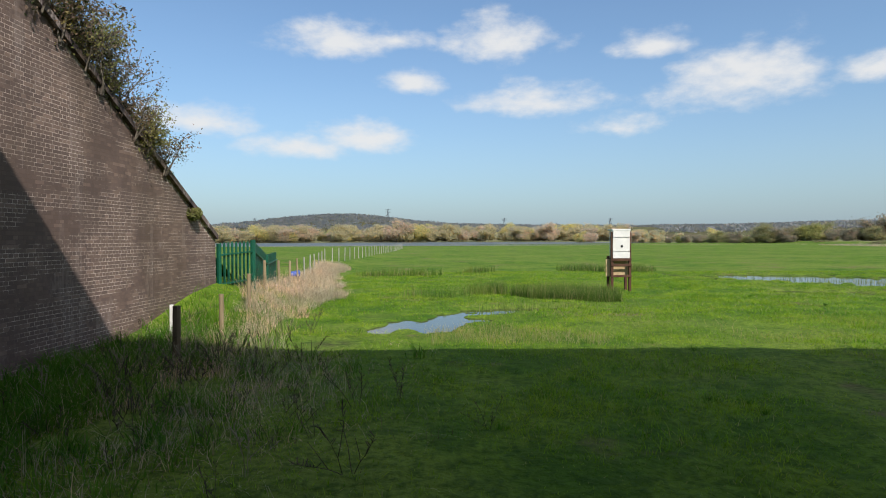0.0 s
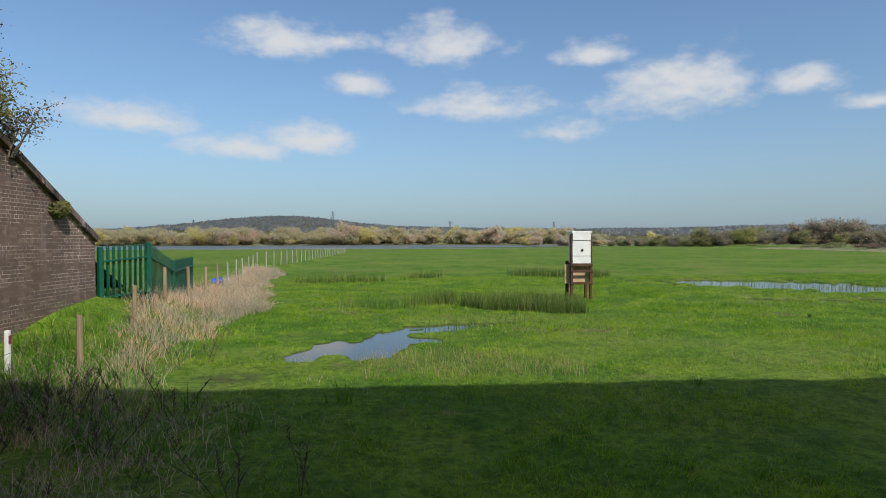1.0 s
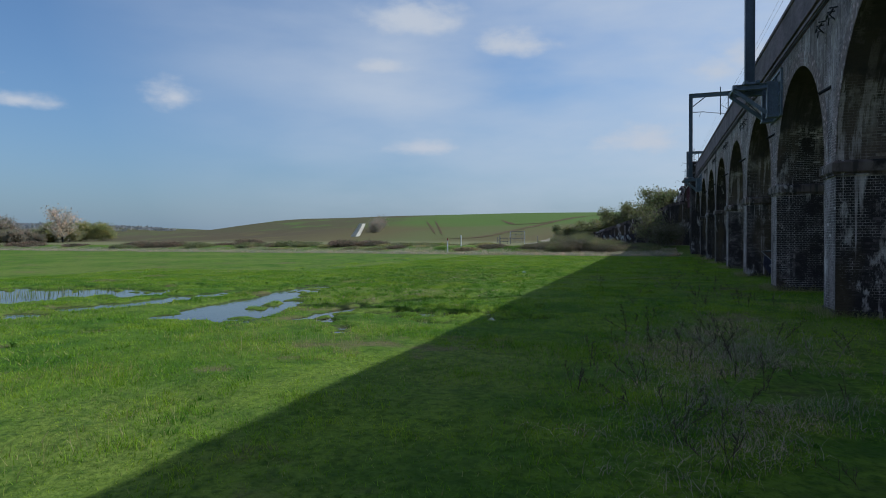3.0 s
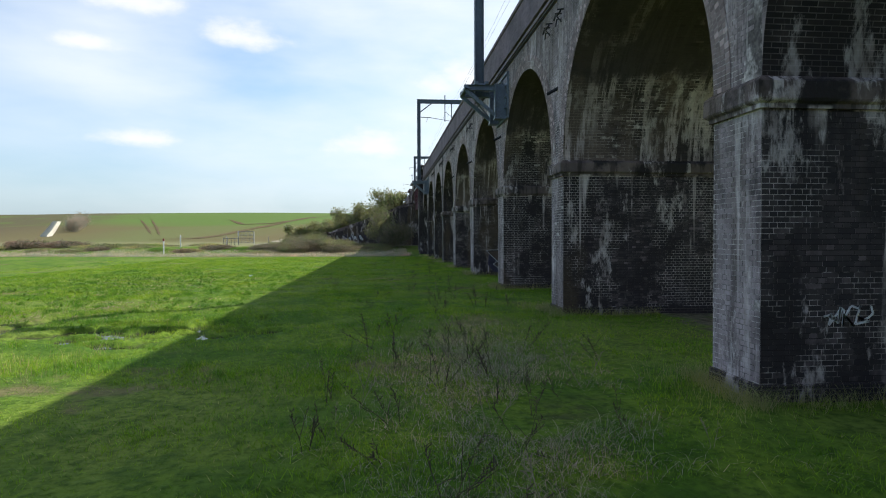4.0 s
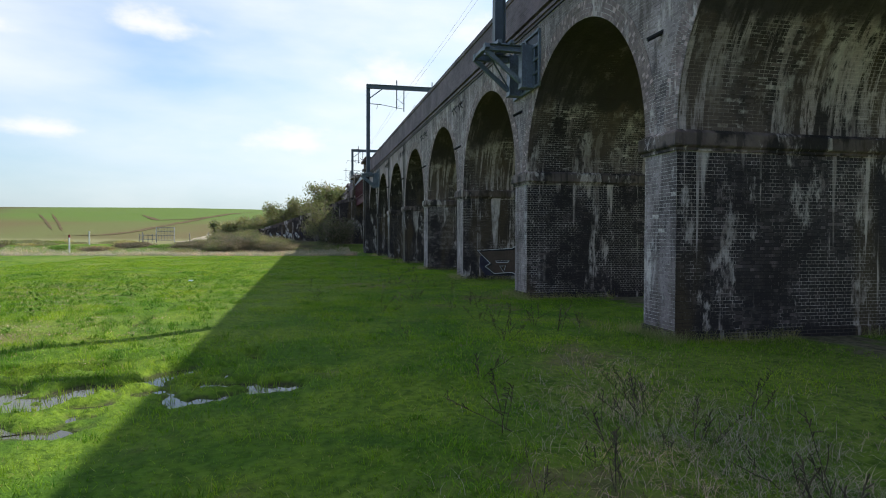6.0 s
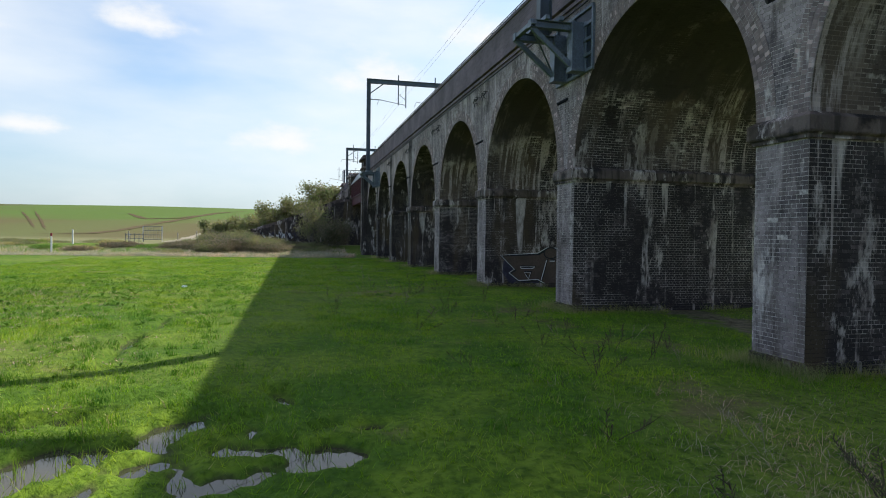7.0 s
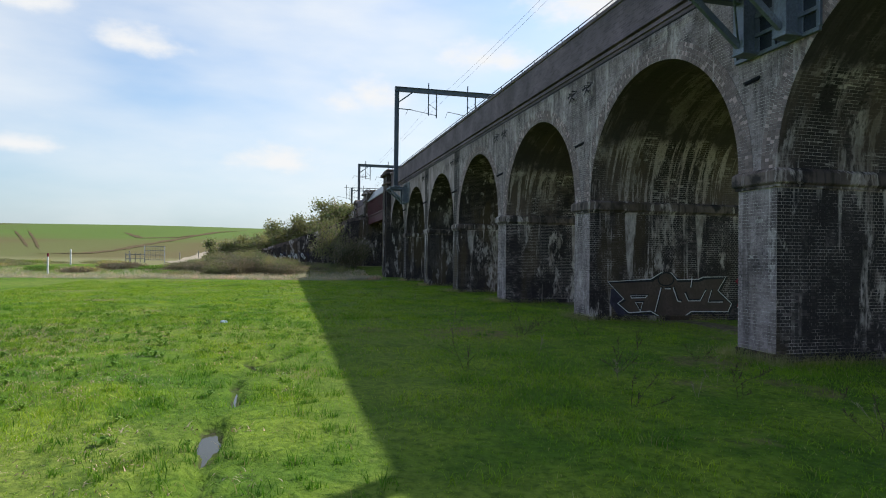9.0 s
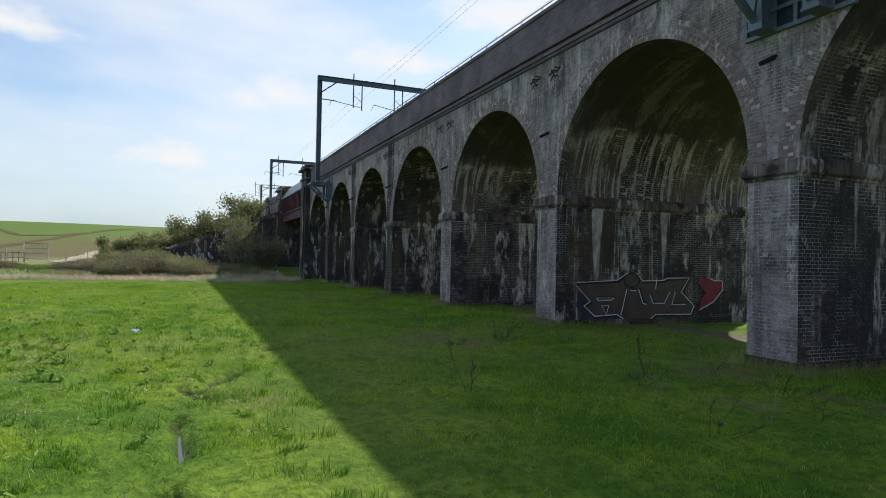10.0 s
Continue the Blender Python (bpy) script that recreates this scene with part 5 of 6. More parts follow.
def build_dry_grass():
    rng = np.random.default_rng(8)
    w = wave(41, 12, 0.6, 3.0)

    def strip(x, y):
        c = -8.4 - 0.17 * (y - 12) + 0.4 * w(x, y)
        return (np.abs(x - c) < (1.15 * smooth01((y - 10.5) / 5) + 0.2) * (1 + 0.5 * w(x * 1.7, y * 0.6)) * (1 - 0.3 * smooth01((y - 22) / 10))) & clear_of(x, y)

    p = scatter(rng, 170000, -19, -5.5, 10.5, 46, strip)
    hump = 0.22 + 0.50 * smooth01(0.5 + 0.8 * w(p[:, 0] * 1.3, p[:, 1] * 1.3))
    ob = blades("dry_grass", p, ground_at(p[:, 0], p[:, 1]), hump * 1.15, 0.010, 1.3, M_DRY, 9, 3, 0.9)
    tagged(ob, "pale bleached grass heaped along the fence", "dry grass", kind="stuff")
    front = lambda x, y: (w(x * 0.8, y * 0.8) > 0.15) & clear_of(x, y)
    p = np.concatenate([scatter(rng, 2600, -5.0, 0.6, 9.9, 12.8, front), scatter(rng, 2000, 3.0, 16, 10.2, 15.5, front)])
    ob = blades("dry_grass", p, ground_at(p[:, 0], p[:, 1]), 0.26, 0.008, 0.8, M_PALE, 10)
    tagged(ob, "straw-coloured grass by the edge of the pond", "dry grass", kind="stuff")
    c = np.concatenate([rng.normal((10.2, 3.4), (2.4, 1.0), (230, 2)), rng.normal((13.5, 3.2), (2.5, 1.0), (150, 2)), rng.normal((-7.2, 5.6), (1.3, 2.4), (420, 2)), rng.normal((7.0, 4.0), (1.2, 0.8), (40, 2))])
    p = np.repeat(c, 14, 0) + rng.normal(0, 0.15, (len(c) * 14, 2))
    p = p[clear_of(p[:, 0], p[:, 1]) & (p[:, 1] > 0.2)]
    ob = blades("dead_grass", p, ground_at(p[:, 0], p[:, 1]), 0.26, 0.006, 2.0, M_STRAW, 14, 3, 0.95)
    tagged(ob, "matted dead grass among the weeds", "dry grass", kind="stuff")
    p = np.concatenate([rng.normal((10.0, 3.6), (2.2, 0.9), (2600, 2)), rng.normal((13.2, 3.4), (2.2, 0.9), (1300, 2)), rng.normal((-7.0, 4.6), (1.4, 1.8), (1500, 2)), rng.normal((6.6, 3.8), (1.6, 0.8), (700, 2))])
    p = p[clear_of(p[:, 0], p[:, 1]) & (p[:, 1] > 0.3)]
    ob = blades("fallen_straw", p, ground_at(p[:, 0], p[:, 1]) + 0.05, 0.15, 0.0045, 3.6, M_STRAW, 27, 3, 0.35)
    tagged(ob, "grey fallen straw lying over the grass", "straw", kind="stuff")
    p = np.concatenate([rng.normal((-7.3, 5.0), (1.0, 1.9), (1300, 2)), rng.normal((-8.6, 8.6), (0.8, 1.8), (1900, 2))])
    p = p[clear_of(p[:, 0], p[:, 1]) & (p[:, 1] > 0.4)]
    ob = blades("tall_dry_grass", p, ground_at(p[:, 0], p[:, 1]), 0.50, 0.008, 1.2, M_DRY, 17, 3, 0.8)
    tagged(ob, "tall bleached grass among weeds below the wing wall", "dry grass", kind="stuff")
    # nettles and rank weeds that hide the foot of the wing wall
    c = np.concatenate([rng.normal((-9.3, 7.2), (0.8, 2.8), (330, 2)), rng.normal((-7.9, 4.6), (1.1, 2.0), (170, 2))])
    p = np.repeat(c, 22, 0) + rng.normal(0, 0.13, (len(c) * 22, 2))
    p = p[clear_of(p[:, 0], p[:, 1]) & (p[:, 1] > 0.4)]
    ob = blades("rank_weeds", p, ground_at(p[:, 0], p[:, 1]), 0.42, 0.022, 0.8, M_TUSSOCK, 19, 3, 0.7)
    tagged(ob, "dark green nettles crowding the foot of the wall", "weeds", kind="stuff")
    c = scatter(rng, 120, 14.6, 20.6, 7.8, 12.2)
    p = np.repeat(c, 26, 0) + rng.normal(0, 0.10, (len(c) * 26, 2))
    ob = blades("flooded_tufts", p, np.full(len(p), -0.04), 0.17, 0.010, 0.7, M_TUFT, 18)
    tagged(ob, "green grass tufts standing in the rain puddles", "grass", kind="stuff")
    # pale verge where the meadow ends
    n = 62000
    y = 2 + 190 * rng.uniform(0, 1, n) ** 1.4
    x = 73.5 + 0.16 * np.clip(y - 15, 0, 400) + rng.uniform(0, 1, n) ** 1.5 * 13 + 1.2 * w(y * 0.3, y * 0.11)
    p = np.stack([x, y], -1)
    ob = blades("verge_grass", p, ground_at(x, y) - 0.02, 0.30 + 0.22 * smooth01(0.5 + w(x * 0.4, y * 0.4)), 0.035, 1.5, M_VERGE, 12)
    tagged(ob, "pale dry verge grass along the edge of the meadow", "dry grass", kind="stuff")
    n = 9000
    x = rng.uniform(-190, 120, n)
    y = 212 + rng.uniform(0, 12, n)
    far = rng.uniform(0, 1, n) < 0.5
    y = np.where(far, 262 + 70 * np.floor(rng.uniform(0, 2, n)) + 8 * w(x * 0.05, x * 0.02) + rng.uniform(0, 5, n), y)
    gap = ~far | (w(x * 0.09, y * 0.01) > 0.1)
    x, y = x[gap], y[gap]
    ob = blades("reed_belt", np.stack([x, y], -1), np.zeros(len(x)), 0.24, 0.16, 0.7, M_VERGE, 13)
    tagged(ob, "pale reed belt before the flood water", "reeds", kind="stuff")


def tube(bm, pts, r0, r1, sides=5):
    """A tapering limb through points."""
    rings = []
    for i, p in enumerate(pts):
        p = Vector(p)
        d = (Vector(pts[min(i + 1, len(pts) - 1)]) - Vector(pts[max(i - 1, 0)])).normalized()
        q = d.to_track_quat("Z", "Y")
        r = r0 + (r1 - r0) * i / (len(pts) - 1)
        rings.append([bm.verts.new(p + q @ Vector((r * math.cos(2 * math.pi * j / sides), r * math.sin(2 * math.pi * j / sides), 0))) for j in range(sides)])
    for a, b in zip(rings, rings[1:]):
        for j in range(sides):
            bm.faces.new((a[j], a[(j + 1) % sides], b[(j + 1) % sides], b[j]))


def limb_points(rng, start, way, length, n=5, wander=0.25):
    p, d, out = Vector(start), Vector(way).normalized(), [Vector(start)]
    for i in range(n):
        d = (d + Vector((rng.uniform(-1, 1), rng.uniform(-1, 1), rng.uniform(-0.6, 0.8))) * wander).normalized()
        p = p + d * (length / n)
        out.append(p.copy())
    return out


def leaf_cloud(name, tips, spread, per, size, material, parent, seed=0):
    """Many small leaf blades round the ends of the limbs."""
    rng = np.random.default_rng(seed)
    T = np.array([tuple(t) for t in tips])
    C = np.repeat(T, per, 0)
    C = C + rng.normal(0, 1, C.shape) * np.array(spread)
    n = len(C)
    A = rng.normal(0, 1, (n, 3))
    A /= np.linalg.norm(A, axis=1)[:, None]
    B = np.cross(A, rng.normal(0, 1, (n, 3)))
    B /= np.linalg.norm(B, axis=1)[:, None] + 1e-6
    s = size * rng.uniform(0.5, 1.4, n)[:, None]
    V = np.stack([C - A * s, C + B * s * 0.5, C + A * s, C - B * s * 0.5], 1).reshape(-1, 3)
    F = np.arange(4 * n).reshape(-1, 4)
    return raw(name, V, F, material, parent)


def tree(kind, at, height, width, leaf, seed, per=26, size=0.28, label="", category="tree", group="", bare=False, bark=None):
    """A trunk with forking limbs and a ragged crown."""
    rng = random.Random(seed)
    t = empty(kind, at, label=label, category=category, group=group)
    bm = bmesh.new()
    trunk = limb_points(rng, (0, 0, -0.2), (0, 0, 1), height * 0.5, 4, 0.12)
    tube(bm, trunk, height * 0.022, height * 0.012, 6)
    part("trunk", bm, bark or M_BARK, t)
    tips = []
    bm = bmesh.new()
    for i in range(9 if not bare else 13):
        a = i * 2.4 + rng.random()
        s = trunk[1 + i % 4]
        reach = height * rng.uniform(0.30, 0.50)
        w = (math.cos(a) * width, math.sin(a) * width, height * rng.uniform(0.18, 0.50))
        pts = limb_points(rng, s, w, reach, 4, 0.22)
        tube(bm, pts, height * 0.009, height * 0.003, 4)
        tips += pts[2:]
        for _ in range(2 if not bare else 4):
            q = limb_points(rng, pts[rng.choice((2, 3))], (rng.uniform(-1, 1), rng.uniform(-1, 1), rng.uniform(0, 1)), reach * 0.5, 3, 0.3)
            tube(bm, q, height * 0.004, height * 0.0015, 3)
            tips += q[1:]
    part("limb", bm, bark or M_BARK, t)
    sp = (width * 0.17, width * 0.17, height * 0.065)
    leaf_cloud("crown", tips, sp, per, size, leaf, t, seed)
    return t


def shrub(kind, at, height, width, leaf, seed, per=30, size=0.10, label="", group="", spread=0.16, category="bush"):
    """A many-stemmed bush of twigs and small leaves."""
    rng = random.Random(seed)
    t = empty(kind, at, label=label, category=category, group=group)
    bm = bmesh.new()
    tips = []
    for i in range(12):
        a = rng.uniform(0, 2 * math.pi)
        w = (math.cos(a) * width * rng.uniform(0.1, 0.9), math.sin(a) * width * rng.uniform(0.1, 0.9), height)
        pts = limb_points(rng, (math.cos(a) * width * 0.3, math.sin(a) * width * 0.3, -0.1), w, height * rng.uniform(0.6, 1.1), 5, 0.28)
        tube(bm, pts, 0.012 * height + 0.006, 0.004, 4)
        tips += pts[1:]
        for _ in range(6):
            q = limb_points(rng, pts[rng.choice((2, 3, 4))], (rng.uniform(-1, 1), rng.uniform(-1, 1), rng.uniform(-0.1, 0.9)), height * 0.4, 4, 0.35)
            tube(bm, q, 0.009 * height ** 0.5, 0.003, 3)
            tips += q[1:]
    part("stem", bm, M_BARK, t)
    if per:
        leaf_cloud("foliage", tips, (width * spread, width * spread, height * spread * 0.7), per, size, leaf, t, seed)
    return t


def build_weeds():
    """Dead dock and thistle stalks that stand out of the sward."""
    rng = random.Random(4)
    spots = []
    for cx, cy, sx, sy, n in ((-7.6, 6.4, 1.2, 2.4, 70), (-8.8, 8.4, 0.8, 1.6, 30), (-5.4, 3.8, 1.4, 1.6, 10), (10.2, 3.6, 2.1, 1.1, 24), (13.0, 4.0, 1.6, 1.0, 12), (15.5, 2.6, 3.5, 1.0, 12), (23, 2.6, 4.0, 1.2, 18), (31, 4.0, 6, 1.5, 14), (44, 3.5, 7, 1.6, 14)):
        for _ in range(n):
            spots.append((rng.gauss(cx, sx), rng.gauss(cy, sy)))
    made = {}
    for kind in range(6):
        r2 = random.Random(kind)
        bm = bmesh.new()
        for s in range(2 + kind % 3):
            h = r2.uniform(0.3, 0.8)
            pts = limb_points(r2, (r2.uniform(-0.07, 0.07), r2.uniform(-0.07, 0.07), -0.05), (r2.uniform(-0.8, 0.8), r2.uniform(-0.8, 0.8), 1), h, 5, 0.2)
            tube(bm, pts, 0.0042, 0.0022, 4)
            for j in range(9):
                p = pts[3].lerp(pts[5], j / 9)
                bar(bm, p, p + Vector((r2.uniform(-0.05, 0.05), r2.uniform(-0.05, 0.05), r2.uniform(0.01, 0.06))), 0.008, 0.004, 4)
            if r2.random() < 0.6:
                q = limb_points(r2, pts[2], (r2.uniform(-1, 1), r2.uniform(-1, 1), 1), h * 0.45, 3, 0.2)
                tube(bm, q, 0.005, 0.003, 3)
        made[kind] = bm
    meshes = []
    for kind, bm in made.items():
        me = bpy.data.meshes.new("dead_weed")
        bm.to_mesh(me)
        bm.free()
        me.materials.append(M_STALK if kind % 3 else M_PALESTALK)
        meshes.append(me)
    for x, y in spots:
        if y < 0.4 and x > -5.8 or x < -10.8:
            continue
        ob = new("dead_weed", meshes[rng.randrange(6)])
        z = float(ground_at(np.array([x]), np.array([y]))[0])
        ob.matrix_world = pose(x, y, z, rng.gauss(0, 13), rng.gauss(0, 13), rng.uniform(0, 360)) @ Matrix.Scale(rng.uniform(0.6, 1.25), 4)
        tagged(ob, "dead brown weed stalk standing in the grass", "weed", group="dead weeds")
    # broad-leaved dock rosettes in the sunny meadow
    bm = bmesh.new()
    for i in range(9):
        a = i * 0.75
        d = Vector((math.cos(a), math.sin(a), 0))
        s = Vector((-d.y, d.x, 0)) * 0.045
        p = [d * 0.02, d * 0.09 + Vector((0, 0, 0.14 + 0.03 * (i % 2))), d * (0.19 + 0.05 * (i % 3)) + Vector((0, 0, 0.19 - 0.05 * (i % 3)))]
        vs = [bm.verts.new(p[0]), bm.verts.new(p[1] + s), bm.verts.new(p[2]), bm.verts.new(p[1] - s)]
        bm.faces.new(vs)
    me = bpy.data.meshes.new("dock_plant")
    bm.to_mesh(me)
    bm.free()
    me.materials.append(M_DOCK)
    for i in range(300):
        x, y = (rng.gauss(33, 6), rng.gauss(16.5, 2.4)) if i % 3 else (rng.uniform(20, 62), rng.uniform(10.5, 26))
        p = (np.array([x]), np.array([y]))
        if not bool(clear_of(*p)[0]):
            continue
        ob = new("dock_plant", me)
        ob.matrix_world = pose(x, y, float(ground_at(*p)[0]), 0, 0, rng.uniform(0, 360)) @ Matrix.Scale(rng.uniform(0.28, 0.72), 4)
        tagged(ob, "low green broad-leaved dock plant", "weed", group="dock plants")


# ---- fences and things in the meadow ----
def build_fences():
    rng = random.Random(9)
    def zl(x, y):
        return float(ground_at(np.array([x]), np.array([y]))[0])
    line = [(-8.30, 7.45, 1.15, M_POSTDARK), (-8.56, 10.1, 1.05, M_POST), (-9.15, 13.4, 0.95, M_POST), (-9.83, 16.7, 0.95, M_POST)]
    x, y = -10.4, 20.0
    while y < 42:
        line.append((x, y, 1.1, M_POSTGREY if y > 27 else M_POST))
        x, y = x - 0.53, y + 3.1
    while y < 150:
        line.append((x, y, 1.25, M_POSTGREY))
        x, y = x - 0.19, y + 3.4
    for i, (x, y, h, mat) in enumerate(line):
        bm = bmesh.new()
        r = (0.055 if y < 25 else 0.042) if i else 0.075
        z = zl(x, y)
        bmesh.ops.create_cone(bm, cap_ends=True, segments=9, radius1=r, radius2=r * 0.92, depth=h + 0.3, matrix=Matrix.Translation((0, 0, h / 2 - 0.15)))
        ob = part("fence_post", bm, mat)
        ob.matrix_world = pose(x, y, z, rng.gauss(0, 1.5), rng.gauss(0, 1.5), rng.uniform(0, 90))
        tagged(ob, "dark rotten fence post among the weeds" if i == 0 else "weathered round wooden fence post in long grass", "fence post", group="meadow fence posts")
    for dz in (0.45, 0.85):
        cu = bpy.data.curves.new("fence_wire", "CURVE")
        cu.dimensions, cu.bevel_depth, cu.bevel_resolution = "3D", 0.004, 0
        sp = cu.splines.new("POLY")
        sp.points.add(len(line) - 1)
        for i, (x, y, h, _) in enumerate(line):
            sp.points[i].co = (x, y, zl(x, y) + dz, 1)
        cu.materials.append(M_STALK)
        tagged(new("fence_wire", cu), "thin rusty wire stapled to the fence posts", "wire", group="fence wires")
    # white-topped marker by the wall
    mk = empty("marker_post", (-9.6, 9.9, zl(-9.6, 9.9)), label="short white marker post with a red panel", category="marker")
    bm = bmesh.new()
    box(bm, (-0.035, -0.035, -0.2), (0.035, 0.035, 0.70), 0.008)
    part("post", bm, M_WHITE, mk)
    bm = bmesh.new()
    box(bm, (0.036, -0.03, 0.48), (0.045, 0.03, 0.62))
    part("panel", bm, M_SPRAYRED, mk)
    # green palisade
    runs = [((-10.5, 14.62), (-9.9, 15.9), 0.76, 0.86, 1.52), ((-9.9, 15.9), (-10.7, 19.5), 0.84, 0.30, 1.55), ((-10.7, 19.5), (-12.6, 26.6), 0.32, 0.28, 1.5)]
    for (xa, ya), (xb, yb), za, zb, h in runs:
        ln = math.hypot(xb - xa, yb - ya)
        pf = empty("palisade_fence", (xa, ya, za), math.degrees(math.atan2(yb - ya, xb - xa)), label="dark green steel palisade fence panel", category="fence", group="palisade fence panels")
        n = max(2, int(ln / 0.155))
        bm = bmesh.new()
        box(bm, (-0.05, -0.05, -0.4), (0.05, 0.05, h), 0.006)
        part("post", bm, M_PALISADE, pf)
        for z in (0.3, h - 0.35):
            bm = bmesh.new()
            bar(bm, (0, 0, z), (ln, 0, z + zb - za), 0.045)
            part("rail", bm, M_PALISADE, pf)
        bm = bmesh.new()
        for dx in (-0.048, 0.0):
            vs = [bm.verts.new(c) for c in ((dx, 0.03 if dx else 0.045, 0), (dx + 0.048, 0.045 if dx else 0.03, 0), (dx + 0.048, 0.045 if dx else 0.03, h - 0.06), (dx + 0.024, 0.04, h + 0.04), (dx, 0.03 if dx else 0.045, h - 0.06))]
            bm.faces.new(vs)
        r = bmesh.ops.solidify(bm, geom=bm.faces[:], thickness=0.004)
        first = part("pale", bm, M_PALISADE, pf)
        for i in range(n):
            ob = first if i == 0 else new("pale", first.data)
            ob.parent = pf
            t = (i + 0.5) / n
            ob.location = (ln * t, 0, (zb - za) * t)
    bb = empty("blue_drum", (-12.4, 29.0, 0.25), label="blue plastic drum lying in the dry grass", category="drum")
    bm = bmesh.new()
    bmesh.ops.create_cone(bm, cap_ends=True, segments=20, radius1=0.18, radius2=0.18, depth=0.5, matrix=pose(0, 0, 0.32, 0, 80, 20))
    bmesh.ops.bevel(bm, geom=[e for e in bm.edges if e.calc_face_angle(0) > 1], offset=0.03, segments=2, affect="EDGES")
    part("shell", bm, M_BLUE, bb)


def build_stand():
    """The box on tall legs by the rush bed."""
    a, b = Vector((3.08, 23.95)), Vector((3.86, 24.02))
    d = b - a
    w = d.length
    st = empty("box_stand", (a.x, a.y, 0.05), math.degrees(math.atan2(d.y, d.x)), label="white wooden box on tall brown timber legs", category="box stand")
    for x in (0.0, w):
        for y in (0.0, 0.55):
            bm = bmesh.new()
            box(bm, (x - 0.055, y - 0.055, -0.25), (x + 0.055, y + 0.055, 2.62 if y == 0 else 1.55), 0.008)
            part("leg", bm, M_BROWN, st)
    for z in (0.68, 1.16, 1.40):
        for y in (-0.07, 0.62):
            bm = bmesh.new()
            box(bm, (-0.06, y - 0.02, z - 0.05), (w + 0.06, y + 0.02, z + 0.05), 0.005)
            part("rail", bm, M_BROWN, st)
    body = None
    bm = bmesh.new()
    box(bm, (0.05, 0.0, 1.48), (w - 0.05, 0.5, 2.64), 0.01)
    body = part("box_body", bm, M_WHITE, st, "white painted box")
    for z0, z1, out in ((1.46, 1.74, 0.03), (1.76, 2.36, 0.02), (2.38, 2.72, 0.05)):
        bm = bmesh.new()
        box(bm, (0.02, -0.06 - out, z0), (w - 0.02, -0.056, z1), 0.006)
        part("front_board", bm, M_WHITE, body)
    # solid black disc paints the shade inside the entrance hole
    bm = bmesh.new()
    bmesh.ops.create_cone(bm, cap_ends=True, segments=14, radius1=0.055, radius2=0.055, depth=0.02, matrix=pose(w * 0.52, -0.088, 1.98, 90))
    part("entrance_hole", bm, M_DARK, body, "small black disc for the shade in the round entrance hole")
    bm = bmesh.new()
    box(bm, (-0.02, -0.12, 2.66), (w + 0.02, 0.58, 2.74), 0.01)
    part("lid", bm, M_WHITE, st, "pale overhanging lid")
    bm = bmesh.new()
    box(bm, (-0.22, 0.16, 0.66), (w - 0.02, 0.20, 1.42))
    part("back_panel", bm, M_PLY, st, "bare tan plywood panel between the legs")
    lt = empty("litter", (37.6, 12.45, 0.1), label="crumpled pale blue plastic litter on the grass", category="litter")
    bm = bmesh.new()
    bmesh.ops.create_icosphere(bm, subdivisions=2, radius=0.14)
    rng = random.Random(2)
    for v in bm.verts:
        v.co *= rng.uniform(0.6, 1.2)
        v.co.z *= 0.6
    part("film", bm, M_LITTER, lt)


def build_scrub():
    """Bushes on the wing wall, at the far end of the viaduct and along the verge."""
    rng = random.Random(12)
    for i in range(11):
        y = 3.6 + i * 0.70
        z = WING_TOP(y) - 0.10
        shrub("wall_shrub", (-11.2 + rng.uniform(-0.2, 0.25), y, z), rng.uniform(1.3, 2.0) * (1.0 if i < 8 else 0.6), 1.3, M_LEAF if i % 3 else M_SCRUB, 100 + i, 13, 0.042, "half-bare green shrub overhanging the brick wall", "wall top shrubs", 0.075)
    for i in range(11):
        y = 5.2 + i * 0.62
        shrub("wall_bramble", (-10.75, y, WING_TOP(y) - 0.05), rng.uniform(1.1, 1.7), 0.9, M_LEAF if i % 4 == 1 else M_SCRUB, 160 + i, 6, 0.032, "bare twiggy bramble arching over the wall top", "wall top brambles", 0.10)
    shrub("wall_fern", (-10.5, 12.9, WING_TOP(12.9) - 0.2), 0.20, 0.16, M_LEAF, 131, 26, 0.05, "small green plant rooted in the brick wall", "", 0.25)
    # trees on the slope behind the painted wall, and one thin tree before it
    for x, y, h, w, m in ((103, 5.0, 6.2, 3.0, M_HEDGE), (104, 8.0, 5.4, 2.8, M_HEDGE), (102, 10.5, 5.0, 2.6, M_HEDGE), (104, 13.0, 5.0, 2.6, M_HEDGE), (103, 15.4, 4.6, 2.4, M_HEDGE), (105, 17.6, 4.4, 2.4, M_HEDGE), (107, 19.6, 3.8, 2.0, M_HEDGE), (107, 2.6, 5.0, 2.4, M_HEDGE), (110, 11.5, 5.6, 2.6, M_HEDGE)):
        z = max(0.6, 6.6 - 0.42 * y)
        tree("hedge_tree", (x, y, z), h, w, m, int(x * 3 + y), 70, 0.15, "half-leafed scrub tree on the slope behind the wall", "tree", "abutment trees")
    z = float(ground_at(np.array([91.0]), np.array([5.0]))[0])
    tree("thin_tree", (92, 5.6, z), 6.6, 2.3, M_HEDGE, 79, 24, 0.09, "twiggy grey half-bare tree before the abutment wall", "tree", "", True)
    shrub("thin_bush", (89, 3.2, z), 3.0, 2.2, M_THICKET, 78, 26, 0.08, "dark twiggy bush at the foot of the abutment", "", 0.22)
    for i in range(56):
        y = rng.uniform(5, 22)
        x = rng.uniform(82.5, 93)
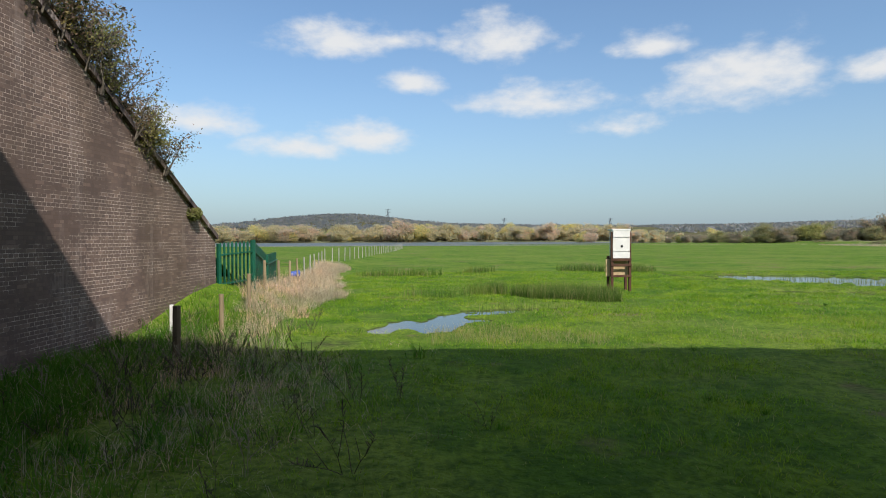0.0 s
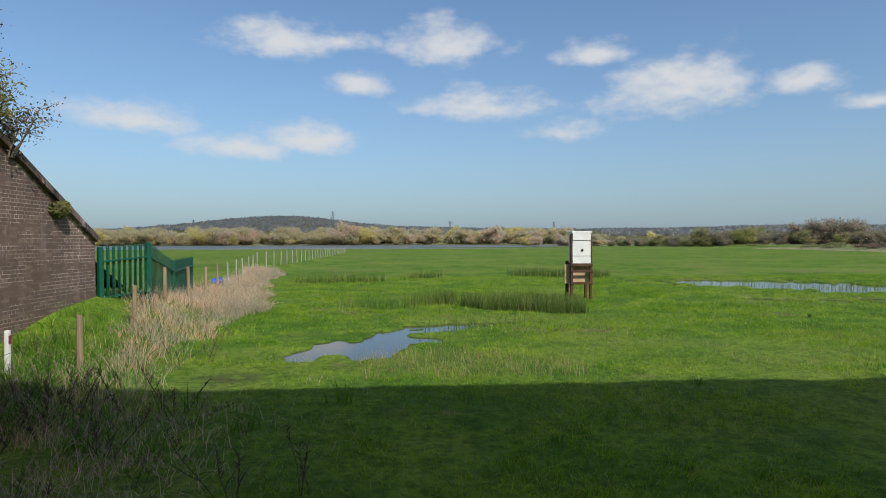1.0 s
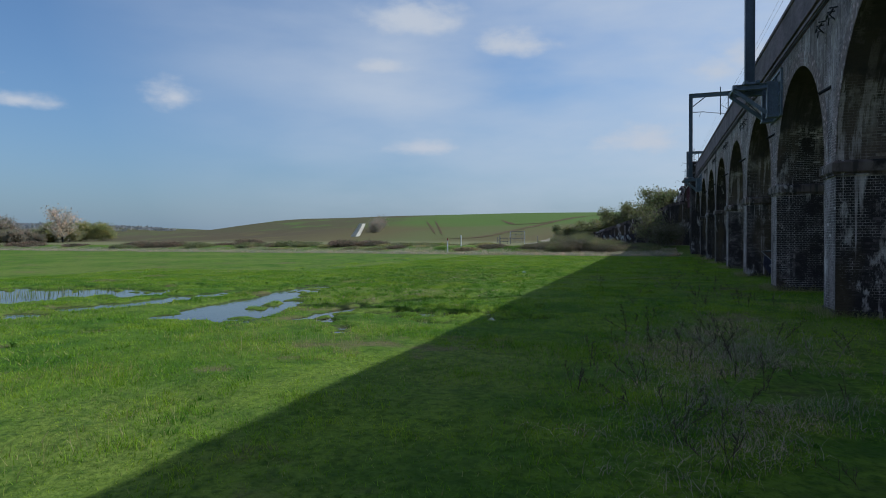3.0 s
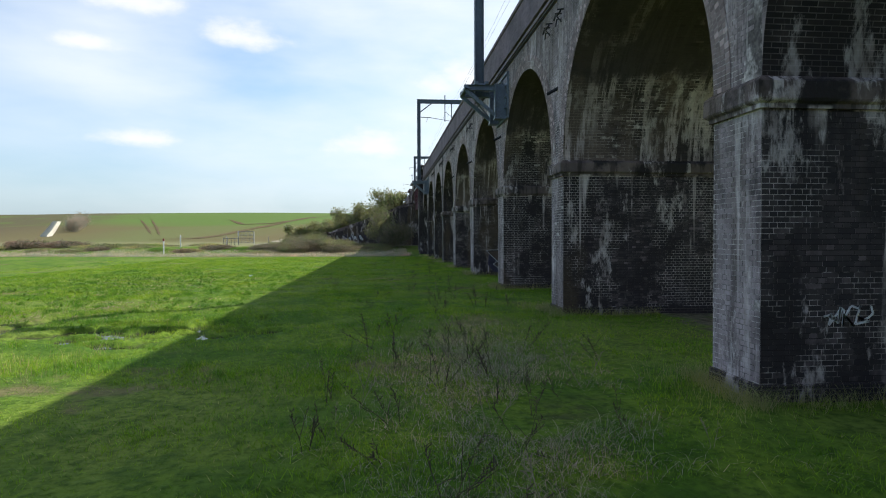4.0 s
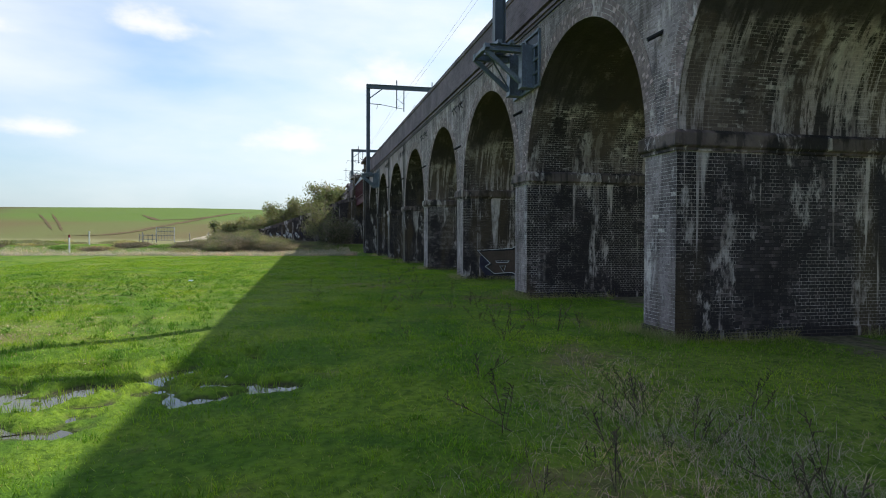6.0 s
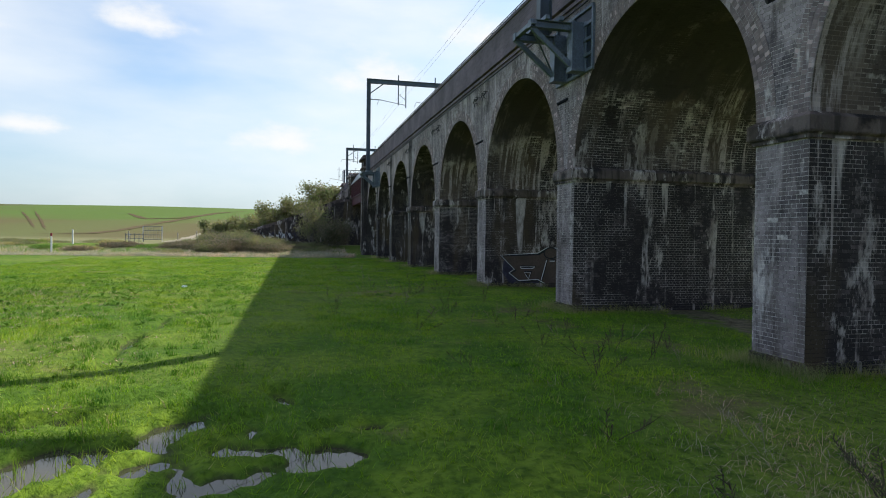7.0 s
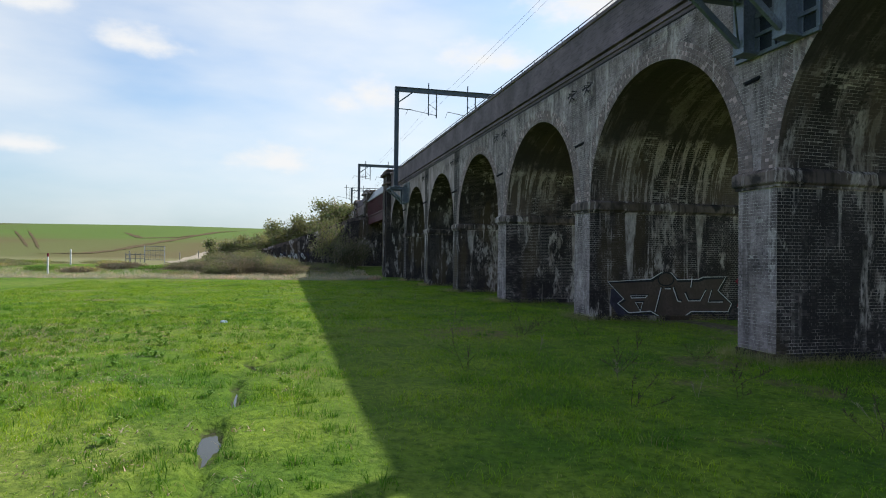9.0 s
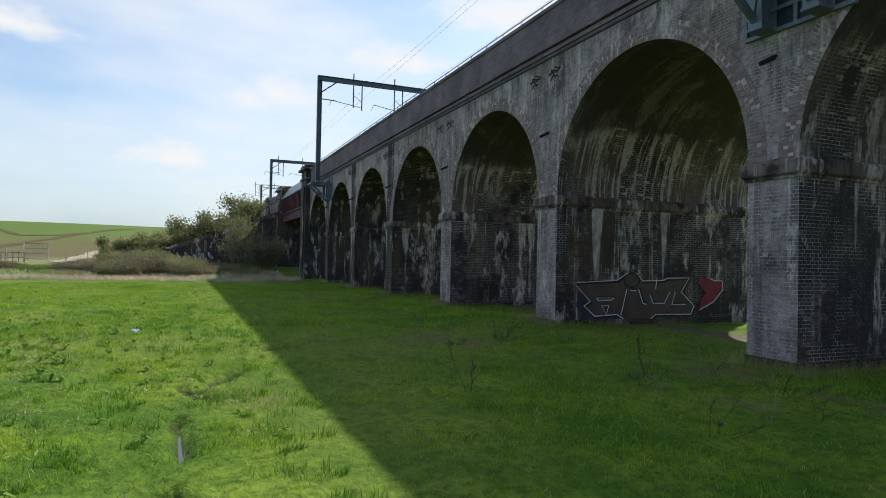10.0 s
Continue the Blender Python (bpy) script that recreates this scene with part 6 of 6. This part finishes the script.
        h = (0.6 + 1.0 * float(smooth01(np.array((23 - y) / 8))) * float(smooth01(np.array((y - 9.0) / 4)))) * rng.uniform(0.7, 1.15)
        shrub("bramble", (x, y, float(ground_at(np.array([x]), np.array([y]))[0]) - 0.1), h, 1.7, (M_THICKET, M_HEDGE, M_THICKET, M_HEDGE)[i % 4], 200 + i, 22, 0.06, "tangled brown-green bramble thicket before the abutment", "brambles", 0.24)
    # low weeds between the verge and the field
    for i in range(46):
        y = rng.uniform(16, 75)
        x = 84 + 0.16 * (y - 15) + rng.uniform(0, 14)
        shrub("verge_weed", (x, y, float(ground_at(np.array([x]), np.array([y]))[0]) - 0.05), rng.uniform(0.25, 0.6), 1.7, (M_HEDGE, M_PALE, M_DOCK, M_SCRUB)[i % 4], 600 + i, 16, 0.07, "low grey-green weeds behind the dry verge", "verge weeds", 0.3)
    for i in range(22):
        y = rng.uniform(30, 230)
        x = 86 + 0.16 * (y - 15) + rng.uniform(-2, 8)
        shrub("verge_bush", (x, y, float(ground_at(np.array([x]), np.array([y]))[0]) - 0.1), rng.uniform(0.5, 1.1), 2.6, M_SCRUB if i % 2 else M_HEDGE, 300 + i, 24, 0.14, "low brown bush along the meadow's edge", "verge bushes", 0.3)


def build_far_trees():
    rng = random.Random(31)
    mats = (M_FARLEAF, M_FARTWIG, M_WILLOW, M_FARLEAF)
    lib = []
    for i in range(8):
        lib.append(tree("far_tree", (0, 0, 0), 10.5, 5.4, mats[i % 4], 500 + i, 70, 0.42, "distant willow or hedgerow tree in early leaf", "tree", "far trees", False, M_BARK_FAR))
    spots = []
    # woods beyond the flood water
    for i in range(290):
        spots.append((rng.uniform(-600, 130), rng.uniform(556, 620), rng.uniform(1.0, 1.75)))
    for i in range(22):
        spots.append((rng.uniform(60, 140), rng.uniform(300, 420), rng.uniform(0.4, 0.8)))
    for x, y, s in ((-72, 548, 2.1), (-66, 552, 1.8)):
        spots.append((x, y, s))
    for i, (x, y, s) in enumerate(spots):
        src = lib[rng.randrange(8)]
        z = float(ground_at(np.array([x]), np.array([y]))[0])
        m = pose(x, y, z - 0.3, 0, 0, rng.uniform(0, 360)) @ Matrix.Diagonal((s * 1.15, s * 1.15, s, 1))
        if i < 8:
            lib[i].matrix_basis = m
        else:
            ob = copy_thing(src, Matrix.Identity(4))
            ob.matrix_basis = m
    # hedge and single trees to the north-east
    kinds = (M_MIDLEAF, M_MIDTWIG, M_MIDLEAF, M_MIDWILLOW, M_MIDTWIG)
    hedge = [tree("hedgerow_tree", (0, 0, 0), 10.0, 5.6, kinds[i], 540 + i, 90, 0.24, ("round olive hedgerow tree in early leaf", "brown twiggy hedgerow tree before leafing", "round olive hedgerow tree in early leaf", "bright yellow-green willow in the hedgerow", "brown twiggy hedgerow tree before leafing")[i], "tree", "hedgerow trees", False, M_BARK_FAR) for i in range(5)]
    spots = []
    for i in range(58):
        t = i / 57
        spots.append((92 + 80 * t + rng.uniform(-5, 5), 292 - 92 * t + rng.uniform(-6, 14), rng.uniform(0.28, 0.55) * (1.0 + 0.5 * t)))
    for x, y, s in ((104, 276, 0.62), (118, 262, 0.95), (124, 258, 0.80), (132, 252, 0.95), (142, 262, 0.9), (152, 232, 1.25), (160, 228, 1.2), (147, 236, 1.1), (170, 216, 0.9), (177, 210, 1.0), (182, 204, 0.95)):
        spots.append((x, y, s))
    for i, (x, y, s) in enumerate(spots):
        z = float(ground_at(np.array([x]), np.array([y]))[0])
        m = pose(x, y, z - 0.8 * s, 0, 0, rng.uniform(0, 360)) @ Matrix.Diagonal((s * 1.15, s * 1.15, s, 1))
        if i < 5:
            hedge[i].matrix_basis = m
        else:
            copy_thing(hedge[rng.randrange(5)], Matrix.Identity(4)).matrix_basis = m
    bare = tree("bare_oak", (160, 198, 1.0), 13.0, 5.0, M_FARTWIG, 700, 12, 0.35, "leafless dark oak standing above the hedge", "tree", "", True, M_DARK)
    # woods on the far ridge, haze painted into their leaf colour
    n = 5200
    r = np.random.default_rng(3)
    x = r.uniform(-900, 1100, n)
    y = r.uniform(900, 1500, n)
    tip = np.stack([x, y, ground_at(x, y) + 3], -1)
    keep = (W_HILL(x * 2.2, y * 2.2) > 0.0) | (y > 1380)
    leaf = leaf_cloud("ridge_wood", tip[keep], (9, 9, 1.2), 16, 2.6, M_FARHAZED, None, 5)
    tagged(leaf, "far ridge woods with haze put into their leaf colour", "woods", kind="stuff")


def build_field_things():
    def zl(x, y):
        return float(ground_at(np.array([x]), np.array([y]))[0])
    for x, y, h in ((85, 33.2, 2.0), (93, 33.6, 1.7), (128, 27.7, 1.4), (144, 26.8, 1.4), (163, 25.6, 1.5), (109, 31.2, 1.6)):
        bm = bmesh.new()
        box(bm, (-0.07, -0.07, -0.2), (0.07, 0.07, h), 0.01)
        ob = part("field_post", bm, M_WHITE if x < 95 else M_POSTGREY)
        ob.matrix_world = pose(x, y, zl(x, y))
        tagged(ob, "pale post along the field track" if x > 90 else "white post with a red top at the meadow's edge", "post", group="track posts")
        if x < 90:
            bm = bmesh.new()
            box(bm, (-0.075, -0.075, h - 0.32), (0.075, 0.075, h + 0.01))
            part("red_band", bm, M_SPRAYRED, ob)
    g = empty("mesh_gate", (112, 28.6, zl(112, 28.6)), -80, label="pale steel mesh gate panel by the field track", category="gate")
    for x in (-1.3, 1.3):
        bm = bmesh.new()
        box(bm, (x - 0.06, -0.06, -0.3), (x + 0.06, 0.06, 2.35))
        part("post", bm, M_WHITE, g)
    for z in (0.35, 1.05, 1.7, 2.3):
        bm = bmesh.new()
        box(bm, (-1.3, -0.03, z - 0.05), (1.3, 0.03, z + 0.05))
        part("rail", bm, M_POSTGREY, g)
    for i in range(12):
        bm = bmesh.new()
        x = -1.2 + i * 0.218
        box(bm, (x - 0.02, -0.02, 0.35), (x + 0.02, 0.02, 2.3))
        part("bar", bm, M_POSTGREY, g)
    hf = empty("field_fence", (110.5, 32.0, zl(110.5, 32.0)), -75, label="low weathered rail fence beside the mesh gate", category="fence")
    for i in range(5):
        bm = bmesh.new()
        box(bm, (i * 0.6 - 0.05, -0.05, -0.3), (i * 0.6 + 0.05, 0.05, 1.3))
        part("post", bm, M_POSTGREY, hf)
    for z in (0.5, 1.1):
        bm = bmesh.new()
        box(bm, (0, -0.08, z - 0.05), (2.4, -0.05, z + 0.05))
        part("rail", bm, M_POSTGREY, hf)
    # pale steps up the slope
    s = empty("hill_steps", (178, 95, 0), label="pale flight of steps cut into the far slope", category="steps")
    for i in range(26):
        x, y = i * 2.5, i * 1.13
        bm = bmesh.new()
        z = zl(178 + x, 95 + y)
        box(bm, (x - 1.3, y - 0.9, z - 0.6), (x + 1.3, y + 0.9, z + 0.35))
        part("step", bm, M_CHALK, s)
    for i in range(5):
        x, y = 196 + i * 7.0, 97 + i * 2.4
        shrub("slope_bush", (x, y, zl(x, y) - 0.2), 3.6, 1.7, M_MIDTWIG, 400 + i, 6, 0.16, "grey leafless bush beside the far steps", "slope bushes", 0.3)
    # lattice pylons on the skyline
    for x, y, h in ((-170, 1200, 27), (60, 1300, 20), (290, 1350, 20), (-470, 1300, 16)):
        py = empty("pylon", (x, y, zl(x, y) - 1), label="distant grey lattice electricity pylon", category="pylon", group="skyline pylons")
        bm = bmesh.new()
        for sx, sy in ((-1, -1), (1, -1), (1, 1), (-1, 1)):
            bar(bm, (sx * 3, sy * 3, 0), (sx * 0.5, sy * 0.5, h), 0.35)
        for k in range(6):
            za, zb = h * k / 6, h * (k + 1) / 6
            ra, rb = 3 - 2.5 * k / 6, 3 - 2.5 * (k + 1) / 6
            bar(bm, (-ra, -ra, za), (rb, -rb, zb), 0.22)
            bar(bm, (ra, -ra, za), (-rb, -rb, zb), 0.22)
        part("tower", bm, M_MAST, py)
        for z in (0.72, 0.84, 0.96):
            bm = bmesh.new()
            bar(bm, (-5, 0, h * z), (5, 0, h * z), 0.35)
            part("cross_arm", bm, M_MAST, py)


def build_tracks():
    """Brown tractor runs and a bare headland band over the corn slope."""
    runs = (
        ("tractor_track", 0.45, ((246, 96), (218, 84), (181, 69))), ("tractor_track", 0.45, ((246, 92), (208, 77), (176, 65))),
        ("soil_band", 1.6, ((158, 62), (160, 51), (173, 48), (191, 46), (210, 42), (245, 34), (262, 24))),
        ("soil_band", 1.2, ((240, 62), (216, 52), (219, 43), (236, 36))),
        ("farm_track", 1.7, ((100, 24), (109, 25.4), (128, 27.2), (149, 27.9), (163, 27.4), (186, 25.1), (204, 22))),
    )
    for name, w, pts in runs:
        P = np.array(pts, float)
        s = np.linspace(0, len(P) - 1, 60)
        i = np.minimum(s.astype(int), len(P) - 2)
        f = (s - i)[:, None]
        f = f * f * (3 - 2 * f) * 0.4 + f * 0.6
        C = P[i] * (1 - f) + P[i + 1] * f
        T = np.gradient(C, axis=0)
        T /= np.linalg.norm(T, axis=1)[:, None]
        N = np.stack([-T[:, 1], T[:, 0]], -1)
        k = np.arange(60)
        wid = w * (0.75 + 0.35 * np.sin(k * 0.9) * np.sin(k * 0.37 + 1)) * np.minimum(1, np.minimum(k + 0.3, 59.3 - k) / 9)
        rows = [C + N * (wid * q)[:, None] for q in (-1, -0.33, 0.33, 1)]
        V = np.stack(rows, 1).reshape(-1, 2)
        Z = land(V[:, 0], V[:, 1]) + 0.10
        F = [(4 * a + b, 4 * a + 4 + b, 4 * a + 5 + b, 4 * a + 1 + b) for a in range(59) for b in range(3)]
        ob = raw(name, np.column_stack([V, Z]), F, M_SOIL if name != "farm_track" else M_TRACK)
        tagged(ob, "bare brown soil run across the young corn" if name != "farm_track" else "pale gravel farm track climbing past the gate", "track", group="field tracks", kind="structure")


def build_graffiti():
    """Sprayed lettering shapes and a heart on the west face of a pier."""
    x = PX[4] - 0.016
    g = empty("graffiti", (x, 0, 0), label="large brown outlined graffiti with a red heart", category="graffiti")

    def shape(name, pts, mat, lift):
        bm = bmesh.new()
        vs = [bm.verts.new((-lift, -0.55 - p * 1.0, q)) for p, q in pts]
        f = bm.faces.new(vs)
        r = bmesh.ops.extrude_face_region(bm, geom=[f])
        for v in r["geom"]:
            if isinstance(v, bmesh.types.BMVert):
                v.co.x += 0.006
        bmesh.ops.recalc_face_normals(bm, faces=bm.faces)
        part(name, bm, mat, g)

    def stroke(name, pts, mat, w, lift):
        bm = bmesh.new()
        closed = len(pts) > 2 and pts[0] == pts[-1]
        P = [Vector((-0.55 - p, q)) for p, q in (pts[:-1] if closed else pts)]
        n = len(P)
        rows = []
        for i, c in enumerate(P):
            a = P[i - 1] if closed or i else c
            b = P[(i + 1) % n] if closed or i < n - 1 else c
            d = ((c - a).normalized() + (b - c).normalized())
            d = d.normalized() if d.length > 1e-4 else (b - c).normalized()
            o = Vector((-d.y, d.x)) * w / 2
            rows.append([bm.verts.new((x, v.x, v.y)) for x, v in ((-lift, c + o), (-lift, c - o), (-lift + 0.006, c - o), (-lift + 0.006, c + o))])
        for i in range(n if closed else n - 1):
            a, b = rows[i], rows[(i + 1) % n]
            for j in range(4):
                bm.faces.new((a[j], a[(j + 1) % 4], b[(j + 1) % 4], b[j]))
        bmesh.ops.recalc_face_normals(bm, faces=bm.faces)
        part(name, bm, mat, g)

    shape("violet_shade", [(0.25, 0.75), (0.6, 0.30), (2.4, 0.15), (3.9, 0.35), (3.7, 1.3), (2.9, 1.75), (1.5, 1.4), (0.3, 1.25)], M_SPRAYVIOLET, 0.004)
    body = [(0.15, 1.52), (1.9, 1.62), (2.3, 1.85), (2.75, 1.85), (3.0, 1.60), (3.9, 1.62), (4.1, 1.70), (5.1, 1.72), (4.75, 1.2), (5.35, 0.7), (5.2, 0.40), (3.6, 0.42), (3.1, 0.10), (2.5, 0.12), (1.9, 0.45), (1.0, 0.40), (0.55, 0.75), (0.8, 0.9)]
    shape("letter_fill", body, M_SPRAYBROWN, 0.010)
    stroke("white_outline", body + body[:1], M_SPRAYWHITE, 0.036, 0.020)
    off = [(p + 0.05, q - 0.045) for p, q in body]
    stroke("black_outline", off + off[:1], M_INK, 0.10, 0.016)
    for pts in ([(1.1, 1.05), (1.8, 1.05), (1.7, 0.98), (1.15, 0.97), (1.1, 1.05)], [(1.3, 0.80), (1.6, 0.80), (1.5, 0.50), (1.3, 0.80)], [(2.35, 1.35), (2.1, 0.45)], [(2.85, 1.35), (3.05, 0.85), (3.2, 0.82)], [(3.35, 1.15), (3.5, 0.85), (4.0, 0.85), (4.25, 1.25)], [(4.5, 1.25), (4.35, 0.8), (5.0, 0.8)], [(2.5, 1.30), (2.75, 1.30)], [(3.65, 1.72), (3.6, 1.35)]):
        stroke("black_line", pts, M_INK, 0.085, 0.018)
        stroke("white_line", [(p - 0.03, q - 0.035) for p, q in pts], M_SPRAYWHITE, 0.034, 0.022)
    ring = [(2.52 + 0.33 * math.cos(t * math.pi / 10), 1.62 + 0.24 * math.sin(t * math.pi / 10)) for t in range(20)]
    shape("oval", ring, M_SPRAYBROWN, 0.024)
    stroke("oval_outline", ring + ring[:1], M_INK, 0.05, 0.028)
    heart = [(5.5, 1.55), (5.75, 1.75), (6.1, 1.70), (6.35, 1.62), (6.7, 1.62), (6.75, 1.30), (6.3, 0.85), (5.6, 0.55), (5.7, 0.95), (5.95, 1.15)]
    shape("heart", heart, M_SPRAYRED, 0.012)
    stroke("heart_outline", heart[2:8], M_SPRAYWHITE, 0.03, 0.02)
    # pale scrawl on the nearest pier side
    g2 = empty("scrawl", (PX[1] - 0.016, -0.9, 1.2), label="small pale sprayed scrawl on the pier side", category="graffiti")
    rng = random.Random(3)
    bm = bmesh.new()
    p = Vector((0, 0, 0))
    for i in range(26):
        q = Vector((0, -0.05 - 0.055 * i * 0.5 + rng.uniform(-0.12, 0.12), rng.uniform(-0.14, 0.16)))
        bar(bm, p, q, 0.008, 0.028)
        p = q
    part("paint_line", bm, M_SPRAYWHITE, g2)


# ---- put it together ----
build_ground()
build_water()
VIADUCT, PIERS = build_viaduct()
WING, WING_TOP = build_wing_wall()
build_far_end()
GX = PX[3] + 0.05
for gx in (GX - 5 * PITCH, GX, GX + 5 * PITCH):
    build_gantry(gx)
build_gantry(117.0, False, -0.85, DEEP + 0.4, 9.15)
build_gantry(150.0, False, -3.05, DEEP, 8.8, True)
build_wires([GX - 5 * PITCH, GX, GX + 5 * PITCH, 117.0, 150.0])
build_far_trees()
build_scrub()
build_field_things()
build_tracks()
build_fences()
build_stand()
build_graffiti()
build_rushes()
build_dry_grass()
build_grass()
build_weeds()


# ---- bricks ----
def wall_spots(u0, u1, v0, v1, place, out, rng, keep=None):
    s = []
    for a, b, c, d in bond(u0, u1, v0, v1, rng):
        if keep is None or keep(a, b, c, d):
            s.append(((place(a, c), place(b, c), place(b, d), place(a, d)), out))
    return s


def outside(xc, rad, a, b, c, d):
    """Whether a spandrel brick shows beyond the arch ring that overlaps it."""
    far = [math.hypot(q - xc, z - IMP1) for q in (a, b) for z in (c, d)]
    return max(far) > rad + 0.465 and min(far) > rad + 0.16


def build_bricks():
    rng = random.Random(1)
    shared = {}
    for k in NEAR:
        x = PX[k]
        p = PIERS[k]
        front = wall_spots(x, x + PIER, 0.0, IMP0, lambda u, v: (u, 0.0, v), (0, 1, 0), rng)
        west = wall_spots(-DEEP, 0.0, 0.0, IMP0, lambda u, v: (x, -u - DEEP, v), (-1, 0, 0), rng)
        upper = wall_spots(x, x + PIER, IMP1, TOP, lambda u, v: (u, 0.0, v), (0, 1, 0), rng, lambda a, b, c, d: all(outside(m, r, a, b, c, d) for m, r in (span(k), span(k - 1))))
        singles, rest = (front[60:360], front[:60] + front[360:]) if k < 5 else ([], front)
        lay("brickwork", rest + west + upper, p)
        for q, o in singles:
            w, h = q[1][0] - q[0][0], q[2][2] - q[0][2]
            key = (round(w, 2), round(h, 2))
            if key not in shared:
                shared[key] = brick_mesh(w, h)
            ob = new("brick", shared[key])
            ob.parent = p
            ob.location = ((q[0][0] + q[1][0]) / 2, rng.gauss(0, 0.0015), (q[0][2] + q[2][2]) / 2)
    arches = [o for o in VIADUCT.children if o.name.startswith("arch")]
    for k in NEAR:
        ar = arches[k + 1]
        xc, rad = span(k)
        sp = wall_spots(PX[k] + PIER, PX[k + 1], IMP1, TOP, lambda u, v: (u, 0.0, v), (0, 1, 0), rng, lambda a, b, c, d: outside(xc, rad, a, b, c, d))
        lay("brickwork", sp, ar)
        ring = []
        for j in range(4):
            r0, r1 = rad + 0.006 + j * 0.117, rad + 0.117 * (j + 1) - 0.005
            n = int(math.pi * (r0 + 0.05) / 0.078)
            for i in range(n):
                t0, t1 = math.pi * (i + 0.07) / n, math.pi * (i + 0.93) / n
                pt = lambda r, t: (xc - r * math.cos(t), 0.0135, IMP1 + r * math.sin(t))
                ring.append(((pt(r0, t0), pt(r0, t1), pt(r1, t1), pt(r1, t0)), (0, 1, 0)))
        n = 64
        v = [(xc - q * math.cos(math.pi * i / n), 0.0120, IMP1 + q * math.sin(math.pi * i / n)) for i in range(n + 1) for q in (rad, rad + 0.468)]
        raw("ring_mortar", v, [(2 * i, 2 * i + 2, 2 * i + 3, 2 * i + 1) for i in range(n)], M_RINGMORTAR, ar)
        lay("arch_ring", ring, ar, M_RING, "arch ring of pale-jointed header bricks")
        if k < 5:
            inn = []
            n = int(math.pi * rad / 0.075)
            for i in range(int(n * 0.42), n):
                t0, t1 = math.pi * (i + 0.07) / n, math.pi * (i + 0.93) / n
                tm = (t0 + t1) / 2
                o = (math.cos(tm), 0, -math.sin(tm))
                y = 0.117 if i % 2 else 0.0
                while y > -DEEP:
                    ya, yb = min(y - 0.006, -0.003), max(y - 0.2285, -DEEP)
                    pt = lambda t, yy: (xc - rad * math.cos(t), yy, IMP1 + rad * math.sin(t))
                    inn.append(((pt(t0, ya), pt(t1, ya), pt(t1, yb), pt(t0, yb)), o))
                    y -= 0.2345
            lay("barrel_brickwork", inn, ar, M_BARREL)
    # the wing wall
    core = [o for o in WING.children if o.name.startswith("wall_core")][0]
    y1 = 14.5
    spots = wall_spots(0.0, y1, 0.0, 11.0, lambda u, v: (0.0, u - y1, v), (1, 0, 0), rng, lambda a, b, c, d: WING_TOP(b) > d and c > -0.1)
    near = [s for s in spots if -6.2 < s[0][0][1] < -3.4 and 1.0 < s[0][0][2] < 2.4][:300]
    chosen = set(id(s) for s in near)
    lay("brickwork", [s for s in spots if id(s) not in chosen], core, M_BRICK_WING, "", 0.0014)
    wing_me = {}
    for q, o in near:
        w, h = q[1][1] - q[0][1], q[2][2] - q[0][2]
        key = (round(w, 2), round(h, 2))
        if key not in wing_me:
            wing_me[key] = brick_mesh(w, h, 0.0016).copy()
            wing_me[key].materials[0] = M_BRICK_WING
        ob = new("brick", wing_me[key])
        ob.parent = core
        ob.rotation_euler = (0, 0, -math.pi / 2)
        ob.location = (0.0, (q[0][1] + q[1][1]) / 2, (q[0][2] + q[2][2]) / 2)


build_bricks()
